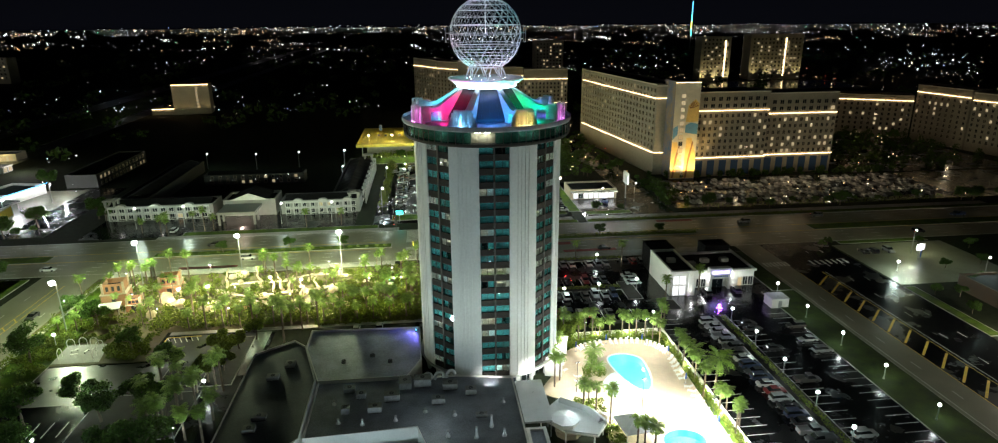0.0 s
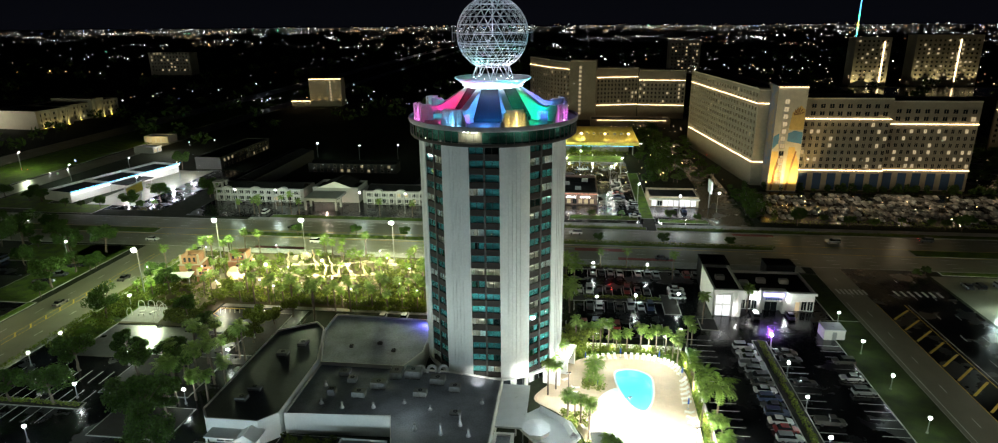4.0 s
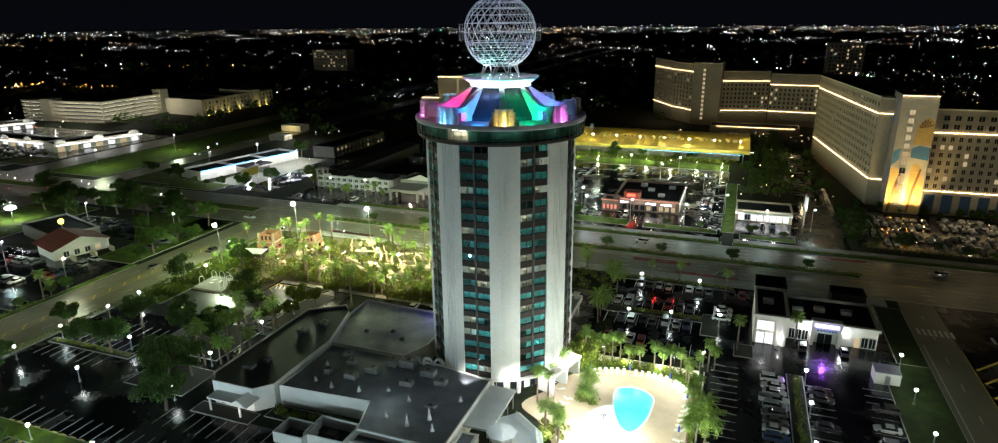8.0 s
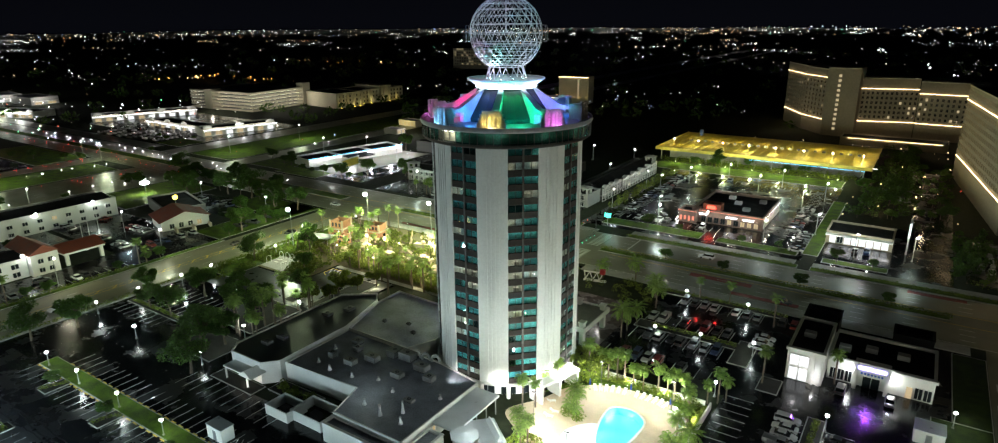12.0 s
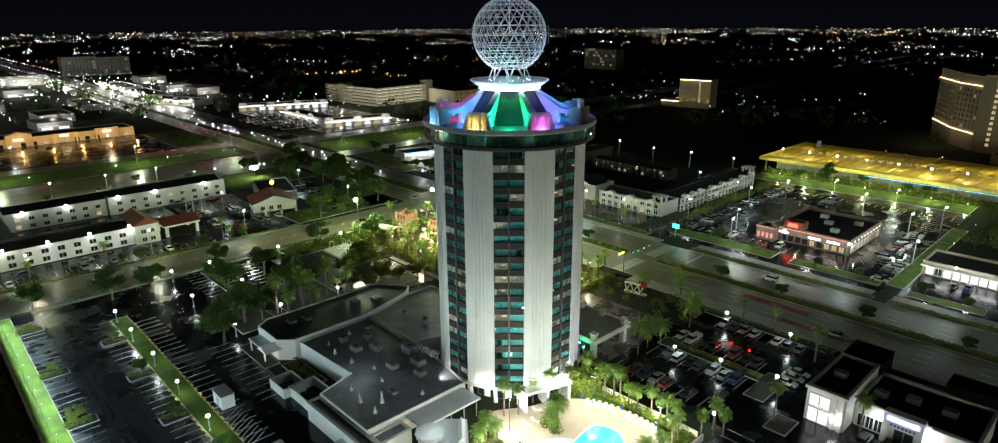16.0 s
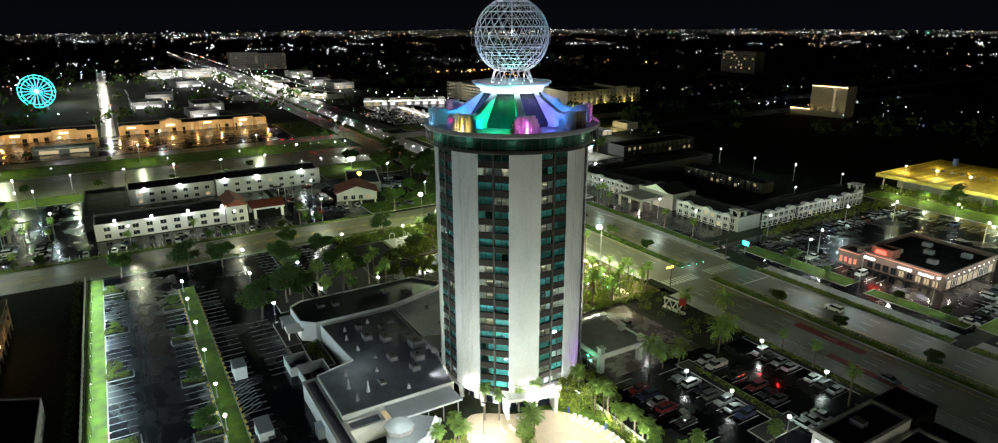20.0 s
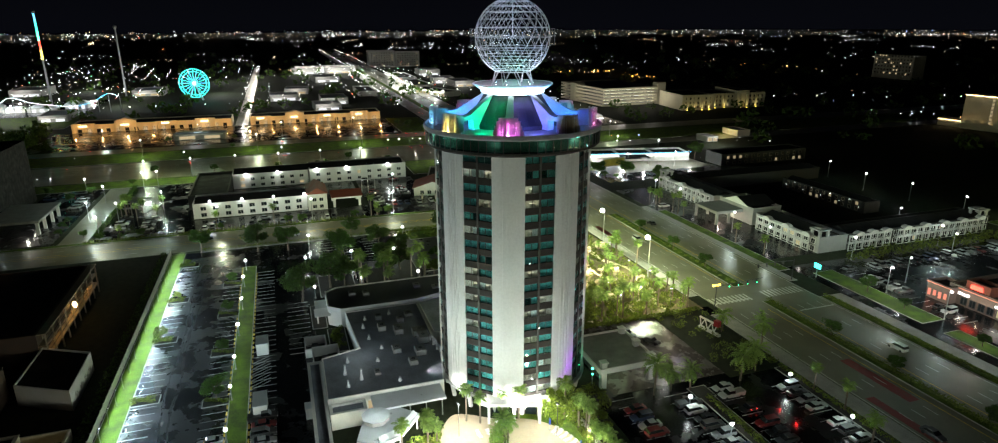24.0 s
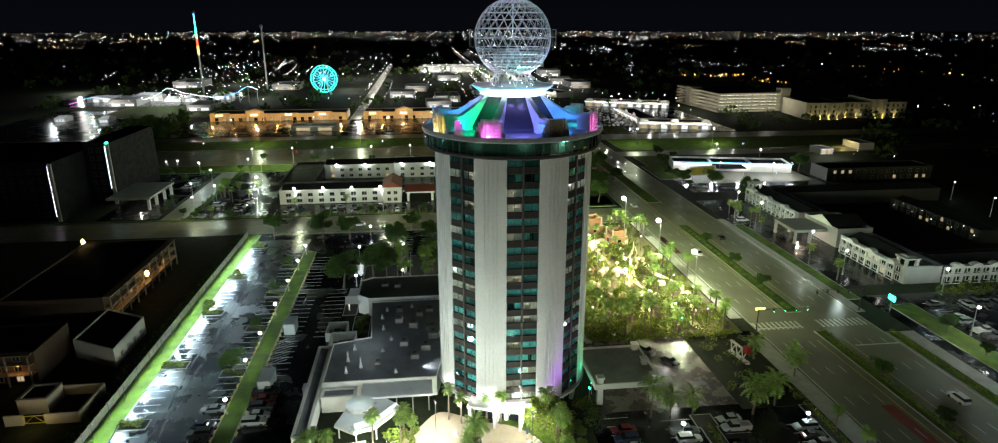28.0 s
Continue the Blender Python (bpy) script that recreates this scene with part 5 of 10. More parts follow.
wing(resort2, (300.4, 371), (306, 336), 14, 34, (29.5,), 5, 9, 8, 0.16, 18, dz=3, far=True)
wing(resort2, (306.4, 335), (314, 306), 14, 33, (28.5,), 5, 9, 8, 0.16, 19, dz=3, far=True)
resort3 = thing("mural_block", "resort end block with a bright mural", "hotel")
block(resort3, 306, 322, 288, 304, 0, 34, "mural", "roof_black", 1.0)

# -- parking deck with yellow-lit roof --
deck = thing("yellow_roof_hall", "low hall with a wide yellow-lit roof", "building")
part("roof", Geo().box(-39.5, 64.5, 364, 421, 6.0, 6.8), M["yellow"], deck, "wide flat yellow roof")
part("wall", Geo().box(-35, 60, 374, 418, 0, 6.0), M["motel_wall"], deck)
part("roof_edge", Geo().box(-39.9, 64.9, 363.6, 364, 5.6, 7.1).box(-39.9, -39.5, 364, 421, 5.6, 7.1).box(64.5, 64.9, 364, 421, 5.6, 7.1), M["yellow"], deck)
for i in range(25):
    part("roof_seam", Geo().box(-37.4 + i * 4.2, -37.25 + i * 4.2, 364.1, 420.9, 6.8, 6.95), M["yellow"], deck)
for i in range(22):
    part("roof_box", Geo().box(-30 + i * 4.1, -28.4 + i * 4.1, 391.5, 393.1, 6.8, 7.7, 0.1), M["unit"], deck)
for i in range(13):
    part("column", Geo().box(-37 + i * 8.2, -36.5 + i * 8.2, 365, 365.5, 0, 6.0), M["motel_wall"], deck)
    part("eave_light", Geo().box(-35 + i * 8.2, -31.6 + i * 8.2, 368.4, 368.9, 5.8, 5.95), G["white"], deck)
part("blue_panel", Geo().box(-30, -28.4, 411, 413, 6.8, 10.2), M["bluepanel"], deck, "upright blue panel on the roof")
strip(deck, [(10, 363.3), (62, 363.3)], 5.2, m="azure", d=0.05)
for i in range(8):
    x, y = -34 + i * 13.4, 377
    u = thing("roof_flood", "short post lamp on the yellow roof", "lamp", (x, y, 6.8), 0, "roof floods")
    part("post", Geo().tube((0, 0, 0), (0, 0, 3.0), 0.08), M["steel"], u)
    part("lens", Geo().ball((0, 0, 3.1), 0.34, 8, 5), G["lamp"], u)
    lamp("POINT", (x, y - 1, 9.0), 2600 if i % 2 else 1500, (1.0, 0.86, 0.3), 0.3)
    lamp("POINT", (x + 4, y + 24, 9.4), 800, (1.0, 0.78, 0.18), 0.3)

# -- diner, shop with sign --
diner = thing("diner", "single-storey diner with red trim and a lit facade", "restaurant")
block(diner, 13, 39, 262, 293, 0, 5.2, "diner_wall", "roof_black", 1.0)
block(diner, 9, 15.5, 259, 266, 0, 4.8, "diner_wall", "roof_black", 0.6)
block(diner, 17, 23.5, 262.5, 267, 4.6, 7.4, "redroof", "roof_black", 0.6)
part("trim", Geo().box(8.8, 15.7, 258.7, 258.9, 4.5, 4.65).box(8.7, 8.8, 258.7, 266, 4.5, 4.65).box(15.8, 39.2, 261.6, 261.8, 4.7, 4.82), G["rosy"], diner)
part("sign", Geo().box(18.4, 21.8, 262.1, 262.4, 5.7, 6.8, 0.25), G["red"], diner, "red lit sign")
for x0, x1 in ((16, 19), (26, 30), (32, 36)):
    part("sign_band", Geo().box(x0, x1, 261.5, 261.7, 3.2, 3.7), G["white"], diner)
for k_ in range(4):
    part("neon_bar", Geo().box(9.5 + k_ * 1.55, 10.3 + k_ * 1.55, 258.8, 258.95, 0.8 + 0.3 * (k_ % 2), 2.7), G["rosy"], diner, "red-lit glazed entrance")
windows(diner, "S", 261.95, 16.5, 38, 0.6, 9, 1, 3, 1.5, 1.9, 0.35, "darksteel", 21)
windows(diner, "E", 39.05, 263, 291, 0.6, 9, 1, 3, 1.7, 2.2, 0.5, "white", 22)
windows(diner, "W", 12.95, 270, 291, 0.6, 6, 1, 3, 1.7, 2.2, 0.5, "white", 23)
for i in range(10):
    part("wall_lamp", Geo().box(39.05, 39.2, 263.5 + i * 3, 263.75 + i * 3, 3.8, 4.1), G["white"], diner)
for x, y in ((20, 272), (26, 279), (31, 271), (34, 285), (22, 286)):
    u = thing("rooftop_unit", "grey metal air handling unit on a flat roof", "air conditioner", (x, y, 4.3), 0, "rooftop units")
    part("casing", Geo().box(-1.3, 1.3, -1.0, 1.0, 0.1, 1.3, 0.05), M["steel"], u)
    part("skid", Geo().box(-1.2, 1.2, -0.9, 0.9, -0.1, 0.1), M["darksteel"], u)
store = thing("convenience_store", "white convenience store with bright shop front", "shop")
block(store, 60, 80, 262, 276, 0, 4.3, "tan", "roof_black", 0.6)
part("canopy", Geo().box(60, 80, 259.5, 262, 3.4, 3.7), M["white"], store)
part("lit_front", Geo().box(60.5, 79.5, 261.7, 261.95, 2.9, 3.35), G["white"], store)
windows(store, "S", 261.95, 61, 79, 0.5, 8, 1, 3, 1.8, 2.2, 0.9, "white", 24, shop_=True)
sg = thing("pole_sign", "tall white pole sign by the shop", "sign", (84, 262, 0))
part("post", Geo().tube((0, 0, 0), (0, 0, 9), 0.25), M["steel"], sg)
part("board", Geo().box(-0.3, 0.3, -3.2, 3.2, 6.5, 11.5), M["sign"], sg)

# -- motel along the boulevard --
motel = thing("courtyard_motel", "two-storey white motel with gabled arches and dark roofs", "motel", (-1.5, 9.5, 0))
# wings behind the front take the wall colour with shade painted in
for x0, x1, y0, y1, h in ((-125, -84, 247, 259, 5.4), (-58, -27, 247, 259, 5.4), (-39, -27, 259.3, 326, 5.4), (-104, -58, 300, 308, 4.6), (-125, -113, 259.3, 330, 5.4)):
    block(motel, x0, x1, y0, y1, 0, h, "motel_wall" if y0 < 250 else "shaded_wall", "roof_black", 0.8)
    gable(motel, x0 + 1.5, x1 - 1.5, y0 + 1.5, y1 - 1.5, h - 0.4, 1.7, "x" if x1 - x0 > y1 - y0 else "y", "roof_black", 0.2, "hip_roof")
for x, y in ((-29.2, 249), (-29.2, 323), (-122.5, 249)):
    for sx in (-1, 1):
        for sy in (-1, 1):
            part("belvedere_post", Geo().box(x + sx * 1.7 - 0.4, x + sx * 1.7 + 0.4, y + sy * 1.7 - 0.4, y + sy * 1.7 + 0.4, 5.4, 7.6), M["motel_wall"], motel)
    part("belvedere_roof", Geo().box(x - 2.4, x + 2.4, y - 2.4, y + 2.4, 7.6, 8.1).box(x - 1.4, x + 1.4, y - 1.4, y + 1.4, 8.1, 8.5, 0.3), M["motel_wall"], motel)


def colonnade(parent, x0, y0, turn, length, bays_, arches):
    """A two-storey white arcade before a wall: columns, floor beam, rails, and round pediments above some bays."""
    m = pose(x0, y0, 0, 0, 0, turn)
    st = length / bays_
    xs, holes = [0.0], set()
    for i in range(bays_):
        holes |= {(len(xs), 1), (len(xs), 3)}
        xs += [i * st + 0.28, (i + 1) * st - 0.28]
    xs.append(length)
    g, _ = grille(xs, [0, 0.1, 2.35, 2.75, 4.85, 5.5], holes, -1.5, -1.2)
    part("arcade", Geo().add([m @ Vector(p) for p in g.v], g.f), M["motel_white"], parent, "white two-storey arcade")
    part("gallery_floor", Geo().boxm(m @ pose(length / 2, -0.65, 2.4), length, 1.1, 0.2), M["motel_wall"], parent)
    for i in range(bays_):
        part("balustrade", Geo().boxm(m @ pose((i + 0.5) * st, -1.35, 3.55), st - 0.6, 0.06, 0.07).boxm(m @ pose((i + 0.5) * st, -1.35, 2.8), st - 0.6, 0.05, 0.4), M["motel_white"], parent)
        if arches and i % arches == 1:
            n, r = 12, st * 0.56
            arc = [(r * math.cos(math.pi * k / n), r * 0.5 * math.sin(math.pi * k / n)) for k in range(n + 1)]
            v = [m @ Vector(((i + 0.5) * st + x, y, 5.5 + z)) for y in (-1.6, -1.2) for x, z in arc]
            v += [m @ Vector(((i + 0.5) * st + x, 0.3, 5.5 + z)) for x, z in arc]
            k = n + 1
            f = [tuple(range(k))] + [(a * k + q, a * k + q + 1, (a + 1) * k + q + 1, (a + 1) * k + q) for a in range(2) for q in range(n)]
            part("round_pediment", Geo().add(v, f), M["motel_white"], parent, "white barrel-vaulted pediment")


colonnade(motel, -123, 246.98, 0, 38, 12, 4)
colonnade(motel, -56, 246.98, 0, 26, 8, 3)
colonnade(motel, -26.98, 258.4, 90, 18.6, 6, 2)
colonnade(motel, -26.98, 280, 90, 42, 14, 3)
block(motel, -80.0, -60.0, 247, 260, 0, 6.6, "motel_wall", "roof_black", 0.8)
gable(motel, -77, -63, 247.2, 260, 6.6, 2.4, "y", "roof_black", 0.2, "gable_roof")
part("front_gable", Geo().add([(-77.4, 246.7, 6.5), (-62.6, 246.7, 6.5), (-70, 246.7, 9.2), (-77.4, 247.0, 6.5), (-62.6, 247.0, 6.5), (-70, 247.0, 9.2)], [(0, 1, 2), (5, 4, 3), (0, 2, 5, 3), (1, 4, 5, 2), (0, 3, 4, 1)]), M["white"], motel)
part("porte_cochere", Geo().box(-79, -65, 234.5, 246.6, 4.2, 5.2), M["motel_wall"], motel)
for x in (-78.5, -65.5):
    for y in (235, 240.5):
        part("pillar", Geo().box(x - 0.4, x + 0.4, y - 0.4, y + 0.4, 0, 4.2), M["motel_wall"], motel)
windows(motel, "S", 246.95, -123, -86, 0.4, 12, 2, 2.6, 1.7, 1.7, 0.06, "white", 31)
windows(motel, "S", 246.95, -57, -28, 0.4, 9, 2, 2.6, 1.7, 1.7, 0.06, "white", 32)
windows(motel, "E", -26.95, 260.6, 325.7, 0.4, 21, 2, 2.6, 1.9, 1.7, 0.06, "white", 33)
windows(motel, "S", 299.95, -102, -60, 0.7, 12, 2, 2.2, 1.2, 1.2, 0.16, "tan", 34)
for i in range(9):
    part("court_lamp", Geo().ball((-101 + i * 5.1, 299.6, 2.3 + 2.0 * (i % 2)), 0.13, 6, 4), G["white"], motel)

back = thing("back_lodge", "dim two-storey lodge behind the motel", "lodge")
block(back, -168, -154, 312, 368, 0, 6.2, "shaded_wall", "roof_black", 0.5)
windows(back, "E", -153.95, 314, 366, 0.6, 13, 2, 3.0, 1.4, 1.5, 0.25, "tan", 35)

# -- lit showroom with a billboard --
show = thing("lit_showroom", "long white showroom with a glaring lit front", "shop")
for i in range(3):
    xa, ya = -186 + i * 4.4, 246 + i * 19.6
    wing(show, (xa, ya), (xa + 4.3, ya + 19.4), 16, 4.4, (), 0, 0, 0, wall="white")
for i in range(6):
    xa, ya = -186 + i * 2.2, 246 + i * 9.8
    part("lit_panel", Geo().boxm(pose(xa + 1.4, ya + 4.8, 3.4, 0, 0, 77.5), 8.6, 0.2, 0.35), G["white"], show)
part("board_edge", Geo().tube((-185.6, 245.6, 4.7), (-172.2, 305, 4.7), 0.07, None, 4), G["azure"], show)
part("porch_roof", Geo().boxm(pose(-174.4, 271, 3.6, 0, 0, 77.5), 15, 9, 0.5), M["roof_black"], show, "dark flat porch roof")
for s in (-6.6, 6.6):
    part("porch_post", Geo().tube((-170.6 + s * 0.21, 270 + s, 0), (-170.6 + s * 0.21, 270 + s, 3.6), 0.12), M["white"], show)
bb = thing("billboard", "lit pale billboard on posts", "billboard", (-158.5, 249.6, 0), 8)
part("board", Geo().box(-0.2, 0.2, -7, 7, 3.5, 8.0), M["sign"], bb)
part("panel", Geo().box(0.2, 0.24, -6.4, 6.4, 4.0, 7.5), M["yellow"], bb)
for y in (-5, 5):
    part("post", Geo().tube((0, y, 0), (0, y, 3.5), 0.2), M["steel"], bb)

# -- parking garage and office --
gar = thing("parking_garage", "five-deck pale concrete parking garage lit inside", "garage", (-478, 362, 0), 4)
for k in range(6):
    z = k * 2.9
    part("deck_slab", Geo().box(0, 80, 0, 66, z, z + 0.4), M["concrete"], gar)
    part("parapet", Geo().box(0, 80, -0.25, 0, z + 0.1, z + 1.6).box(80, 80.25, 0, 66, z + 0.1, z + 1.6).box(-0.25, 0, 0, 66, z + 0.1, z + 1.6), M["cream"], gar)
    if k < 5:
        for i in range(8):
            part("ceiling_lamp", Geo().box(80 - 3.6, 80 - 3.0, 2 + i * 8, 8.6 + i * 8, z + 2.3, z + 2.6), G["decklight"], gar)
        for i in (-4, -3, -2, 0, 1, 2, 3, 4):
            part("ceiling_lamp", Geo().box(33 + i * 9, 40.5 + i * 9, 3, 3.6, z + 2.3, z + 2.6), G["decklight"], gar)
part("stair_tower", Geo().box(20, 30, -0.6, 10, 0, 17.0), M["cream"], gar, "solid pale stair core")
part("stair_tower", Geo().box(73, 81, 58, 67, 0, 19.5), M["cream"], gar)
for i in range(11):
    part("column", Geo().box(79.6, 80.3, i * 6.4, i * 6.4 + 0.7, 0, 16), M["cream"], gar)
off = thing("office_block", "cream classical office block lit by warm uplights", "office", (-352, 420, 0), 84)
for xa, xb, ya, h in ((0, 30, 0, 13.0), (30.3, 86, 9, 12.6), (56, 68, 6, 15.0)):
    block(off, xa, xb, ya, 44, 0, h, "cream", "roof_black", 0.8)
windows(off, "S", -0.05, 2, 28, 1.6, 7, 3, 3.7, 1.5, 2.0, 0.05, "cream", 41)
windows(off, "S", 8.95, 32, 55, 1.6, 6, 3, 3.7, 1.5, 2.0, 0.05, "cream", 42)
windows(off, "S", 8.95, 69, 85, 1.6, 4, 3, 3.7, 1.5, 2.0, 0.05, "cream", 43)
UP = [(4, 0), (11, 0), (18, 0), (25, 0), (36, 9), (45, 9), (59, 6), (65, 6), (76, 9)]
for x_, y_ in UP:
    part("pilaster", Geo().box(x_, x_ + 1.2, y_ - 0.5, y_, 0, 12), M["cream"], off)
    part("uplight", Geo().box(x_ + 0.2, x_ + 1.0, y_ - 1.3, y_ - 0.8, 0.1, 0.4), G["yellow"], off)

# -- white motel blocks west --
wm = thing("white_motel", "long two-storey white motel block with dark roof", "motel", group="white motel blocks")
block(wm, -156, -140.6, 53.5, 97, 0, 6.0, "white", "roof_black", 0.7)
gable(wm, -155.6, -141, 54, 97, 5.5, 1.6, "y", "roof_black", 0.1, "hip_roof")
windows(wm, "E", -140.55, 55, 96, 0.8, 9, 2, 2.6, 2.0, 1.5, 0.03, "white", 51)
block(wm, -155, -138.4, 97.3, 105, 0, 6.8, "white", "roof_black", 0.2)
gable(wm, -155, -138.4, 97.3, 105, 6.9, 2.6, "x", "redroof", 0.5)
windows(wm, "E", -138.35, 98.5, 104, 0.9, 2, 2, 2.9, 1.5, 1.4, 0.1, "white", 53)
part("drive_canopy", Geo().box(-152, -139.5, 107, 119.5, 3.7, 4.4), M["white"], wm)
gable(wm, -152, -139.5, 107, 119.5, 4.4, 1.8, "y", "redroof", 0.3, "canopy_roof")
for x in (-151, -140.5):
    for y in (108, 118.5):
        part("pillar", Geo().box(x - 0.5, x + 0.5, y - 0.5, y + 0.5, 0, 3.7), M["white"], wm)
wm2 = thing("white_motel", "long two-storey white motel block with dark roof", "motel", group="white motel blocks")
block(wm2, -202, -187, 66, 100, 0, 6.8, "white", "roof_black", 0.7)
block(wm2, -203, -186, 100.4, 147, 0, 7.2, "white", "roof_black", 0.7)
gable(wm2, -201.6, -187.6, 66.5, 146, 6.9, 1.5, "y", "roof_black", 0.1, "hip_roof")
block(wm2, -202, -157, 50, 65.6, 0, 5.6, "shaded_wall", "roof_black", 0.7)
windows(wm2, "E", -186.95, 68, 99, 0.9, 7, 2, 2.9, 1.7, 1.3, 0.06, "white", 52)
windows(wm2, "E", -185.95, 102, 146, 0.9, 9, 2, 2.9, 1.7, 1.3, 0.06, "white", 54)
for x, y, z in [(-139.9, 60 + i * 12, 6.9) for i in range(4)] + [(-186.3, 72, 6.9), (-186.3, 86, 6.9), (-185.4, 104, 7.3), (-185.4, 118, 7.3), (-185.4, 138, 7.3)]:
    o = thing("roof_edge_lamp", "small glaring flood lamp on the motel's roof edge", "lamp", (x, y, z), 0, "roof edge lamps")
    part("bracket", Geo().tube((-0.7, 0, 0.1), (0, 0, 0.25), 0.06), M["steel"], o)
    part("lens", Geo().ball((0.1, 0, 0.2), 0.42, 10, 6), G["lamp"], o).visible_shadow = False
    lamp("POINT", (x + 2.0, y, z - 0.3), 200, (0.85, 1.0, 0.92), 0.25)
for x, y in ((-161, 122), (-162.5, 125), (-161.5, 128)):
    o = thing("flag_pole", "tall pale flag pole", "flag pole", (x, y, 0), 0, "flag poles")
    part("pole", Geo().tube((0, 0, 0), (0, 0, 13), 0.14, 0.08, 8), M["white"], o)
    part("finial", Geo().ball((0, 0, 13.1), 0.2, 8, 5), M["steel"], o)
# restaurant with red roof by the street
rr = thing("red_roof_restaurant", "low restaurant with red tiled roof and a white front gable", "restaurant", (-152, 154, 0), -16)
block(rr, -34, -6, -4, 11, 0, 4.4, "motel_wall", "roof_black", 0.5)
part("wall", Geo().box(-6, 7, -9, 8, 0, 3.5), M["white"], rr)
gable(rr, -8, 7, -9, 8, 3.5, 3.0, "x", "redroof", 0.8)
part("front_gable", Geo().add([(7.9, -9.4, 3.5), (7.9, 8.4, 3.5), (7.9, -0.5, 6.5), (8.1, -9.4, 3.5), (8.1, 8.4, 3.5), (8.1, -0.5, 6.5)], [(3, 4, 5), (2, 1, 0), (0, 3, 5, 2), (1, 2, 5, 4), (0, 1, 4, 3)]), M["white"], rr)
for y in (-5, 1, 7):
    part("low_wall", Geo().box(9.5, 14 - abs(y) * 0.2, y - 0.3, y + 0.3, 0, 1.7), M["cream"], rr)
windows(rr, "E", 7.05, -7, 6, 0.6, 4, 1, 3, 1.6, 1.8, 0.5, "white", 55)
part("sign_ball", Geo().ball((-14, 2, 7.2), 1.0), G["yellow"], rr, "round yellow lit sign")
part("mast", Geo().tube((-14, 2, 4.2), (-14, 2, 6.4), 0.12), M["steel"], rr)
sg = thing("oval_sign", "bright white oval sign on a post", "sign", (-207, 170, 0))
part("post", Geo().tube((0, 0, 0), (0, 0, 4.6), 0.2), M["steel"], sg)
part("board", Geo().ball((0, 0, 5.4), 1.9, 16, 8, 0.42), G["lamp"], sg)

# -- orange-lit shopping strip --
mall = thing("shopping_strip", "long low shopping strip washed with orange light", "shops")
for y0, y1 in ((-50, 55), (68, 166)):
    block(mall, -418, -394, y0, y1, 0, 5.6, "cream", "roof_black", 0.6)
    n = int((y1 - y0) / 24)
    for i in range(n):
        y = y0 + (y1 - y0) * i / n
        hb = (6.6, 7.6, 6.2, 7.0, 6.4)[i % 5]
        part("shop_front", Geo().box(-394, -392.6 - 0.7 * (i % 2), y + 1, y + 15, 3.6, hb).box(-394, -392.6, y + 1, y + 2, 0, 3.6).box(-394, -392.6, y + 14, y + 15, 0, 3.6), M["cream"], mall)
        if i % 3 == 1:
            gable(mall, -397, -392.4, y + 1, y + 15, hb, 2.0, "x", "cream", 0.2, "front_gable")
        part("shop_sign", Geo().box(-392.5, -392.2, y + 5, y + 10, 4.4, 5.2), G["warm"], mall)
    windows(mall, "E", -393.95, y0 + 2, y1 - 2, 0.3, int((y1 - y0) / 6), 1, 3, 2.4, 2.2, 0.35, "darksteel", 61)

# -- dark hotel with light bars --
dh = thing("dark_hotel", "dark modern hotel with vertical blue-white light bars", "hotel")
block(dh, -172, -126, -84, -26.6, 0, 23.4, "charcoal", "roof_black", 1.0)
block(dh, -196, -150.4, -26.2, -15.6, 0, 26.4, "charcoal", "roof_black", 1.0)
part("light_bar", Geo().box(-125.9, -125.7, -28.4, -28.1, 2, 22), G["lilac"], dh, "tall lilac-white light bar")
part("light_bar", Geo().box(-150.3, -150.1, -17.7, -17.4, 7, 25), G["cool"], dh, "tall blue-white light bar")
part("fin_wall", Geo().box(-126.0, -125.2, -27.9, -26.7, 0, 23.0), M["concrete"], dh, "pale concrete fin beside the light bar")
part("fin_wall", Geo().box(-150.3, -149.4, -17.1, -15.8, 0, 26.2), M["concrete"], dh, "pale concrete fin beside the light bar")
for k in range(7):
    part("balcony", Geo().box(-125.9, -124.9, -27.9, -26.8, 2.6 + k * 3.0, 3.7 + k * 3.0), M["concrete"], dh)
part("sign", Geo().ball((-149.6, -16.4, 26.6), 0.8, 10, 6, 0.6), G["teal"], dh, "small teal lit sign")
windows(dh, "E", -125.95, -58, -30, 2, 8, 6, 3.4, 1.5, 1.8, 0.04, "darksteel", 71)
windows(dh, "E", -150.35, -25, -19, 2, 2, 7, 3.4, 1.5, 1.8, 0.06, "darksteel", 75)
part("entrance_roof", Geo().box(-166, -138, -15.2, 2, 4.6, 5.4), M["concrete"], dh, "flat pale entrance roof")
for x_, y_ in ((-164, 1), (-156, 1), (-147, 1), (-139, 1)):
    part("column", Geo().box(x_ - 0.5, x_ + 0.5, y_ - 0.5, y_ + 0.5, 0, 4.6), M["white"], dh)
lamp("POINT", (-142, -4, 3.6), 420, (1.0, 0.95, 0.8), 0.3)
lamp("POINT", (-150, -4, 3.6), 260, (1.0, 0.95, 0.8), 0.3)
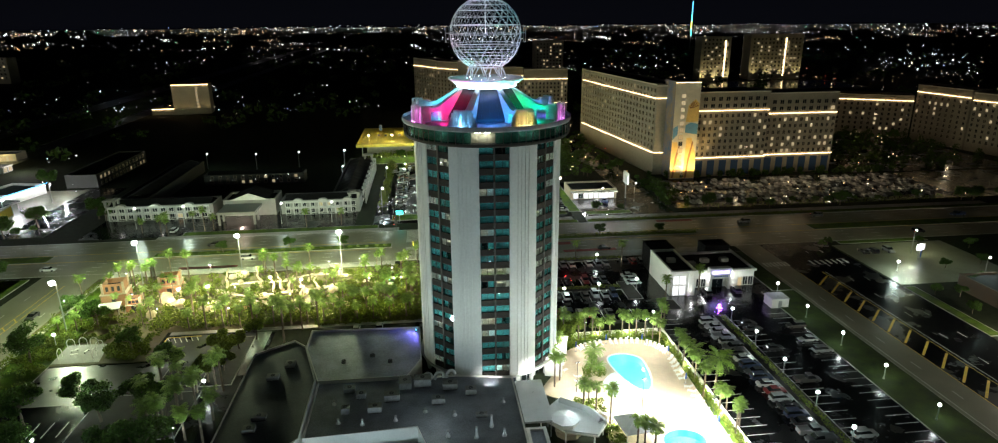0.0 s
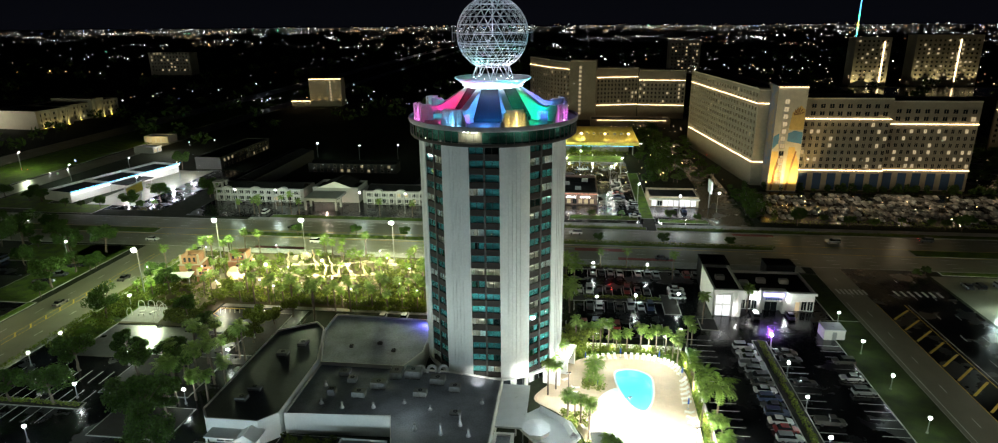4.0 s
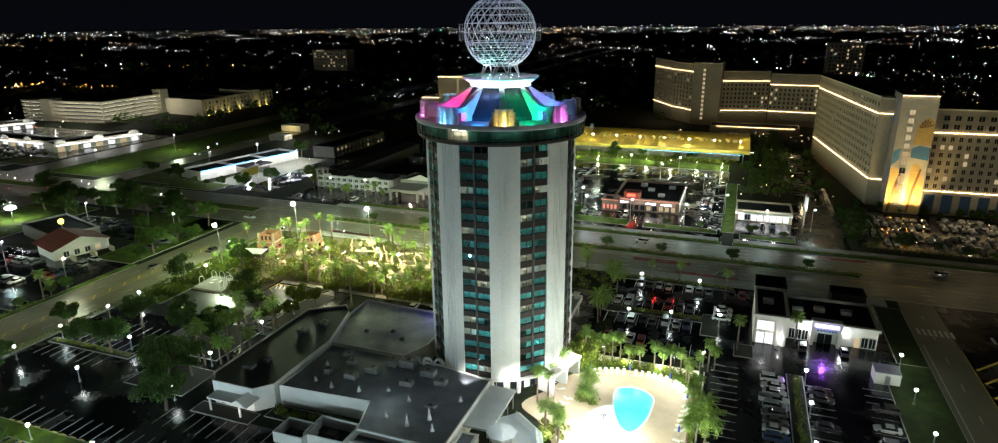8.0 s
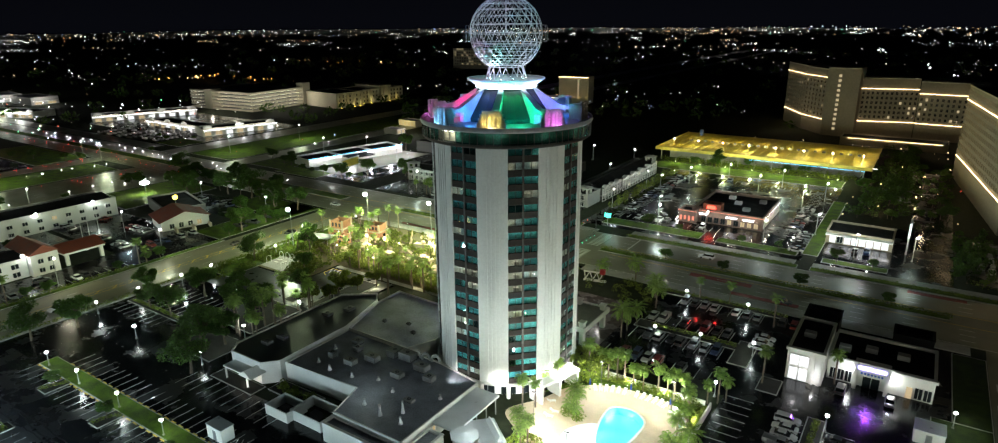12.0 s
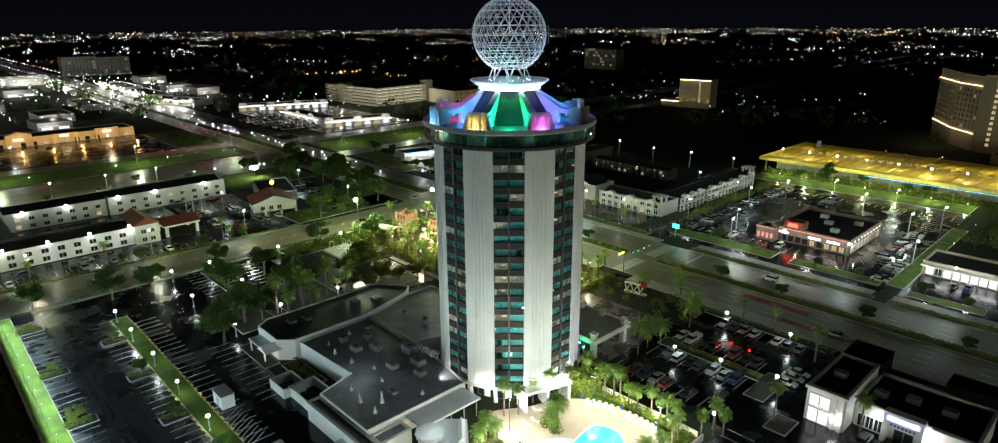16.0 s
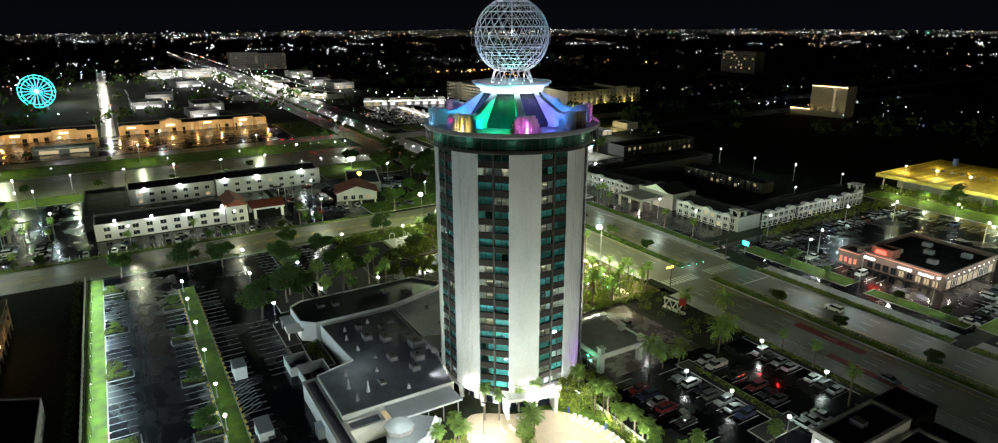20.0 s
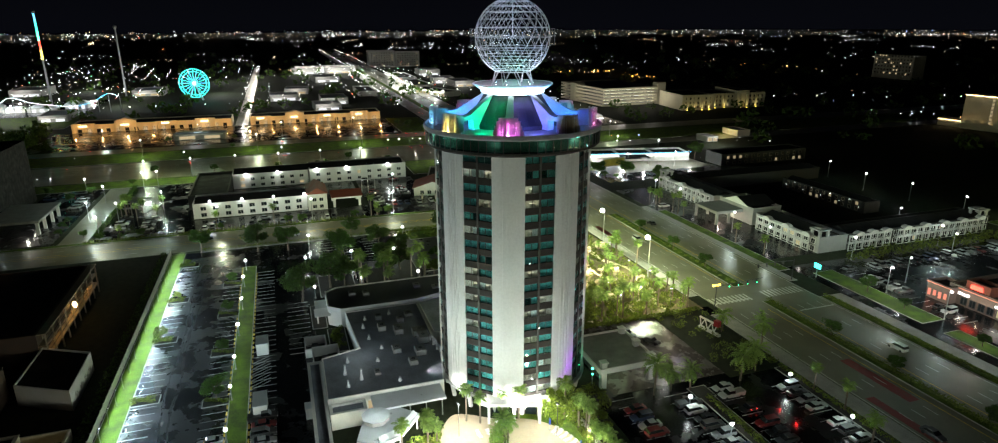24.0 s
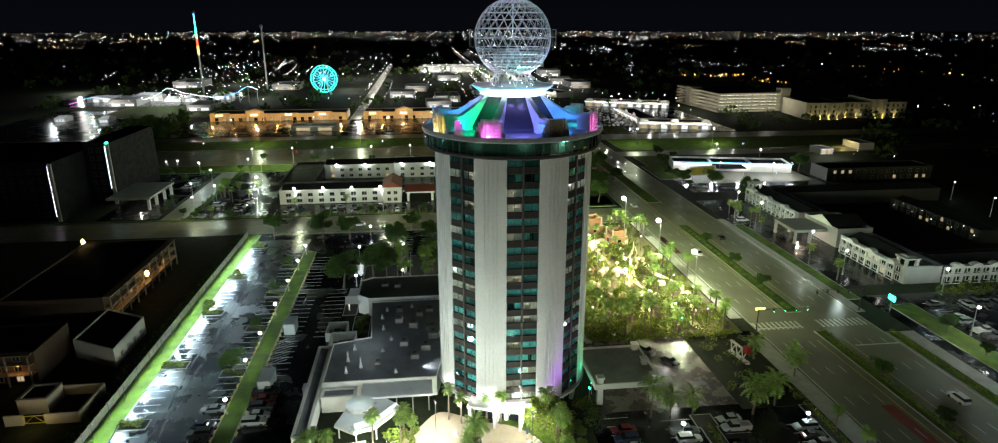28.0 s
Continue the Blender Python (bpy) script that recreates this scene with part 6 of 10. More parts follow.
# -- dark motel beyond the fence, small white hall --
dm = thing("gallery_motel", "dark-roofed motel with orange gallery lamps", "motel")
block(dm, -72, -26, 8, 33.2, 0, 8.2, "brown_wall", "roof_black", 0.3)
block(dm, -14, 0.2, 2, 30.6, 0, 7.2, "brown_wall", "roof_black", 0.3)
for a_ in ((-72, -26, 33.3, 35.0, 2.7, 2.9), (-72, -26, 33.3, 35.0, 5.4, 5.6), (-72, -26, 33.3, 35.2, 8.2, 8.4), (0.3, 1.9, 2, 30.6, 2.5, 2.7), (0.3, 1.9, 2, 30.6, 4.9, 5.1), (0.3, 2.0, 2, 30.6, 7.2, 7.4)):
    part("gallery", Geo().box(*a_), M["tan"], dm)
for z in (2.9, 5.6):
    part("railing", Geo().box(-72, -26, 34.9, 34.96, z + 0.9, z + 1.0), M["darksteel"], dm)
    part("railing", Geo().box(1.82, 1.88, 2, 30.6, z + 0.65, z + 0.75), M["darksteel"], dm)
for i in range(10):
    part("gallery_post", Geo().box(-71.6 + i * 5, -71.3 + i * 5, 34.7, 35.0, 0, 8.2), M["tan"], dm)
for i in range(7):
    part("gallery_post", Geo().box(1.6, 1.9, 2.3 + i * 4.6, 2.6 + i * 4.6, 0, 7.2), M["tan"], dm)
windows(dm, "N", 33.25, -70, -28, 0.5, 11, 3, 2.7, 1.2, 1.6, 0.06, "tan", 72)
windows(dm, "E", 0.25, 4, 29, 0.5, 6, 3, 2.4, 1.4, 1.5, 0.1, "tan", 73)
for i in range(6):
    part("gallery_lamp", Geo().ball((-68 + i * 7.6, 34.2, 5.2), 0.16, 6, 4), G["warmdot"], dm)
    lamp("POINT", (-68 + i * 7.6, 34.5, 4.6), 62, (1.0, 0.45, 0.12), 0.2)
for i in range(4):
    part("gallery_lamp", Geo().ball((1.3, 6 + i * 7.2, 4.7), 0.16, 6, 4), G["warmdot"], dm)
    lamp("POINT", (1.6, 6 + i * 7.2, 4.2), 48, (1.0, 0.42, 0.12), 0.2)
for x, y, z in ((-70.6, 8.0, 8.4), (-48.6, 35.0, 5.2)):
    part("globe_lamp", Geo().ball((x, y, z + 0.6), 0.55, 10, 6, 1.7), G["warmdot"], dm, "amber globe lamp")
wh = thing("small_white_hall", "small white flat-roofed hall beyond the fence", "building")
poly_block(wh, [(-27.4, 33.4), (-10.4, 33.0), (-4.4, 44.4), (-21.4, 44.4)], 0, 4.6, "white", "roof_black", 0.4)
windows(wh, "N", 44.45, -20, -6, 1.0, 4, 1, 3, 1.2, 1.4, 0.0, "white", 74)
yd = thing("yard_wall", "low cream yard wall with a lit gate", "wall")
for xa, xb, ya, yb in ((6, 17, 46.4, 46.8), (6, 6.4, 33, 46.4), (16.6, 17, 40.4, 46.4), (16.6, 17, 33, 36.4)):
    part("wall_panel", Geo().box(xa, xb, ya, yb, 0, 2.2), M["cream"], yd)
block(yd, 7, 13, 33.4, 39, 0, 3.2, "cream", "roof_black", 0.3)
gt = part("gate", Geo().box(16.7, 16.8, 36.5, 40.3, 0.2, 0.35).box(16.7, 16.8, 36.5, 40.3, 1.8, 1.95).box(16.7, 16.8, 36.5, 36.65, 0.35, 1.8).box(16.7, 16.8, 40.15, 40.3, 0.35, 1.8), M["yellow"], yd, "yellow framed timber gate")
for s in (-1, 1):
    part("gate_brace", Geo().tube((16.78, 38.4 - 1.75 * s, 0.3), (16.78, 38.4, 1.85), 0.05, None, 6), M["yellow"], gt)
lamp("POINT", (19.4, 39, 2.6), 150, (1.0, 0.75, 0.3), 0.3)
# -- far landmarks --
ch = thing("floodlit_hotel", "far cream hotel block washed by warm uplights", "hotel", (-189, 556, 0), 8)
block(ch, -15, 13, 0, 16, 0, 24, "cream", "roof_black", 0.8)
block(ch, -32, -15.3, 2, 14, 0, 5, "cream", "roof_black", 0.5)
strip(ch, [(-15, -0.4), (13, -0.4)], 23.7, d=0.25)
strip(ch, [(-32, 1.6), (-15, 1.6)], 4.6, d=0.25)
windows(ch, "S", -0.05, 2, 5, 5, 1, 7, 2.6, 1.6, 1.4, 1.0, "cream", 81)
for i in range(5):
    rt = Matrix.Rotation(radians(8), 3, "Z")
    lamp("SPOT", Vector((-189, 556, 0)) + rt @ Vector((-13 + i * 6, -2.2, 0.5)), 1300, (1.0, 0.66, 0.25), 0.3, Vector((-189, 556, 0)) + rt @ Vector((-13 + i * 6, -0.5, 18)), 50)
for x0, x1, y, h in ((322, 358, 748, 50), (386, 452, 756, 52), (150, 190, 900, 42), (-560, -500, 860, 30)):
    t_ = thing("far_tower", "far tower block with scattered lit windows", "tower block", group="far towers")
    block(t_, x0, x1, y, y + 20, 0, h, "cream", "roof_black", 1.0)
    windows(t_, "S", y - 0.05, x0 + 2, x1 - 2, 6, int((x1 - x0) / 5), int(h / 5), 4.4, 2.0, 2.0, 0.22, "cream", 82, far=True)
    if y < 700:
        strip(t_, [(x0, y - 0.4), (x1, y - 0.4)], h - 1, d=0.18)
    if y > 700 and x0 > 200:
        part("light_bar", Geo().box((x0 + x1) / 2 + 10.5, (x0 + x1) / 2 + 11.5, y - 0.6, y - 0.2, 4, h - 4), G["warm"], t_)


def pole_ride(x, y, h, mats):
    o = thing("ride_tower", "tall lattice ride tower with coloured light bands", "ride tower", (x, y, 0), 0, "ride towers")
    n = len(mats)
    part("mast", Geo().tube((0, 0, 0), (0, 0, h), 1.0, 0.6, 6), M["steel"], o)
    for k, m in enumerate(mats):
        if m:
            part("light_band", Geo().tube((0, 0, h * k / n), (0, 0, h * (k + 0.97) / n), 0.95 - 0.03 * k, 0.92 - 0.03 * k, 6), G[m], o)
    part("cap", Geo().ball((0, 0, h), 1.8, 8, 5), M["steel"], o)


pole_ride(-590, -114, 84, ["azure", "magenta", "magenta", "red", "magenta", "yellow", "red", "green", "teal", "azure"])
ft = thing("far_tower", "far grey hotel slab above the shops", "tower block", group="far towers")
block(ft, -1020, -1000, 240, 284, 0, 27, "motel_wall", "roof_black", 1.0)
block(ft, -1016, -996, 284.4, 326, 0, 25, "motel_wall", "roof_black", 1.0)
windows(ft, "E", -999.95, 243, 282, 3, 9, 6, 3.8, 1.8, 1.8, 0.1, "cream", 83, far=True)
windows(ft, "E", -995.95, 287, 324, 3, 9, 6, 3.6, 1.8, 1.8, 0.1, "cream", 84, far=True)
pole_ride(-650, -62, 70, [None])
pole_ride(608, 1480, 104, ["green", "azure", "green", "yellow", "green", "azure", "azure"])
wheel = thing("ferris_wheel", "observation wheel glowing teal and blue", "ferris wheel", (-585, 12, 16.5), -8)
for r in (14.0, 11.5):
    g = Geo()
    for i in range(40):
        a0, a1 = TAU * i / 40, TAU * (i + 1) / 40
        g.tube((0, r * math.cos(a0), r * math.sin(a0)), (0, r * math.cos(a1), r * math.sin(a1)), 0.3, None, 4, False)
    part("rim", g, G["teal"], wheel)
for i in range(20):
    a = TAU * i / 20
    part("spoke", Geo().tube((0, 0, 0), (0, 14 * math.cos(a), 14 * math.sin(a)), 0.2, None, 4), G["teal"] if i % 2 else G["azure"], wheel)
part("hub", Geo().ball((0, 0, 0), 1.6), G["cool"], wheel)
for s in (-1, 1):
    part("leg", Geo().tube((2 * s, -7, -17), (0, 0, 0), 0.5).tube((2 * s, 7, -17), (0, 0, 0), 0.5), M["white_metal"], wheel)
RIDE = [(-212, 1.2), (-201, 4.1), (-190, 7.3), (-176, 5.1), (-156, 3.8), (-138, 6.3), (-128, 11.9), (-120, 14.7), (-108, 10.6), (-90, 7.3), (-74, 6.0), (-59, 10.7), (-50, 15.4), (-41, 13.3)]
o = thing("roller_coaster", "roller coaster track traced by blue and white lights", "roller coaster", (-515, 0, 0), 0)
for k, (p, q) in enumerate(zip(RIDE, RIDE[1:])):
    m = ("magenta", "azure", "cool", "white", "cool", "cool", "cool", "cool", "lilac", "cool", "azure", "azure", "cool")[k]
    s0, s1 = (q[1] - RIDE[max(k - 1, 0)][1]) * 0.25, (RIDE[min(k + 2, len(RIDE) - 1)][1] - p[1]) * 0.25
    g, last = Geo(), None
    for i in range(7):
        u = i / 6
        z = p[1] * (1 - u) ** 3 + 3 * (p[1] + s0) * u * (1 - u) ** 2 + 3 * (q[1] - s1) * u * u * (1 - u) + q[1] * u ** 3
        pt = Vector((3 * math.sin(k + u), p[0] + (q[0] - p[0]) * u, z))
        if last:
            g.tube(last, pt, 0.17, None, 4, False)
        last = pt
    part("track", g, G[m], o)
    part("support", Geo().tube((last.x, last.y, 0), tuple(last), 0.25), M["steel"], o)
for x, y, sx, sy, h in ((-545, -190, 12, 34, 6), (-548, -152, 14, 26, 8), (-540, -128, 12, 16, 5), (-536, -106, 10, 22, 6), (-556, -84, 16, 18, 7), (-412, -166, 14, 8, 4.5), (-406, -131, 16, 7, 4.5)):
    o = thing("midway_building", "low white fairground hall with a pale canvas roof", "building", (x, y, 0), 4, "midway buildings")
    part("wall", Geo().box(-sx / 2, sx / 2, -sy / 2, sy / 2, 0, h * 0.6), M["white"], o)
    part("roof", Geo().add([(-sx / 2 - 0.6, -sy / 2 - 0.6, h * 0.6), (sx / 2 + 0.6, -sy / 2 - 0.6, h * 0.6), (sx / 2 + 0.6, sy / 2 + 0.6, h * 0.6), (-sx / 2 - 0.6, sy / 2 + 0.6, h * 0.6), (0, -sy * 0.3, h), (0, sy * 0.3, h)],
                           [(0, 1, 4), (1, 2, 5, 4), (2, 3, 5), (3, 0, 4, 5), (3, 2, 1, 0)]), M["canvas"], o)
    for k in range(3):
        part("opening", Geo().box(sx / 2 - 0.1, sx / 2 + 0.05, -sy * 0.34 + k * sy * 0.27, -sy * 0.2 + k * sy * 0.27, 0.2, h * 0.45), G["shopw"], o)
    lamp("POINT", (x + sx / 2 + 7, y, 8), 2400, (0.86, 0.95, 1.0), 0.5)
for x, y, w in ((-489, -181, 5000), (-432, -187, 5000), (-404, -144, 4000), (-350, -122, 3000), (-470, -110, 6000), (-631, -258, 30000)):
    lamp("POINT", (x, y, 12), w, (0.95, 1.0, 0.9), 0.5)


# ---- far lights and far woods ----
rng = np.random.default_rng(11)


def far_lights(name, pts, sizes, m, label):
    """Many small lamps as one object: each a little eight-sided lens. Sizes that grow with distance stand for glare."""
    base = np.array([(1, 0, 0), (-1, 0, 0), (0, 1, 0), (0, -1, 0), (0, 0, 1), (0, 0, -1)], float)
    faces = np.array([(0, 2, 4), (2, 1, 4), (1, 3, 4), (3, 0, 4), (2, 0, 5), (1, 2, 5), (3, 1, 5), (0, 3, 5)])
    n = len(pts)
    v = (pts[:, None, :] + base[None] * sizes[:, None, None]).reshape(-1, 3)
    f = (faces[None] + (np.arange(n) * 6)[:, None, None]).reshape(-1, 3)
    me = bpy.data.meshes.new(name)
    me.from_pydata(v.tolist(), [], f.tolist())
    me.materials.append(m)
    return tagged(new(name, me), label, "distant lights", "", "stuff")


def polar_field(n, r0, r1, a0, a1, power=1.0):
    r = r0 + (r1 - r0) * rng.random(n) ** power
    a = np.radians(a0 + (a1 - a0) * rng.random(n))
    return np.stack([r * np.cos(a), r * np.sin(a) + 100, 3 + 6 * rng.random(n)], 1)


city = glow_field("city_lamp", 6.0, [(0, (1, 1, 0.95)), (0.4, (0.8, 0.92, 1)), (0.55, (1, 0.8, 0.5)), (0.75, (1, 0.6, 0.25)), (0.9, (1, 0.3, 0.1)), (0.94, (0.2, 1, 0.5)), (0.97, (0.3, 0.45, 1))])
def streets(count, r0, r1, lo, hi, seed):
    """Lamps in short rows: along streets, round yards and car parks."""
    q = np.random.default_rng(seed)
    out = []
    for _ in range(count):
        r = r0 + (r1 - r0) * q.random() ** 0.8
        a = np.radians(18 + 198 * q.random())
        cx, cy = r * np.cos(a), 100 + r * np.sin(a)
        if np.hypot(cx, cy - 130) < 520:
            continue
        n = q.integers(lo, hi)
        t = q.normal(0, 1) * 0.15 + (np.pi / 2 if q.random() < 0.4 else 0)
        s = (q.random(n) - 0.5) * q.uniform(60, 260)
        w = q.normal(0, q.choice((3, 18)), n)
        out.append(np.stack([cx + s * np.cos(t) - w * np.sin(t), cy + s * np.sin(t) + w * np.cos(t), 3 + 6 * q.random(n)], 1))
    return np.concatenate(out)


p = polar_field(900, 650, 4300, 20, 215, 0.8)
p = p[np.hypot(p[:, 0], p[:, 1] - 130) > 560]
far_lights("far_street_lights", p, (np.hypot(p[:, 0], p[:, 1]) * 0.00038 + 0.1) * (0.45 + 1.3 * rng.random(len(p)) ** 2), city, "small scattered street and window lights of a distant city")
cold = glow_field("white_city_lamp", 9.0, [(0, (1, 1, 0.97)), (0.7, (0.8, 0.92, 1)), (0.9, (1, 0.9, 0.7))])
warmc = glow_field("amber_city_lamp", 5.0, [(0, (1, 0.72, 0.4)), (0.6, (1, 0.85, 0.55)), (0.85, (1, 0.5, 0.2)), (0.95, (1, 0.15, 0.08))])
for seed, m, count in ((1, cold, 120), (2, warmc, 70)):
    p = streets(count, 600, 4000, 5, 26, seed)
    far_lights("far_lamp_rows", p, (np.hypot(p[:, 0], p[:, 1]) * 0.00042 + 0.1) * (0.45 + 1.3 * rng.random(len(p)) ** 2), m, "rows of lamps round distant streets and yards")
p = polar_field(2400, 2400, 4400, 15, 220, 0.6)
p[:, 2] += 10 * rng.random(len(p))
far_lights("horizon_lights", p, np.hypot(p[:, 0], p[:, 1]) * 0.00047 * (0.5 + 1.2 * rng.random(len(p)) ** 2), city, "band of tiny city lights along the horizon")


# ---- street and car park lamps ----
def make_lamp(h, reach, power, label, name, lens, col, turn=0, soft=0.25, angle=155):
    """One lamp post with arm, head and lens, and the light that it gives."""
    o = thing(name, label, "lamp post", (0, 0, 0), 0, name + "s")
    part("pole", Geo().tube((0, 0, 0.3), (0, 0, h), 0.1 + h * 0.006, 0.06 + h * 0.002, 8), M["steel"], o)
    part("base", Geo().tube((0, 0, 0), (0, 0, 0.35), 0.28, 0.24, 8), M["concrete"], o)
    if reach:
        part("arm", Geo().tube((0, 0, h - 0.1), (reach, 0, h + 0.15), 0.05, 0.04, 6), M["steel"], o)
    w = 0.42 if h < 6 else (0.5 if h < 11 else 1.15)
    hd = part("head", Geo().tube((reach, 0, h + w * 0.5), (reach, 0, h + w * 0.5 + 0.12), w * 0.26, w * 0.12, 8), M["darksteel"], o)
    # ball larger than a true lens: the lamp's glare is built into it
    ln = part("lens", Geo().ball((reach, 0, h + 0.02), w * (0.8 if h < 6 else 0.6), 12, 8, 0.9), G[lens], o, "bright lens swollen to its glare")
    ln.visible_shadow = False
    hd.visible_shadow = False
    l = lamp("POINT", (0, 0, 0), power, col, soft)
    l.parent = o
    l.matrix_local = pose(reach, 0, h + 0.1)
    return o


COOL = (0.76, 1.0, 0.9)
lot_lamp = make_lamp(3.4, 0, 430, "short grey lamp post with a bright white head", "lot_lamp", "lamp", (0.76, 1.0, 0.9))
LOT = [(75.7, 105), (76, 118), (76.3, 131.3), (75.7, 93.5), (75.6, 82), (75.6, 70), (76.3, 144), (96.4, 158), (96.2, 143), (96.2, 128), (96.2, 113), (96.4, 98), (96.5, 84), (36, 162), (46.4, 163.9), (58, 166),
       (17.7, 74.6), (2, 74.6), (-11, 74.8), (-28, 74.8), (-44.5, 75), (-61, 74.9), (-75.3, 75), (-71.6, 93), (-73, 107.5), (-49, 107.8), (-46, 94.3), (-94.4, 106.2), (-93.3, 118.5), (-93.2, 128.1), (-94.5, 95), (-48.5, 124.5), (-48.3, 136.2), (-91, 150.3), (-71, 121.1), (55.5, 144.5)]
lot_lamp.matrix_world = pose(51.8, 187.0, 0)
for x, y in LOT:
    copy_thing(lot_lamp, pose(x, y, 0.02))
copy_thing(lot_lamp, pose(35.6, 187, 0.02))
road_lamp = make_lamp(13.2, 0.9, 27000, "tall street lamp with a glaring white head", "street_lamp", "lamp_big", (0.82, 1.0, 0.58), 0, 0.4)
road_lamp.matrix_world = pose(-58, 191.4, 0.15, 0, 0, -90)
for x, y, a in ((-28, 191, -90), (-86, 188.5, -90), (-93, 159, 180)):
    copy_thing(road_lamp, pose(x, y, 0.15, 0, 0, a))
far_lamp = make_lamp(8.0, 0.5, 2300, "street lamp along a car park, some added as fill", "car_park_lamp", "lamp", COOL)
far_lamp.matrix_world = pose(-38, 243.5, 0)
for x, y in [(-57, 244), (-93, 245), (-110, 244), (-20, 262), (-20, 300), (0, 262), (46, 300), (25, 318), (-6, 318), (56, 268), (86, 256), (70, 250), (-160, 40), (-196, 4), (-150, 15), (-178, 15),
             (-146, 26), (-202, 26), (-203, 32), (-166, 262), (-162, 288), (-196, 299), (-216, 283), (-345, -20), (-352, 36), (-345, 90), (-350, 140), (-132, 178), (-160, 136), (-176, 178),
             # the four from (8, 334) to (52, 318) are added to brighten the lot
             (-330, 200), (4, 250), (22, 249.5), (42, 250), (8, 334), (32, 334), (-12, 296), (52, 318), (160, 158)]:
    copy_thing(far_lamp, pose(x, y, 0))
street_light = make_lamp(9.0, 0.8, 3600, "street lamp between the side street and the motel", "street_light", "lamp", (0.95, 1.0, 0.66))
street_light.matrix_world = pose(-124, 64, 0)
for x, y in ((-124, 98), (-124, 130), (-124, 24)):
    copy_thing(street_light, pose(x, y, 0))
avenue_lamp = make_lamp(9.0, 0.8, 21000, "street lamp on the far kerb of the avenue", "avenue_lamp", "lamp", (1.0, 0.95, 0.72))
avenue_lamp.matrix_world = pose(144, 118, 0, 0, 0, 180)
copy_thing(avenue_lamp, pose(141, 78, 0, 0, 0, 180))
corner_lamp = make_lamp(8.0, 0.5, 3600, "street lamp by the boulevard corner", "corner_lamp", "lamp", (0.86, 1.0, 0.6))
corner_lamp.matrix_world = pose(157, 183.5, 0)
glare_lamp = make_lamp(3.4, 0, 2600, "low glaring flood lamp by a small car park", "glare_lamp", "lamp_big", COOL)
glare_lamp.matrix_world = pose(141.4, 169.3, 0)
highway_lamp = make_lamp(10.0, 0.8, 7000, "highway lamp with a bright white head", "highway_lamp", "lamp", (0.84, 1.0, 0.6))
highway_lamp.matrix_world = pose(-220, 24, 0)
for x, y in [(-220, 45 + 21 * i) for i in range(5)] + [(-286, 12), (-286, 75), (-286, 138), (-300, 196), (-260, 250), (-258, 300)]:
    copy_thing(highway_lamp, pose(x, y, 0))
yard_lamp = make_lamp(8.0, 0.4, 260, "yard lamp on a thin post behind the motel", "yard_lamp", "lamp", COOL)
yard_lamp.matrix_world = pose(-115, 346, 0)
for x, y in ((-89, 341), (-68, 344), (-44.5, 344.5), (-41, 306)):
    copy_thing(yard_lamp, pose(x, y, 0))
# small lamps along the boundary fence wash the lawn and the wet bays
wall_lamp = thing("fence_lamp", "thin lamp post on the lawn by the boundary fence", "lamp", (0, 0, 0), 0, "fence lamps")
part("pole", Geo().tube((0, 1.6, -2.5), (0, 1.6, 1.1), 0.05, 0.04, 6), M["steel"], wall_lamp)
part("bracket", Geo().tube((0, 1.6, 1.1), (0, 1.9, 1.2), 0.04), M["steel"], wall_lamp)
part("lens", Geo().ball((0, 1.9, 1.1), 0.05, 8, 5), G["white"], wall_lamp)
wl2 = lamp("SPOT", (0, 0, 0), 4000, (0.66, 0.9, 1.0), 0.25, (0, 6, -2.5), 170, 0.25)
wl2.parent = wall_lamp
wl2.matrix_local = look((0, 1.95, 1.25), (0, 4.0, 0.2))
wall_lamp.matrix_world = pose(24, 50.75, 2.6)
for i in range(17):
    copy_thing(wall_lamp, pose(17 - i * 6.8, 50.75, 2.6))

# ---- light on the tower ----
for az, w, c in ((-157.5, 13500, (0.83, 1.0, 0.94)), (-112.5, 13000, (0.84, 1.0, 0.95)), (-67.5, 14000, (0.84, 1.0, 0.95)), (-22.5, 17000, (0.84, 1.0, 0.95)), (22.5, 6000, (0.95, 0.95, 1.0)), (67.5, 4000, (0.9, 1.0, 0.95))):
    p = pol(34, az, 5.4) + Vector((TX, TY, 0))
    lamp("SPOT", p, w * 0.66, c, 0.6, pol(15, az, 32) + Vector((TX, TY, 0)), 95, 0.9)
    if -120 < az < -60:
        lamp("POINT", p + Vector((0, 0, 3.4)), 1000 if az > -70 else 360, c, 0.5)
for az, w in ((-95, 2500), (-62, 5000), (-38, 11000), (-16, 21000), (2, 12000)):
    p = pol(19.4, az, 5.0) + Vector((TX, TY, 0))
    lamp("SPOT", p, w * 0.65, (0.98, 1.0, 0.95), 0.3, pol(15, az, 4.4) + Vector((TX, TY, 0)), 95, 0.95)


def flood(x, y, z, mkey, power, col, aim, angle=60):
    """A small flood lamp fitting with its lens, and its light."""
    o = thing("flood_light", "small coloured flood lamp at the tower's foot", "lamp", (x, y, z), 0, "tower floods")
    part("body", Geo().box(-0.2, 0.2, -0.2, 0.2, -0.25, 0.12, 0.04), M["darksteel"], o)
    part("stand", Geo().tube((0, 0, -z), (0, 0, -0.2), 0.06), M["steel"], o)
    part("lens", Geo().ball((0, 0, 0.2), 0.22, 8, 5), G[mkey], o)
    lamp("SPOT", (x, y, z + 0.5), power, col, 0.15, aim, angle, 0.7)


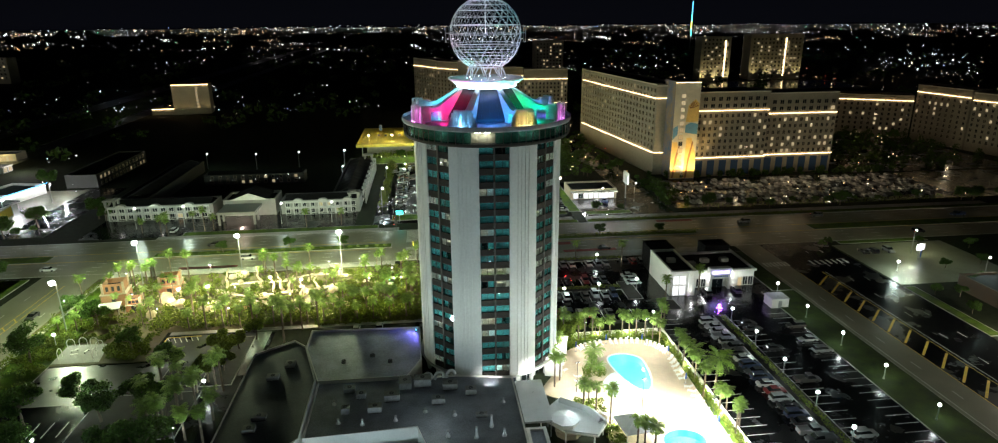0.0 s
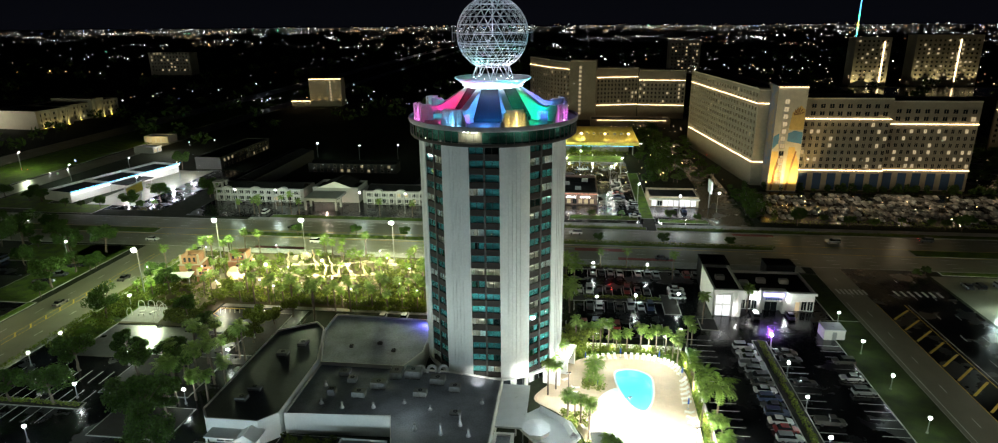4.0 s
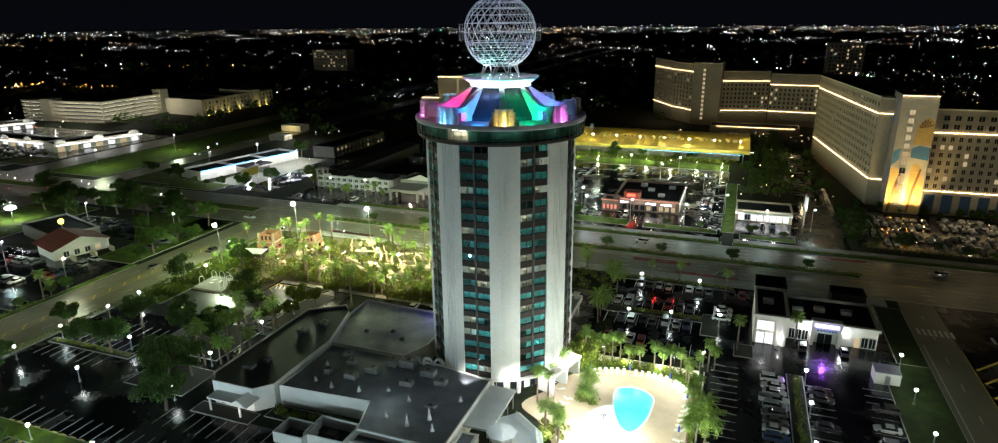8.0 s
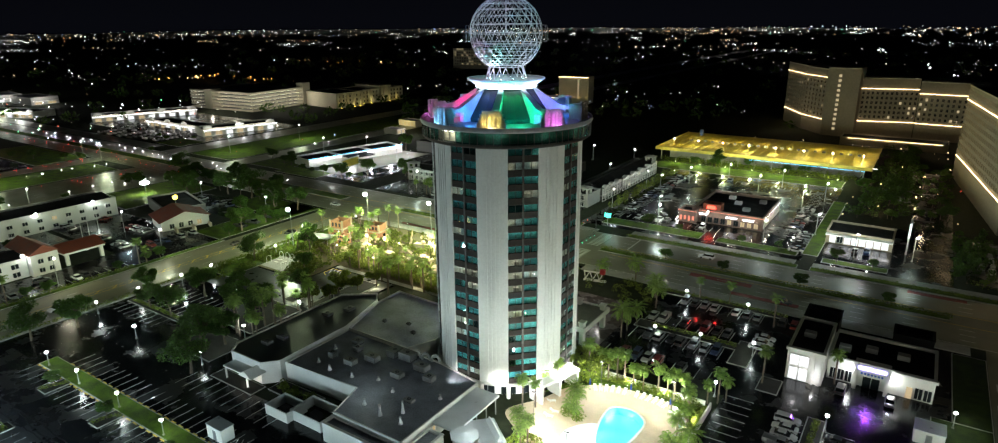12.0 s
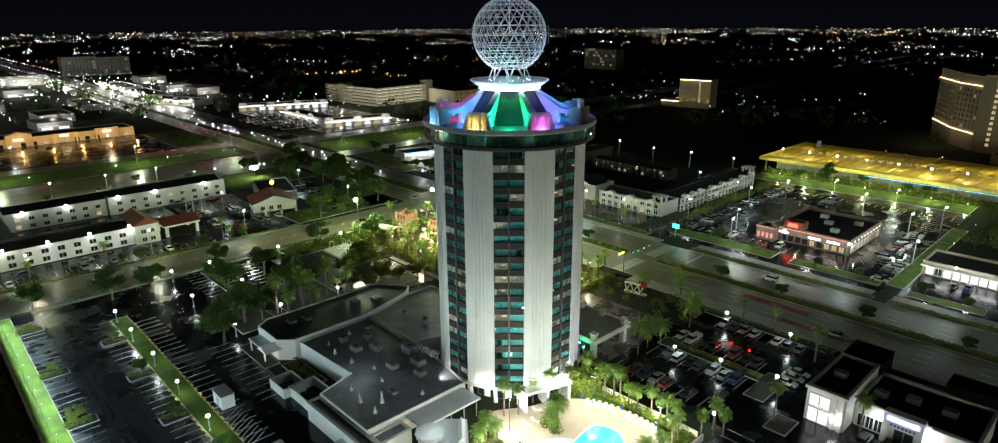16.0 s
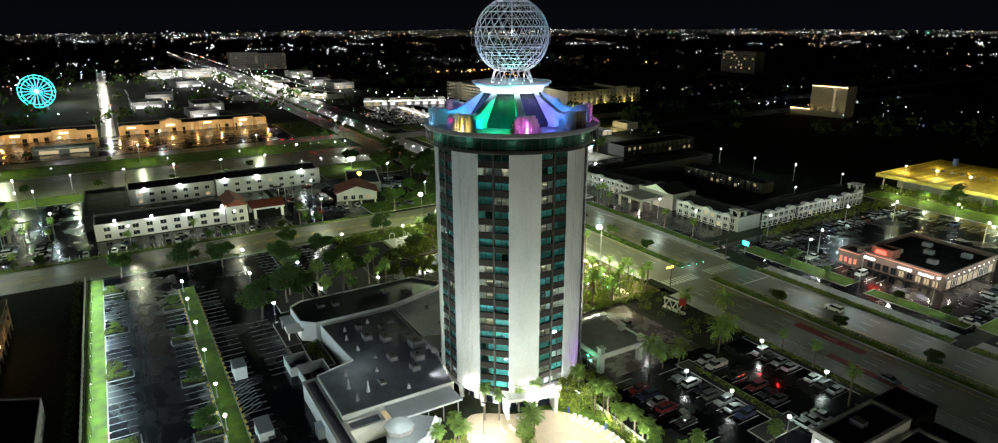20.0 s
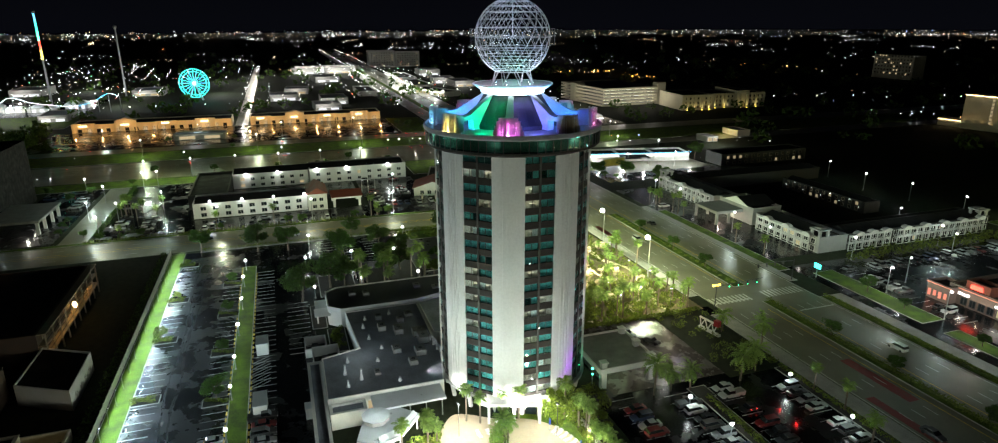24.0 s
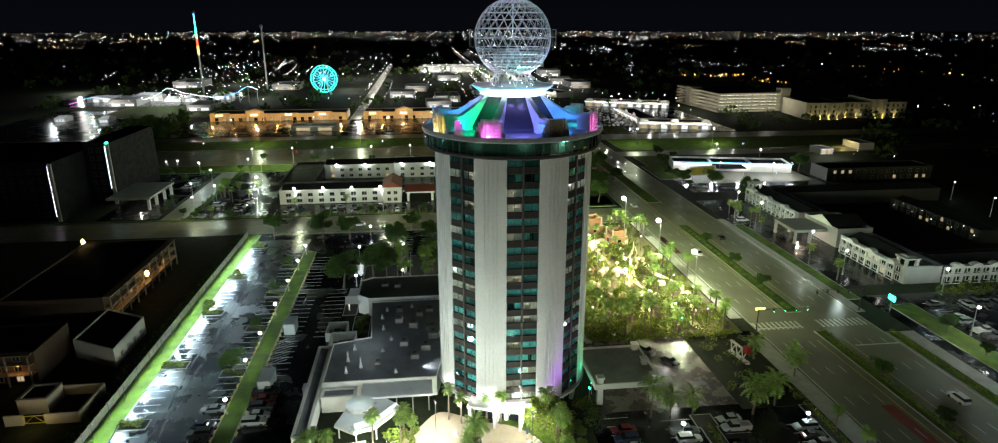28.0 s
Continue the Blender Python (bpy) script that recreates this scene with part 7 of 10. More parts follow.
for az, mk, c, w in ((22.5, "purple", (0.4, 0.06, 1.0), 40000), (67.5, "green", (0.02, 1.0, 0.4), 10000), (60, "green", (0.02, 1.0, 0.4), 3000)):
    p = pol(17.6, az, 2.6) + Vector((TX, TY, 0))
    flood(p.x, p.y, p.z, mk, w, c, pol(15.2, az, 16) + Vector((TX, TY, 0)), 70)
flood(-4.6, 139.5, 4.6, "azure", 1800, (0.16, 0.15, 1.0), (-13, 133, 3.4), 150)

# ---- pool deck ----
DECK = bezier_ring([(26.0, 124.5), (28.5, 131), (34, 135.6), (42, 137.4), (50, 136.4), (54.4, 131), (54.6, 120), (54.2, 108), (53.0, 92), (44, 88), (36, 92), (31.5, 98), (32, 105), (27.5, 112), (22, 117)], 6)
g = holed(DECK, [POOL, SPA], 0.12)
n0 = len(DECK)
g.add([(x, y, 0.12) for x, y in DECK] + [(x, y, 0) for x, y in DECK], [(i, (i + 1) % n0, n0 + (i + 1) % n0, n0 + i) for i in range(n0)])
whole("pool_deck", g, M["deck"], "sand-coloured concrete pool deck", "pool deck", kind="structure")
mw, n_, l_, b_ = nodes("pool_water")
trn, gls, mxs, frs, nzs, bps = (n_.new(k) for k in ("ShaderNodeBsdfTransparent", "ShaderNodeBsdfGlossy", "ShaderNodeMixShader", "ShaderNodeLayerWeight", "ShaderNodeTexNoise", "ShaderNodeBump"))
trn.inputs[0].default_value = (0.55, 0.95, 0.98, 1)
gls.inputs["Roughness"].default_value = 0.04
frs.inputs[0].default_value = 0.25
nzs.inputs["Scale"].default_value = 3.0
bps.inputs["Strength"].default_value = 0.25
l_.new(nzs.outputs[0], bps.inputs["Height"])
l_.new(bps.outputs[0], gls.inputs["Normal"])
l_.new(bps.outputs[0], frs.inputs["Normal"])
wpw, wsc = n_.new("ShaderNodeMath"), n_.new("ShaderNodeMath")
wpw.operation, wsc.operation = "POWER", "MULTIPLY_ADD"
l_.new(frs.outputs["Facing"], wpw.inputs[0])
wpw.inputs[1].default_value = 3.0
l_.new(wpw.outputs[0], wsc.inputs[0])
wsc.inputs[1].default_value, wsc.inputs[2].default_value = 0.7, 0.03
l_.new(wsc.outputs[0], mxs.inputs[0])
l_.new(trn.outputs[0], mxs.inputs[1])
l_.new(gls.outputs[0], mxs.inputs[2])
l_.new(mxs.outputs[0], n_["Material Output"].inputs[0])
M["pool_water"] = mw
for nm, ring, lab in (("swimming_pool", POOL, "freeform turquoise swimming pool lit under water"), ("spa_pool", SPA, "round turquoise spa pool")):
    o = thing(nm, lab, "pool")
    k = len(ring)
    c = Vector((sum(p[0] for p in ring) / k, sum(p[1] for p in ring) / k))
    floor = [Vector(p).lerp(c, 0.06) for p in ring]
    bas = Geo().add([(x, y, 0.1) for x, y in ring] + [(p.x, p.y, -1.3) for p in floor] + [(c.x, c.y, -1.6)], [(i, (i + 1) % k, k + (i + 1) % k, k + i) for i in range(k)] + [(k + i, k + (i + 1) % k, 2 * k) for i in range(k)])
    part("basin", bas, M["pooltile"], o)
    out_ = [Vector(p) + (Vector(p) - c).normalized() * 0.45 for p in ring]
    cop = Geo().add([(x, y, 0.17) for x, y in ring] + [(p.x, p.y, 0.17) for p in out_] + [(x, y, 0.0) for x, y in ring] + [(p.x, p.y, 0.1) for p in out_],
                    [(i, (i + 1) % k, k + (i + 1) % k, k + i) for i in range(k)] + [(2 * k + i, 2 * k + (i + 1) % k, (i + 1) % k, i) for i in range(k)] + [(k + i, k + (i + 1) % k, 3 * k + (i + 1) % k, 3 * k + i) for i in range(k)])
    part("coping", cop, M["white"], o, "white stone coping")
    wt = part("water", Geo().add([(x, y, 0.02) for x, y in ring] + [(c.x, c.y, 0.02)], [(i, (i + 1) % k, k) for i in range(k)]), mw, o, "clear rippled water")
    wt.visible_shadow = False
    for p in ring[::max(1, k // 7)]:
        q = Vector(p).lerp(c, 0.12)
        lamp("POINT", (q.x, q.y, -0.7), 120 if k > 30 else 60, (0.6, 0.95, 1.0), 0.2)
# pale slab painted as the pool's end that flood light washes out
GLARE_RING = bezier_ring([(39.3, 122.6), (36.6, 120.6), (35.0, 117.0), (36.2, 113.4), (39.6, 112.2), (43.0, 113.0), (44.0, 114.8), (42.2, 115.3), (40.4, 118.6)])
M["beach"] = mat("pale_pool_plaster", (0.66, 0.8, 0.8), 0.18, var=0.08, scale=0.5, fine=4, rvar=0.08, bump=0.08)
whole("pool_beach", Geo().prism(GLARE_RING[::-1], 0.05, 0.135), M["beach"], "pale slab standing for pool water washed out by glare", "pool deck", kind="structure")
# white wall and hedge round the deck
pw = whole("pool_wall", Geo().box(33, 55, 139.4, 139.7, 0, 1.5).box(55.9, 56.2, 88, 139.7, 0, 1.5), M["white"], "low white wall round the pool garden", "wall", kind="structure")
whole("pool_garden_bed", Geo().prism([(24, 126), (30, 138), (36, 139.3), (55.8, 139.3), (55.8, 88), (50, 88), (54.6, 108), (54.8, 131), (50, 136.8), (42, 137.8), (34, 136)], -0.2, 0.08), M["grass"], "planted bed round the pool deck", "lawn", kind="structure")
for x, y, h in ((40.4, 107.6, 7.5), (29, 116, 7.0), (50, 134, 7.0), (51.5, 100, 7.0), (35, 133.5, 7.0)):
    o = thing("deck_flood", "slim pole with two flood heads on the pool deck", "lamp post", (x, y, 0.12), 20, "deck floods")
    part("pole", Geo().tube((0, 0, 0), (0, 0, h), 0.07, 0.05, 8), M["darksteel"], o)
    for s in (-1, 1):
        part("head", Geo().box(0.25 * s - 0.2, 0.25 * s + 0.2, -0.15, 0.15, h, h + 0.15, 0.03), M["darksteel"], o)
        part("lens", Geo().box(0.25 * s - 0.16, 0.25 * s + 0.16, -0.12, 0.12, h - 0.04, h - 0.005), G["white"], o)
    lamp("SPOT", (x, y, h - 0.1), 15000 if y < 110 else 2600, (0.97, 1.0, 0.9), 0.3, (x + 0.01, y - 0.6, 0), 152, 0.4)
    lamp("POINT", (x, y, h - 0.4), 9500 if y < 110 else 3000, (0.92, 1.0, 0.92), 0.3)

for x, y, w in ((55.2, 94, 500), (55.2, 103, 500), (55.6, 112, 1500), (55.2, 122, 500), (54.6, 132, 500), (47, 138.2, 500), (39, 138.3, 500), (30, 138, 900), (27, 134, 900), (33.5, 103, 400), (29.5, 108, 400)):
    o = thing("bed_uplight", "small uplight in the planted bed by the pool", "lamp", (x, y, 0.08), 0, "bed uplights")
    part("can", Geo().tube((0, 0, 0), (0, 0, 0.22), 0.09, 0.11, 8), M["darksteel"], o)
    part("lens", Geo().tube((0, 0, 0.22), (0, 0, 0.24), 0.09, 0.09, 8), G["white"], o)
    lamp("POINT", (x, y, 1.6), w * 2.8, (0.93, 1.0, 0.7), 0.2)
# loungers and parasols
lounger = thing("sun_lounger", "white plastic sun lounger with raised back", "sun lounger", (0, 0, 0), 0, "sun loungers")
part("bed", Geo().box(-0.33, 0.33, -0.95, 0.35, 0.3, 0.38), M["white"], lounger)
part("backrest", Geo().add([(-0.33, 0.35, 0.33), (0.33, 0.35, 0.33), (0.33, 0.95, 0.75), (-0.33, 0.95, 0.75), (-0.33, 0.35, 0.4), (0.33, 0.35, 0.4), (0.33, 0.92, 0.82), (-0.33, 0.92, 0.82)],
                           [(3, 2, 1, 0), (4, 5, 6, 7), (0, 1, 5, 4), (1, 2, 6, 5), (2, 3, 7, 6), (3, 0, 4, 7)]), M["white"], lounger)
for x in (-0.28, 0.28):
    for y in (-0.85, 0.3):
        part("leg", Geo().box(x - 0.03, x + 0.03, y - 0.03, y + 0.03, 0, 0.3), M["white"], lounger)
parasol = thing("closed_parasol", "closed blue parasol on a stand", "parasol", (0, 0, 0), 0, "parasols")
part("pole", Geo().tube((0, 0, 0), (0, 0, 2.6), 0.03), M["white"], parasol)
part("canopy", Geo().lathe([(0.06, 2.6), (0.16, 2.1), (0.22, 1.2), (0.1, 1.1)], 8), M["blue"], parasol)
part("stand", Geo().tube((0, 0, 0), (0, 0, 0.1), 0.3), M["concrete"], parasol)
k = len(DECK)
pc_ = Vector((42, 118))
for i in range(10, 62):
    p = Vector(DECK[i])
    d = (pc_ - p).normalized()
    q = p + d * 1.6
    a = math.degrees(math.atan2(d.y, d.x)) - 90 + 180
    if i % 7 == 3:
        copy_thing(parasol, pose(q.x, q.y, 0.12))
    else:
        copy_thing(lounger, pose(q.x, q.y, 0.12, 0, 0, a + random.uniform(-8, 8)))
lounger.matrix_world = pose(30.5, 121.5, 0.12, 0, 0, 100)
parasol.matrix_world = pose(35.2, 117.2 + 4.6, 0.12)
for x, y, a in ((30.2, 119.6, 100), (32.5, 107.5, 60), (33.6, 106.2, 60), (28.2, 124.4, 130)):
    copy_thing(lounger, pose(x, y, 0.12, 0, 0, a))

# ---- boundary fence ----
fence = thing("boundary_fence", "white panelled boundary fence with square posts", "fence", (0, 0, 0), 0, "", "structure")
for i in range(50):
    x = -98 + i * 2.6
    part("fence_panel", Geo().box(x + 0.1, x + 2.5, 50.5, 50.58, 0.1, 1.9), M["white"], fence)
    part("fence_post", Geo().box(x - 0.1, x + 0.1, 50.42, 50.66, 0, 2.1), M["white"], fence)

# ---- plants ----
def leaf_cloud(n, centre, spread, size, seed, shell=0.55):
    """n small leaves round a centre, thicker towards the outside."""
    r = np.random.default_rng(seed)
    d = r.normal(size=(n, 3))
    d /= np.linalg.norm(d, axis=1)[:, None]
    rad = (shell + (1 - shell) * r.random(n)) ** 0.7
    c = np.array(centre) + d * rad[:, None] * np.array(spread)
    u = r.normal(size=(n, 3))
    u /= np.linalg.norm(u, axis=1)[:, None]
    w = np.cross(u, r.normal(size=(n, 3)))
    w /= np.linalg.norm(w, axis=1)[:, None] + 1e-9
    s = size * (0.6 + 0.8 * r.random(n))[:, None]
    return np.stack([c - u * s, c + w * s * 0.5, c + u * s, c - w * s * 0.5], 1).reshape(-1, 3)


def leaf_mesh(name, clouds, m):
    v = np.concatenate(clouds)
    f = np.arange(len(v)).reshape(-1, 4)
    me = bpy.data.meshes.new(name)
    me.from_pydata(v.tolist(), [], f.tolist())
    me.materials.append(M[m])
    return me


def broad_tree(seed, h, w):
    """A tapered trunk with limbs and an uneven crown of leaf clumps."""
    r = random.Random(seed)
    o = thing("broad_tree", "broad-leaved tree with a dark uneven crown", "tree", (0, 0, 0), 0, "broad trees")
    tr = Geo()
    p = Vector((0, 0, 0))
    rad = 0.09 * h ** 0.6
    for i in range(4):
        q = p + Vector((r.uniform(-0.2, 0.2), r.uniform(-0.2, 0.2), h * 0.12))
        tr.tube(p, q, rad * (1 - 0.12 * i), rad * (1 - 0.12 * (i + 1)), 7, False)
        p = q
    clouds = []
    for i in range(17):
        a = r.uniform(0, TAU)
        e = Vector((math.cos(a) * w * r.uniform(0.25, 0.85), math.sin(a) * w * r.uniform(0.25, 0.85), h * r.uniform(0.55, 0.95)))
        tr.tube(p, e, rad * 0.4, 0.04, 5, False)
        s = w * r.uniform(0.26, 0.46)
        clouds.append(leaf_cloud(260, e, (s, s, s * 0.7), 0.25, seed * 50 + i, 0.35))
    part("trunk", tr, M["bark"], o)
    part("crown", leaf_mesh("crown", clouds, "leaf"), None, o)
    return o


def palm(seed, h, fronds, length, droop, name, label, wide=0.5):
    """A ringed trunk with feathered fronds."""
    r = random.Random(seed)
    o = thing(name, label, "palm", (0, 0, 0), 0, name + "s")
    tr = Geo()
    p = Vector((0, 0, 0))
    lean = Vector((r.uniform(-0.05, 0.05), r.uniform(-0.05, 0.05), 1))
    n = 9
    for i in range(n):
        q = p + lean * (h / n)
        tr.tube(p, q, 0.2 - 0.006 * i + (0.03 if i % 2 else 0), 0.19 - 0.006 * i, 7, False)
        p = q
    part("trunk", tr, M["bark"], o)
    v, f = [], []
    for k in range(fronds):
        a = TAU * k / fronds * 2.618 + r.uniform(-0.3, 0.3)
        el = radians(75 - 115 * (k / fronds)) + r.uniform(-0.12, 0.12)
        d = Vector((math.cos(a), math.sin(a), 0))
        s = Vector((-math.sin(a), math.cos(a), 0))
        L = length * r.uniform(0.85, 1.1)
        pts = []
        q = p.copy()
        e = el
        m = 8
        for i in range(m + 1):
            pts.append((q.copy(), e))
            q = q + (d * math.cos(e) + Vector((0, 0, math.sin(e)))) * (L / m)
            e -= droop / m * (0.5 + i / m)
        for i in range(1, m):
            a0, a1 = pts[i][0], pts[i + 1][0]
            wd = wide * math.sin(math.pi * (i + 0.6) / (m + 0.8)) + 0.08
            fwd = (a1 - a0)
            down = Vector((0, 0, -0.3 * wd))
            for sg in (-1, 1):
                tip = a0 + fwd * 0.95 + s * sg * wd + down
                o0 = len(v)
                v += [tuple(a0), tuple(a0 + fwd * 0.92), tuple(tip)]
                f.append((o0, o0 + 1, o0 + 2))
        o0 = len(v)
        for i in range(m):
            b0, b1 = pts[i][0], pts[i + 1][0]
            o0 = len(v)
            v += [tuple(b0 + s * 0.03), tuple(b0 - s * 0.03), tuple(b1 - s * 0.02), tuple(b1 + s * 0.02)]
            f.append((o0, o0 + 1, o0 + 2, o0 + 3))
    me = bpy.data.meshes.new("crown")
    me.from_pydata(v, [], f)
    me.materials.append(M["palmleaf"])
    part("crown", me, None, o)
    return o


sabals = [palm(10 + i, h, 26, 1.8, 1.5, "sabal_palm", "slender palm with a round fan crown", 0.55) for i, h in enumerate((5.0, 6.2, 7.5))]
dates = [palm(20 + i, h, 38, 3.5, 1.5, "date_palm", "tall date palm with long feathery fronds", 0.55) for i, h in enumerate((5.5, 7.2))]
trees = [broad_tree(30 + i, h, w) for i, (h, w) in enumerate(((7.5, 4.0), (9.0, 5.0), (6.0, 3.2)))]
re_ = random.Random(41)
rp = random.Random(7)
used = set()


def plant(kinds, x, y, z=0.1, scale=None):
    i = rp.randrange(len(kinds))
    s = scale or rp.uniform(0.85, 1.15)
    m = pose(x, y, z, 0, 0, rp.uniform(0, 360)) @ Matrix.Scale(s, 4)
    src = kinds[i]
    if src.name in used:
        c = copy_thing(src, m)
        c.matrix_basis = m
    else:
        used.add(src.name)
        src.matrix_basis = m


for x, y in ((57.6, 112.4), (57.2, 122.9), (28.8, 158.3), (28.6, 162.5), (29.5, 166.7), (29.9, 179.1), (27.5, 185), (17.7, 195), (9, 190)):
    plant(dates, x, y)
for x, y in ((53.2, 133.6), (56.7, 142.3), (55, 141), (58, 143.6), (42.4, 138.4), (45.5, 138.6), (49, 138.4), (32.6, 139), (30.5, 137), (34.5, 138.2), (38, 138.6), (30.4, 111.4), (31.5, 109.5), (29, 110), (33, 104.5), (36.0, 97), (55.2, 117), (55.3, 105), (55.3, 98),
             (27.4, 128.6), (26.4, 121), (24.8, 118.6), (57, 100), (57.2, 106), (55.3, 127), (52.6, 136.6), (36.5, 94.5), (38, 93.5), (54.6, 111), (54.8, 122.5), (40, 138.8), (47.4, 138.9), (51.2, 138.2), (36.2, 139), (25.6, 126), (62.5, 155), (75.4, 163.0), (59, 184), (46, 191.6), (38, 191.4)):
    plant(sabals, x, y)
for x, y in ((38, 206 + 8), (60, 214), (82, 214), (-30, 213), (-48, 213), (-70, 213), (20, 214), (2, 248 - 3), (14, 245), (36, 244), (48, 245), (66, 242), (76, 242)):
    plant(trees, x, y, 0.15, rp.uniform(0.45, 0.65))
for x, y in ((-72.2, 122.9), (-66, 117), (-60, 121), (-54, 116), (-80.4, 117.3), (-86, 104.8), (-76, 104.8), (-57, 101), (-50, 103), (-44.5, 90.7), (-52, 99), (-97.6, 110), (-93, 143), (-86, 160), (-95, 168), (-72, 146), (-59, 134),
             (-97, 60), (-90, 88), (-92, 78), (-64.5, 71.5), (-42.5, 71.5), (-20.5, 71.5), (1.5, 71.5)):
    plant(trees, x, y, 0.15, rp.uniform(0.45, 0.6) if abs(y - 71.5) < 1 else None)
for k in range(16):
    copy_thing(sabals[k % 3], pose(-57 + 3.1 * (k % 5) + re_.uniform(-1, 1), 108 + 8.5 * (k // 5) + re_.uniform(-2, 2), 0.1, 0, 0, 57 * k) @ Matrix.Scale(re_.uniform(1.1, 1.5), 4))
for x, y in ((-219, 203), (-205, 200), (-190, 206), (-178, 200), (-164, 208), (-161, 192), (-175, 190), (-231, 202), (-150, 196), (-140, 188), (-146, 176), (-128, 190), (-190, 180), (-210, 185), (-125, 172), (-123, 160)):
    plant(trees, x, y, 0.1, rp.uniform(1.0, 1.4))
for x, y, s in ((-153, 238, 1.0), (-148, 251, 0.9), (-130, 259, 1.1), (-121, 260, 0.9), (-174, 309, 1.2), (-168, 240, 0.8), (-126, 256, 0.9), (-200, 246, 0.9)):
    plant(trees, x, y, 0.1, s)
for x, y, s in ((-45.3, 152.4, 1.3), (-36.7, 146, 1.5), (-29.5, 153, 1.35), (-62.3, 160.5, 1.4), (-33.5, 152.6, 1.1), (-20.5, 156.4, 1.2)):
    copy_thing(sabals[2], pose(x, y, 0.1, 0, 0, x * 31) @ Matrix.Scale(s, 4))
green_trees = [broad_tree(60, 6.4, 3.4), broad_tree(61, 5.2, 2.8)]
for o in green_trees:
    tagged(o, "bright green bushy tree lit from below", "tree", "pool trees")
    for c in o.children:
        if c.name.startswith("crown"):
            c.data.materials[0] = M["bush"]
for k, (x, y, s) in enumerate(((31.5, 138.5, 1.0), (35.2, 140.8, 0.9), (27.8, 136.4, 0.85), (39.5, 141.0, 0.8), (-49.5, 129.5, 0.9), (-47.5, 134, 1.0), (-49.6, 139.5, 1.0), (-46.8, 144, 0.9), (-43.8, 148.5, 0.8), (-57, 57.4, 0.5), (-31.5, 57, 0.55), (-85.5, 57, 0.45))):
    m = pose(x, y, 0.08, 0, 0, 77 * k) @ Matrix.Scale(s, 4)
    if k < 2:
        green_trees[k].matrix_basis = m
    else:
        copy_thing(green_trees[k % 2], m)
for k, (x, y, s) in enumerate(((33.4, 122.0, 0.62), (34.6, 123.2, 0.7), (35.4, 121.6, 0.58), (34.0, 124.0, 0.55))):
    copy_thing(dates[k % 2], pose(x, y, 0.1, 0, 0, 83 * k) @ Matrix.Scale(s, 4))
# garden planting: palms stand through it
for i in range(64):
    x, y = rp.uniform(-98, -6), rp.uniform(157, 193)
    if abs(x + 88) < 6 and abs(y - 176) < 6:
        continue
    plant(sabals, x, y, 0.1, rp.uniform(0.6, 1.1))
for i in range(14):
    plant(sabals, -62 + i * 4.2, 155.4 + rp.uniform(-0.5, 0.5), 0.1, rp.uniform(0.9, 1.15))
for x, y in ((-93, 190), (-79, 192), (-52, 193), (-38, 193), (-16, 192), (-8, 190)):
    plant(sabals, x, y, 0.1, 1.1)
for k, (x, y) in enumerate(((-6.5, 158), (-5.8, 164), (-6.4, 170.5), (-5.6, 177), (-9.5, 183), (-4.6, 189), (-11, 161), (-13, 168))):
    copy_thing(sabals[k % 3], pose(x, y, 0.1, 0, 0, re_.uniform(0, 360)) @ Matrix.Scale(re_.uniform(1.15, 1.4), 4))
for i in range(40):
    x, y = rp.choice(((rp.uniform(-20, 56), rp.uniform(352, 368)), (rp.uniform(100, 235), rp.uniform(238, 243)), (rp.uniform(208, 285), rp.uniform(300, 400)), (rp.uniform(62, 98), rp.uniform(296, 440))))
    plant(trees, x, y, 0.1, rp.uniform(0.5, 0.9))
for i in range(26):
    plant(trees, rp.uniform(-122, -120.6) if i % 2 else rp.uniform(-238, -224), rp.uniform(20, 190), 0.1, rp.uniform(0.4, 0.7))
for i in range(24):
    plant(sabals, *rp.choice(((rp.uniform(-112, -30), 238 + rp.uniform(-1, 1)), (rp.uniform(-165, -140), rp.uniform(20, 40)), (-121, rp.uniform(20, 150)))), 0.1)


def shrub_rows(name, rows, label, per=34, size=0.22, m="bush"):
    """Clipped or loose shrubs: rows of (x, y, half-width, height)."""
    cl = [leaf_cloud(per, (x, y, 0.15 + h * 0.5), (w, w, h * 0.55), size, 900 + i, 0.4) for i, (x, y, w, h) in enumerate(rows)]
    return tagged(new(name, leaf_mesh(name, cl, m)), label, "shrubs", "", "stuff")


def along(x0, y0, x1, y1, step, w, h):
    n = max(1, int(math.hypot(x1 - x0, y1 - y0) / step))
    return [(x0 + (x1 - x0) * i / n + rp.uniform(-0.2, 0.2), y0 + (y1 - y0) * i / n + rp.uniform(-0.2, 0.2), w, h * rp.uniform(0.8, 1.2)) for i in range(n + 1)]


shrub_rows("median_hedge", along(-2, 214, 96, 214, 0.9, 0.9, 1.1) + along(-90, 213, -16, 213, 3, 0.7, 0.7), "dark clipped hedge along the boulevard median", 46, 0.2)
shrub_rows("lot_hedge", along(74.5, 64, 74.5, 146, 1.0, 0.8, 0.9) + along(33.5, 168.5, 53.5, 168.5, 0.9, 0.9, 0.9) + along(28, 191.7, 60, 191.7, 0.9, 0.8, 0.9) + along(-94, 104.8, -71, 104.8, 1, 0.7, 0.8) + along(0, 231.8, 54, 231.8, 1.1, 0.7, 0.8)
           + along(62, 231.8, 150, 231.8, 1.4, 0.8, 0.8) + along(102, 242, 235, 242, 1.6, 1.3, 2.0) + along(-120.8, 20, -120.8, 118, 1.3, 0.8, 1.2) + along(-98.9, 60, -98.9, 190, 1.3, 0.8, 1.0), "green hedge rows between parking bays", 40, 0.2)
isl = []
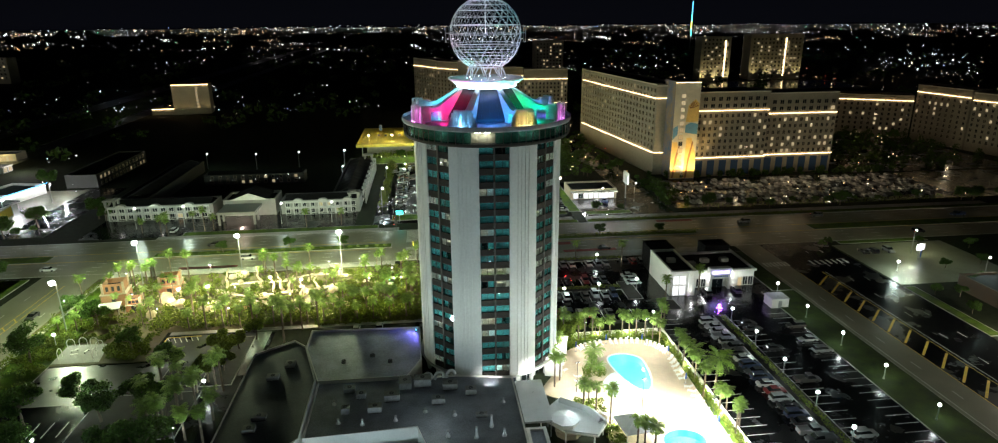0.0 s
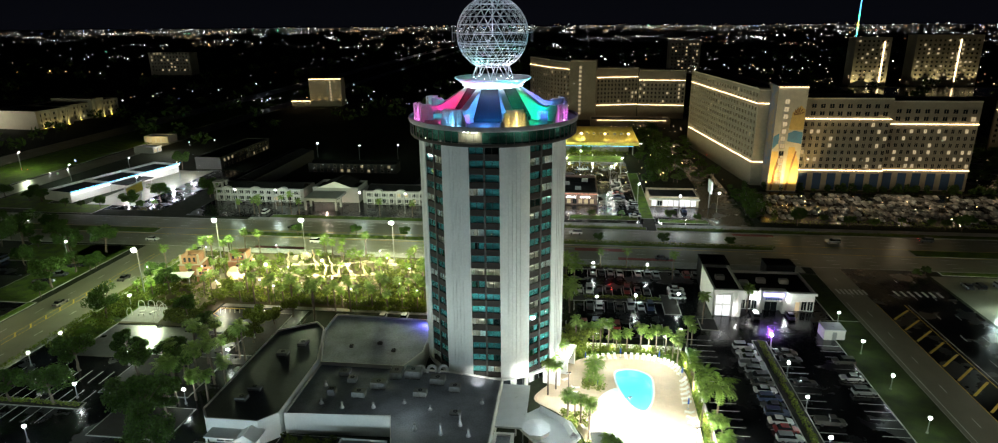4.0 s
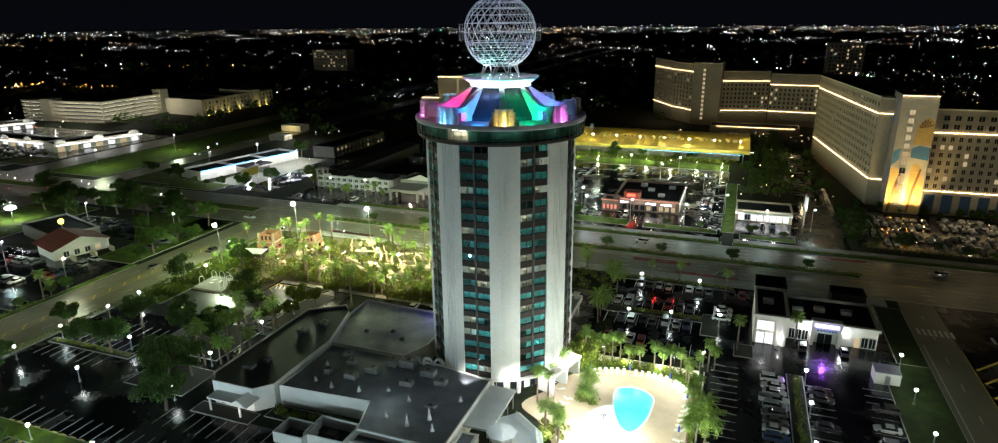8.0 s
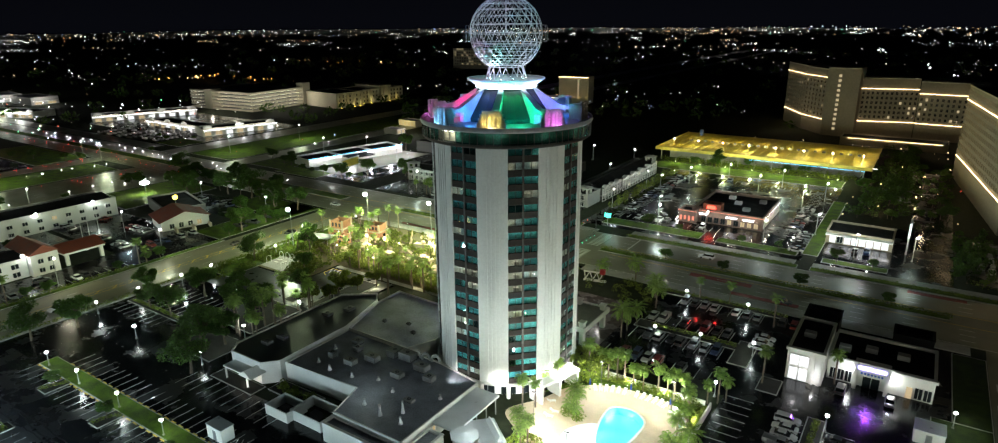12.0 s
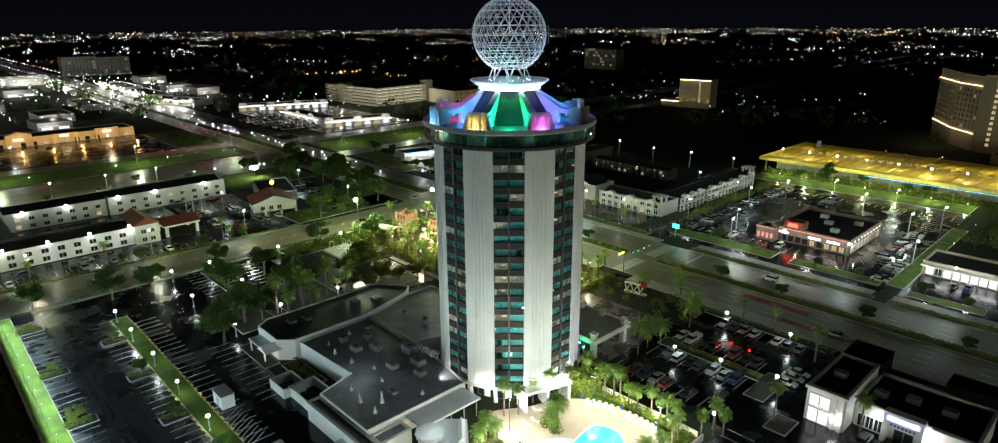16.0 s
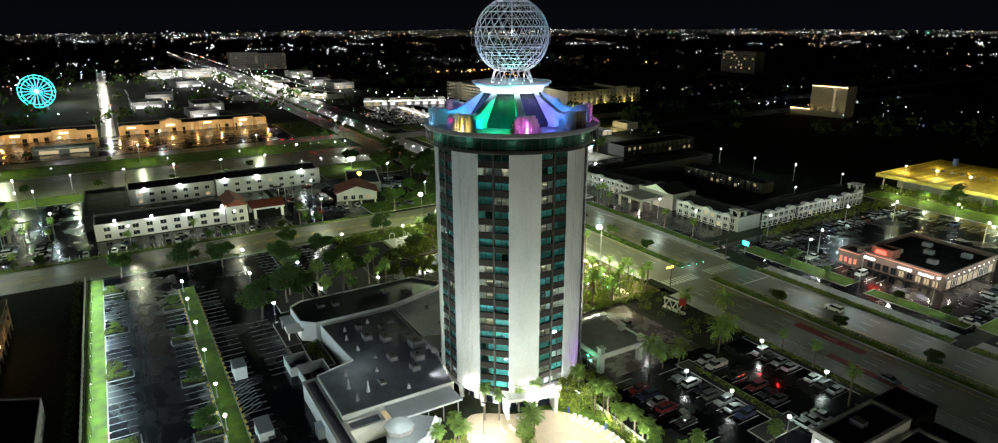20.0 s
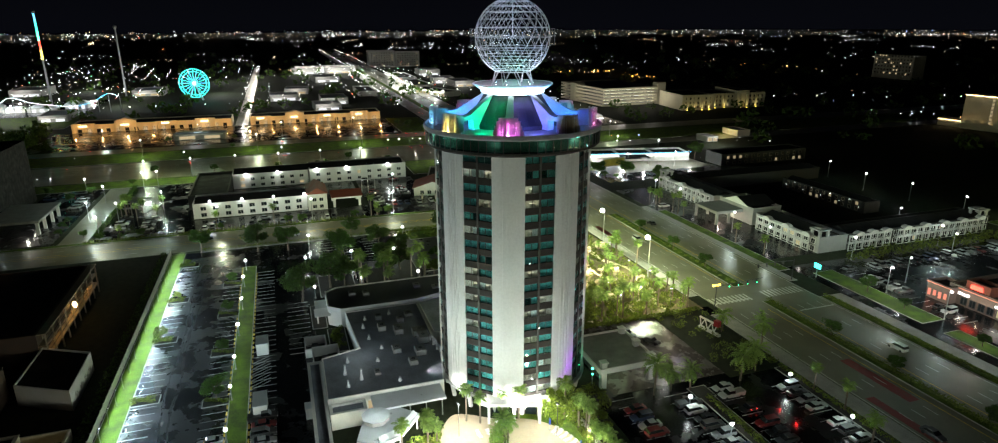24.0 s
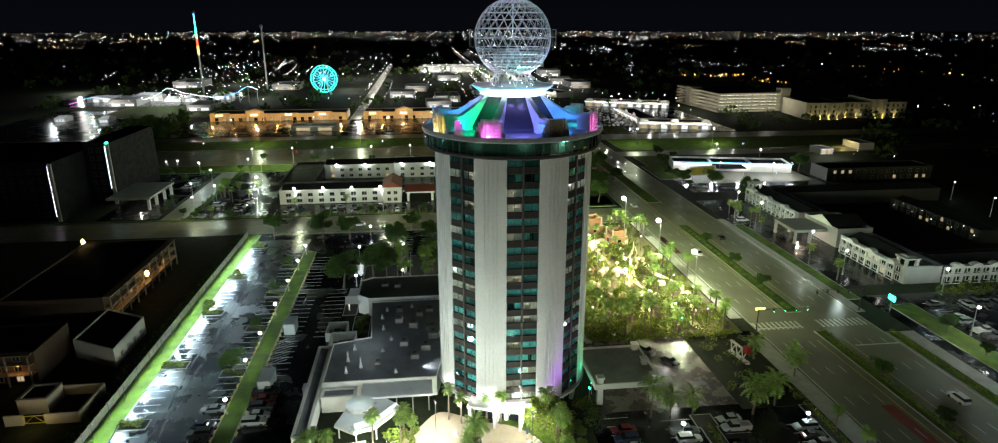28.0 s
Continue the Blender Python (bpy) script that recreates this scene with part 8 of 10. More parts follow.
for x0 in (-87, -58, -33, -5, 18):
    isl += along(x0 + 0.6, 55, x0 + 2.4, 59, 0.6, 0.6, 0.7) + along(x0 + 2.2, 55, x0 + 0.6, 59, 0.6, 0.6, 0.7)
for x0 in (-66, -44, -22, 0):
    isl += along(x0 + 0.6, 69.5, x0 + 2.4, 73.5, 0.6, 0.6, 0.7)
shrub_rows("island_shrubs", isl, "low shrubs on the parking islands", 40, 0.18)
shrub_rows("pool_shrubs", along(34, 138.5, 55, 138.5, 0.8, 0.8, 1.0) + along(55.3, 90, 55.3, 138, 0.8, 0.6, 1.2) + [(34.4 + rp.uniform(-2, 2), 122.4 + rp.uniform(-1.4, 1.4), 1.0, 2.0) for _ in range(14)]
           + [(29 + rp.uniform(-4, 4), 136.6 + rp.uniform(-3, 3), 1.3, 3.0) for _ in range(60)] + [(rp.uniform(33, 54), 138.7 + rp.uniform(-0.5, 0.4), 1.0, 1.7) for _ in range(34)] + [(55.3 + rp.uniform(-0.4, 0.3), rp.uniform(92, 137), 0.9, 1.7) for _ in range(40)] + [(30.5 + rp.uniform(-2.5, 2.5), 109.5 + rp.uniform(-3, 3), 0.8, 1.2) for _ in range(26)] + [(33 + rp.uniform(-1.5, 1.5), 101 + rp.uniform(-6, 4), 0.7, 1.1) for _ in range(26)],
           "bright green shrubs round the pool deck", 60, 0.2)
shrub_rows("entrance_shrubs", [(rp.uniform(-3, 27), rp.uniform(178.5, 192.8), 1.1, 1.3) for _ in range(90)][::2] + [(rp.uniform(22.5, 30), rp.uniform(140, 148), 1.2, 1.6) for _ in range(26)] + [(rp.uniform(-24, -13), rp.uniform(96.5, 99.5), 0.8, 0.9) for _ in range(24)], "dark shrubs by the hotel entrance", 50, 0.22)
shrub_rows("garden_shrubs", [(rp.uniform(-100, -5), rp.uniform(157, 193) if i % 3 else rp.uniform(156, 168), rp.uniform(0.6, 1.5), rp.uniform(0.6, 1.7)) for i in range(430)] + along(-64, 157, -5, 157, 0.8, 1.3, 2.6) + [(rp.uniform(-98, -88.5), rp.uniform(126, 158), rp.uniform(0.8, 1.6), rp.uniform(0.8, 2.0)) for _ in range(70)], "lush shrubs of a lit adventure golf garden", 60, 0.24)
rg = random.Random(77)
big = [(rg.uniform(-72, -6), rg.uniform(157, 165), rg.uniform(1.3, 2.3), rg.uniform(2.0, 3.8)) for _ in range(90)]
big += [(rg.uniform(-90, -6), rg.uniform(166, 192), rg.uniform(1.0, 2.0), rg.uniform(1.4, 3.2)) for _ in range(90)]
shrub_rows("garden_bushes", [b for b in big if abs(b[0] + 88) > 5 or abs(b[1] - 176) > 5], "tall loose bushes of the lit golf garden", 120, 0.3)
er = random.Random(13)
shrub_rows("drive_hedge", [(-3.6 + er.uniform(-0.4, 0.4), 155 + i * 0.8, 0.8, er.uniform(0.8, 1.3)) for i in range(47)] + [(-30 + i * 0.8, 154.6 + er.uniform(-0.3, 0.3), 0.8, er.uniform(0.8, 1.3)) for i in range(33)]
           + [(er.uniform(-26, -4.5), er.uniform(156, 192), er.uniform(0.7, 1.5), er.uniform(0.7, 1.9)) for i in range(120)], "hedge and bushes along the drive beside the golf garden", 70, 0.24)
shrub_rows("hall_shrubs", along(-34, 361, 55, 361, 1.2, 1.6, 3.0) + along(-25, 366, 58, 366, 1.5, 1.6, 3.0), "tall green shrubs before the yellow-roofed hall", 40, 0.35)
shrub_rows("side_hedge", [(-204 + i * 1.5, 22.2 + er.uniform(-0.4, 0.4), 1.0, er.uniform(1.4, 2.6)) for i in range(52)], "dark hedge along the motel side street", 40, 0.26, "leaf")
shrub_rows("resort_garden", [(er.uniform(208, 300), er.uniform(294, 415), er.uniform(1.6, 3.2), er.uniform(3, 7)) for _ in range(170)] + [(er.uniform(100, 235), er.uniform(291.5, 294), er.uniform(1, 1.8), er.uniform(2, 4)) for _ in range(50)], "dark garden trees before the resort wings", 110, 0.5, "leaf")
shrub_rows("resort_grove", [(er.uniform(62, 83), er.uniform(300, 440), er.uniform(1.6, 3.2), er.uniform(3, 7)) for _ in range(70)] + [(er.uniform(97.5, 108), er.uniform(246, 290), er.uniform(1.2, 2.2), er.uniform(2.4, 5)) for _ in range(22)], "dark trees along the resort drive", 150, 0.4, "leaf")
shrub_rows("diner_hedge_trees", [(-19.5 + er.uniform(-1, 1), 262 + 2.6 * i, er.uniform(1.2, 1.9), er.uniform(2.2, 4.4)) for i in range(30)], "lit green trees along the diner car park", 110, 0.34)
shrub_rows("far_grove", [(er.uniform(-396, -312), er.uniform(-94, -60), er.uniform(2.5, 5), er.uniform(5, 11)) for _ in range(60)], "dark grove of trees by the highway", 130, 0.9, "leaf")
shrub_rows("fence_shrubs", along(-97, 48.6, 26, 48.6, 2.2, 1.2, 1.8), "dark shrubs behind the boundary fence", 40, 0.28, "leaf")

# ---- adventure golf garden ----
whole("entrance_bed", Geo().box(-4, 28, 178, 193.2, -0.1, 0.12), M["earth"], "dark planted bed by the hotel drive", "bed", kind="structure")
whole("garden_ground", Geo().box(-101, -4, 155, 194, -0.2, 0.06), M["gardenfloor"], "sandy planted floor of a golf garden", "garden", kind="structure")
whole("garden_path", Geo().box(-66, -3, 153.2, 154.8, -0.1, 0.14), M["concrete"], "pale path along the garden", "path", kind="structure")
for k, (x0, x1, yb, am, ph) in enumerate(((-74, -8, 170, 3.6, 0.3), (-70, -10, 179, 3.2, 1.9), (-60, -7, 187, 2.4, 4.0), (-40, -6, 161.5, 1.6, 2.2))):
    n = 44
    mid = [Vector((x0 + (x1 - x0) * i / n, yb + am * math.sin(ph + 7.5 * i / n) + 0.8 * math.sin(ph * 3 + 19 * i / n))) for i in range(n + 1)]
    v = []
    for i, p in enumerate(mid):
        d = (mid[min(i + 1, n)] - mid[max(i - 1, 0)]).normalized()
        s = Vector((-d.y, d.x)) * (0.75 + 0.35 * math.sin(i * 0.9 + k))
        v += [(*(p - s), 0.06), (*(p - s), 0.16), (*(p + s), 0.16), (*(p + s), 0.06)]
    f = [(4 * i + q, 4 * i + q + 1, 4 * i + q + 5, 4 * i + q + 4) for i in range(n) for q in range(3)]
    whole("garden_walk", Geo().add(v, f), M["walk"], "pale winding walk through the golf garden", "path", kind="structure")
whole("garden_bed", Geo().box(-98, -67, 140.7, 155, -0.2, 0.16), M["gardenfloor"], "planted bed beside the golf garden", "bed", kind="structure")
whole("garden_plaza", Geo().prism([(-88, 141.6), (-77.5, 141.6), (-79, 150.6), (-88.5, 150.6)], 0, 0.2), M["concrete"], "small paved plaza with hoops", "pavement", kind="structure")
for x, y, a in ((-87, 149.2, 0), (-84.4, 149.6, 0), (-81.8, 149.4, 0), (-79.8, 147.6, 60), (-87.2, 144.4, 90), (-79.2, 143.6, 90)):
    hoop = [(0.9 * math.cos(math.pi * i / 10), 0, 1.5 + 0.9 * math.sin(math.pi * i / 10)) for i in range(11)]
    o = whole("garden_hoop", Geo().sweep([Vector(p) for p in [(0.9, 0, 0)] + hoop + [(-0.9, 0, 0)]], [0.07] * 13, 6), M["white"], "white metal hoop on the garden plaza", "hoop", "garden hoops")
    o.matrix_world = pose(x, y, 0.2, 0, 0, a)
for x, y, a in ((-84.5, 145.2, 10), (-82.4, 146.6, 80), (-85.4, 147.2, 40)):
    o = thing("garden_bench", "pale slatted bench on the garden plaza", "bench", (x, y, 0.2), a, "garden benches")
    for k in range(3):
        part("slat", Geo().box(-0.8, 0.8, -0.24 + k * 0.17, -0.1 + k * 0.17, 0.42, 0.46), M["white"], o)
    for s in (-0.65, 0.65):
        part("leg", Geo().box(s - 0.05, s + 0.05, -0.2, 0.2, 0, 0.42), M["concrete"], o)
shrub_rows("plaza_shrubs", [(er.uniform(-77.5, -68), er.uniform(141.6, 154), er.uniform(0.7, 1.6), er.uniform(0.8, 2.4)) for _ in range(60)] + [(er.uniform(-97, -89), er.uniform(141.6, 155), er.uniform(0.6, 1.2), er.uniform(0.6, 1.6)) for _ in range(40)]
           + [(er.uniform(-89, -76), er.uniform(151.4, 155), er.uniform(0.6, 1.2), er.uniform(0.7, 1.6)) for _ in range(24)], "bushes round the small garden plaza", 80, 0.26)
br = thing("garden_bridge", "low terracotta railed footbridge in the golf garden", "footbridge", (-51.4, 166.2, 0), 2)
part("deck", Geo().box(-4.4, 4.4, -0.9, 0.9, 0.35, 0.55, 0.03), M["terracotta"], br)
for s in (-0.85, 0.85):
    part("rail", Geo().box(-4.4, 4.4, s - 0.06, s + 0.06, 1.35, 1.47), M["terracotta"], br)
    for k in range(12):
        part("baluster", Geo().box(-4.3 + k * 0.78, -4.14 + k * 0.78, s - 0.05, s + 0.05, 0.0, 1.35), M["terracotta"], br)
rk = random.Random(9)
for i in range(30):
    x, y = rk.uniform(-76, -9), rk.uniform(163, 191)
    s = rk.uniform(0.6, 2.2)
    b = Geo().ball((0, 0, 0.3 * s), s, 9, 6, rk.uniform(0.5, 1.1))
    b.v = [(p[0] * (1 + 0.25 * noise.noise(Vector(p) * 0.9 + Vector((i, 0, 0)))), p[1] * (1 + 0.25 * noise.noise(Vector(p) * 1.1 + Vector((0, i, 0)))), p[2]) for p in b.v]
    o = whole("garden_rock", b, M["rock"], "sandy artificial rock in the golf garden", "rock", "garden rocks")
    o.location = (x, y, 0)
for x, y, h in ((-50, 181, 7), (-41, 177, 5.5), (-43.5, 179, 6.5), (-60, 182, 6), (-46, 178, 5), (-38, 175, 4.5), (-33, 178, 4)):
    g = Geo()
    p = Vector((0, 0, 0))
    line = [p]
    for i in range(7):
        p = p + Vector((rk.uniform(-0.7, 0.7), rk.uniform(-0.5, 0.5), h / 7))
        line.append(p)
    g.sweep(line, [0.5, 0.42, 0.36, 0.3, 0.26, 0.2, 0.14, 0.04], 8)
    o = whole("rock_spire", g, M["rock"], "pale twisted rock spire in the garden", "sculpture", "rock spires")
    o.location = (x, y, 0)
for x, y, w, h in ((-88, 176.5, 6.5, 6.2), (-75.5, 182, 6, 5.2), (-81, 171, 4, 3.4)):
    o = thing("garden_hut", "terracotta stepped hut with open roof", "hut", (x, y, 0), 10, "garden huts")
    part("wall", Geo().box(-w / 2, w / 2, -w / 2, w / 2, 0, h * 0.55, 0.1), M["terracotta"], o)
    q, e = w * 0.4, w * 0.4 - 0.35
    part("upper_wall", Geo().box(-q, q, -q, -e, h * 0.55, h).box(-q, q, e, q, h * 0.55, h).box(-q, -e, -e, e, h * 0.55, h).box(e, q, -e, e, h * 0.55, h), M["terracotta"], o)
    part("roof_floor", Geo().box(-e, e, -e, e, h * 0.55, h * 0.78), M["roof_black"], o, "dark sunken roof")
    part("cornice", Geo().box(-w / 2 - 0.15, w / 2 + 0.15, -w / 2 - 0.15, w / 2 + 0.15, h * 0.53, h * 0.57), M["tan"], o)
    for sx in (-1, 1):
        for sy in (-1, 1):
            part("corner_post", Geo().box(sx * q - 0.3, sx * q + 0.3, sy * q - 0.3, sy * q + 0.3, h * 0.55, h + 0.45, 0.05), M["tan"], o)
    for k in (-1, 0, 1):
        part("window", Geo().box(k * q * 0.55 - 0.35, k * q * 0.55 + 0.35, -q - 0.03, -q + 0.1, h * 0.68, h * 0.9), M["dark"], o)
    part("door", Geo().box(-0.6, 0.6, -w / 2 - 0.03, -w / 2 + 0.12, 0, 2.1), M["dark"], o)
    part("window", Geo().box(w / 2 - 0.12, w / 2 + 0.03, -0.6, 0.6, 1.0, 2.0), M["pane"], o)
o = thing("awning_roof", "pale sloped awning roof on posts", "awning", (-87, 166.5, 0), 15)
part("sheet", Geo().box(-4, 4, -2.5, 2.5, 2.8, 2.95), M["white_metal"], o)
for x in (-3.7, 3.7):
    for y in (-2.2, 2.2):
        part("post", Geo().tube((x, y, 0), (x, y, 2.8), 0.07), M["steel"], o)
for x, y, w in ((-69, 170.4, 3800), (-61.7, 171.4, 4200), (-46, 176, 3600), (-37, 173.4, 3800), (-27, 180, 2600), (-18, 172, 2200), (-54, 170, 2200), (-80, 168, 1600), (-38, 163, 2000), (-58, 160, 1500), (-18, 161, 1700), (-88, 184, 900), (-66, 188, 1800), (-96, 166, 600), (-9, 171, 2400), (-8, 186, 2000), (-22, 188, 2400), (-31, 186, 2600), (-12, 179, 2400), (-52, 156, 1400), (-30, 156, 1400), (-12, 157, 1100), (-70, 158, 900)):
    o = thing("garden_flood", "garden flood lamp on a short pole", "lamp", (x, y, 0), 0, "garden floods")
    part("pole", Geo().tube((0, 0, 0), (0, 0, 5.6), 0.06), M["darksteel"], o)
    part("head", Geo().box(-0.3, 0.3, -0.2, 0.2, 5.6, 5.8, 0.04), M["darksteel"], o)
    part("lens", Geo().ball((0, 0, 5.4), 0.4 if w > 3000 else 0.13, 10, 6, 0.8), G["lamp"], o).visible_shadow = False
    lamp("POINT", (x, y, 4.6), w * (2.0 if w > 3000 else 1.5), (1.0, 0.88, 0.55), 0.25)

o = thing("green_flood", "green garden flood lamp among bushes", "lamp", (-13, 181.5, 0), 0)
part("can", Geo().tube((0, 0, 0), (0, 0, 0.5), 0.12, 0.16, 8), M["darksteel"], o)
part("lens", Geo().ball((0, 0, 0.55), 0.16, 8, 5), G["green"], o)
lamp("POINT", (-13, 181.5, 1.6), 520, (0.02, 1.0, 0.35), 0.2)

# ---- traffic signals ----
for x, y, a, L in ((-3.6, 197.2, 90, 15), (-12.8, 231.5, -90, 14)):
    o = thing("traffic_signal", "grey mast arm with hanging traffic signals", "traffic signal", (x, y, 0.1), a)
    part("mast", Geo().tube((0, 0, 0), (0, 0, 6.6), 0.16, 0.12, 8), M["darksteel"], o)
    part("arm", Geo().tube((0, 0, 6.2), (L, 0, 6.8), 0.1, 0.06, 6), M["darksteel"], o)
    for i in range(4):
        u = part("signal_head", Geo().box(4 + i * 3 - 0.18, 4 + i * 3 + 0.18, -0.18, 0.18, 5.5, 6.5), M["darksteel"], o)
        part("signal_lens", Geo().ball((4 + i * 3, -0.2, 5.7), 0.13, 6, 4), G["green" if a > 0 else "red"], u)
o = thing("street_name_sign", "small lit yellow sign on the mast", "sign", (-6.0, 199, 5.2), 0)
part("board", Geo().box(-0.1, 0.1, -1.3, 1.3, 0, 0.5), G["yellow"], o)
part("bracket", Geo().tube((0, 0, 0.5), (0, 0, 1.3), 0.04), M["steel"], o)
o = thing("monument_sign", "pale frame sign with a red block by the drive", "sign", (8, 187, 0.1), 10)
part("base", Geo().box(-3.4, 3.4, -0.5, 0.5, 0, 0.5, 0.08), M["white"], o)
for k, (xa, xb) in enumerate(((-2.9, -1.6), (-2.9, -3.2), (-0.6, -1.6), (-0.6, 0.6), (1.4, 0.6), (1.4, 2.4))):
    part("strut", Geo().tube((xa, 0, 0.45), (xb, 0, 2.7), 0.16, 0.13, 6), M["white"], o)
part("cap_beam", Geo().box(-3.4, 1.3, -0.28, 0.28, 2.7, 3.0), M["white"], o)
part("block", Geo().box(1.6, 3.1, -0.5, 0.5, 2.5, 4.0), M["red"], o, "red sign block")
o = thing("lit_green_sign", "small green lit sign on posts", "sign", (-12, 240, 0), 0)
part("board", Geo().box(-1.2, 1.2, -0.15, 0.15, 3.0, 4.4), G["teal"], o)
part("post", Geo().tube((0, 0, 0), (0, 0, 3.0), 0.15), M["steel"], o)

o = thing("lit_pole_sign", "white lit board sign on a blue post", "sign", (157.6, 180, 0), 25)
part("post", Geo().tube((0, 0, 0), (0, 0, 2.6), 0.18), M["bluepanel"], o)
part("board", Geo().box(-1.6, 1.6, -0.15, 0.15, 2.4, 4.4, 0.05), G["shopw"], o)

# ---- light of the other places ----
for k in range(5):
    for yy in (18, 48):
        q = Matrix.Rotation(radians(4), 3, "Z") @ Vector((75, yy, 0)) + Vector((-478, 362, k * 2.9 + 2.0))
        lamp("POINT", q, 900, (1.0, 0.95, 0.75), 0.3)
    q = Matrix.Rotation(radians(4), 3, "Z") @ Vector((56, 5, 0)) + Vector((-478, 362, k * 2.9 + 2.0))
    lamp("POINT", q, 420, (1.0, 0.95, 0.75), 0.3)
for x, y in ((72, 312), (84, 334), (70, 352), (86, 378), (76, 396), (232, 320), (252, 352)):
    o = thing("path_lamp", "low warm lamp among garden trees", "lamp", (x, y, 0), 0, "path lamps")
    part("post", Geo().tube((0, 0, 0), (0, 0, 2.6), 0.06), M["darksteel"], o)
    part("globe", Geo().ball((0, 0, 2.75), 0.2, 8, 5), G["warmdot"], o)
    lamp("POINT", (x, y, 2.9), 700, (1.0, 0.75, 0.3), 0.25)
for x in (325, 340, 355, 392, 410, 428, 446):
    lamp("SPOT", (x, 741 if x < 370 else 749, 1), 5200, (1.0, 0.85, 0.42), 0.6, (x, 757, 22), 70)
for i in range(7):
    o = thing("hall_uplight", "small flood lamp before the yellow-roofed hall", "lamp", (-26 + i * 13, 357.5, 0), 0, "hall uplights")
    part("post", Geo().tube((0, 0, 0), (0, 0, 1.2), 0.06), M["darksteel"], o)
    part("lens", Geo().ball((0, 0, 1.3), 0.16, 8, 5), G["white"], o)
    lamp("POINT", (-26 + i * 13, 356, 3.2), 3000, (0.9, 1.0, 0.5), 0.3)
for i in range(5):
    lamp("POINT", (-174.5 + i * 2.9, 249 + i * 12.5, 5.0), 3200, (0.97, 1, 1), 0.4)
for i in range(14):
    lamp("POINT", (-384.5, -46 + i * 16.2, 3.6), 2300, (1.0, 0.5, 0.14), 0.4)
for x, y in ((30, 252), (8, 252), (20, 304), (47, 282), (2, 280)):
    lamp("POINT", (x, y, 6), 1500, (1.0, 0.93, 0.82), 0.4)
for i in range(5):
    lamp("POINT", (40.0, 265 + i * 6.2, 3.7), 130, (1.0, 0.9, 0.7), 0.15)
    lamp("POINT", (18 + i * 4.6, 260.9, 3.7), 110, (1.0, 0.85, 0.62), 0.15)
for x, y in ((64, 254), (74, 254)):
    lamp("POINT", (x, y, 5.0), 2200, (1, 1, 0.95), 0.4)
for i in range(7):
    lamp("POINT", (-118 + i * 15, 249, 4.6), 60, (1.0, 0.95, 0.88), 0.3)
for i in range(4):
    lamp("POINT", (-22, 272 + i * 18, 4.6), 150, (1.0, 0.95, 0.88), 0.3)
lamp("POINT", (-73.5, 250, 3.6), 2400, (1.0, 0.75, 0.6), 0.3)
WARM = (1.0, 0.78, 0.48)
# warm fill lights without fittings, added to wash the resort's facades
for x, y, w in ((140, 272, 2400), (165, 274, 2400), (190, 278, 2400), (212, 280, 1200), (88, 315, 2600), (84, 350, 2600), (78, 385, 2600), (58, 470, 3200), (92, 474, 2600), (2, 500, 2200), (270, 345, 2000), (285, 320, 1600), (240, 380, 1500)):
    lamp("POINT", (x, y, 9), w * (0.2 if 70 < x < 100 else 0.5), WARM, 0.6)
for x in (115.6, 121.4, 125.6):
    lamp("SPOT", (x, 286.6, 1.2), 17000, (1.0, 0.7, 0.26), 0.3, (x, 291, 13), 84)
for x_, y_ in UP:
    q = Matrix.Rotation(radians(84), 3, "Z") @ Vector((x_ + 0.6, y_ - 1.6, 0.6)) + Vector((-352, 420, 0))
    q2 = Matrix.Rotation(radians(84), 3, "Z") @ Vector((x_ + 0.6, y_, 10)) + Vector((-352, 420, 0))
    lamp("SPOT", q, 1100, (1.0, 0.85, 0.35), 0.3, q2, 80)
for x, y in ((-400, 352), (-430, 350), (-384, 380), (-386, 410)):
    lamp("POINT", (x, y, 9), 3600, (1.0, 0.97, 0.8), 0.5)
lamp("SPOT", (82, 162.6, 5.4), 2600, (0.4, 0.08, 1.0), 0.3, (82, 152, 0), 120)
lamp("POINT", (71.8, 159.0, 2.2), 200, (1, 1, 1), 0.2)
lamp("POINT", (68.4, 158.6, 4.6), 130, (1, 1, 1), 0.3)
for x, y in ((2, 172), (12, 176), (18, 168)):
    lamp("POINT", (x, y, 6), 300, (1.0, 0.97, 0.93), 0.4)
for x, y in ((-33, 92.4), (-30, 91.6), (-27.4, 92.6)):
    lamp("SPOT", (x, y, 0.5), 260, (1.0, 0.95, 0.8), 0.15, (x, 96.6, 3), 100)


# ---- cars ----
CARS = [(0, (0.5, 0.5, 0.5)), (0.27, (0.015, 0.015, 0.017)), (0.56, (0.06, 0.063, 0.068)), (0.72, (0.24, 0.25, 0.26)), (0.82, (0.02, 0.035, 0.09)), (0.9, (0.2, 0.012, 0.012)), (0.95, (0.05, 0.045, 0.04))]


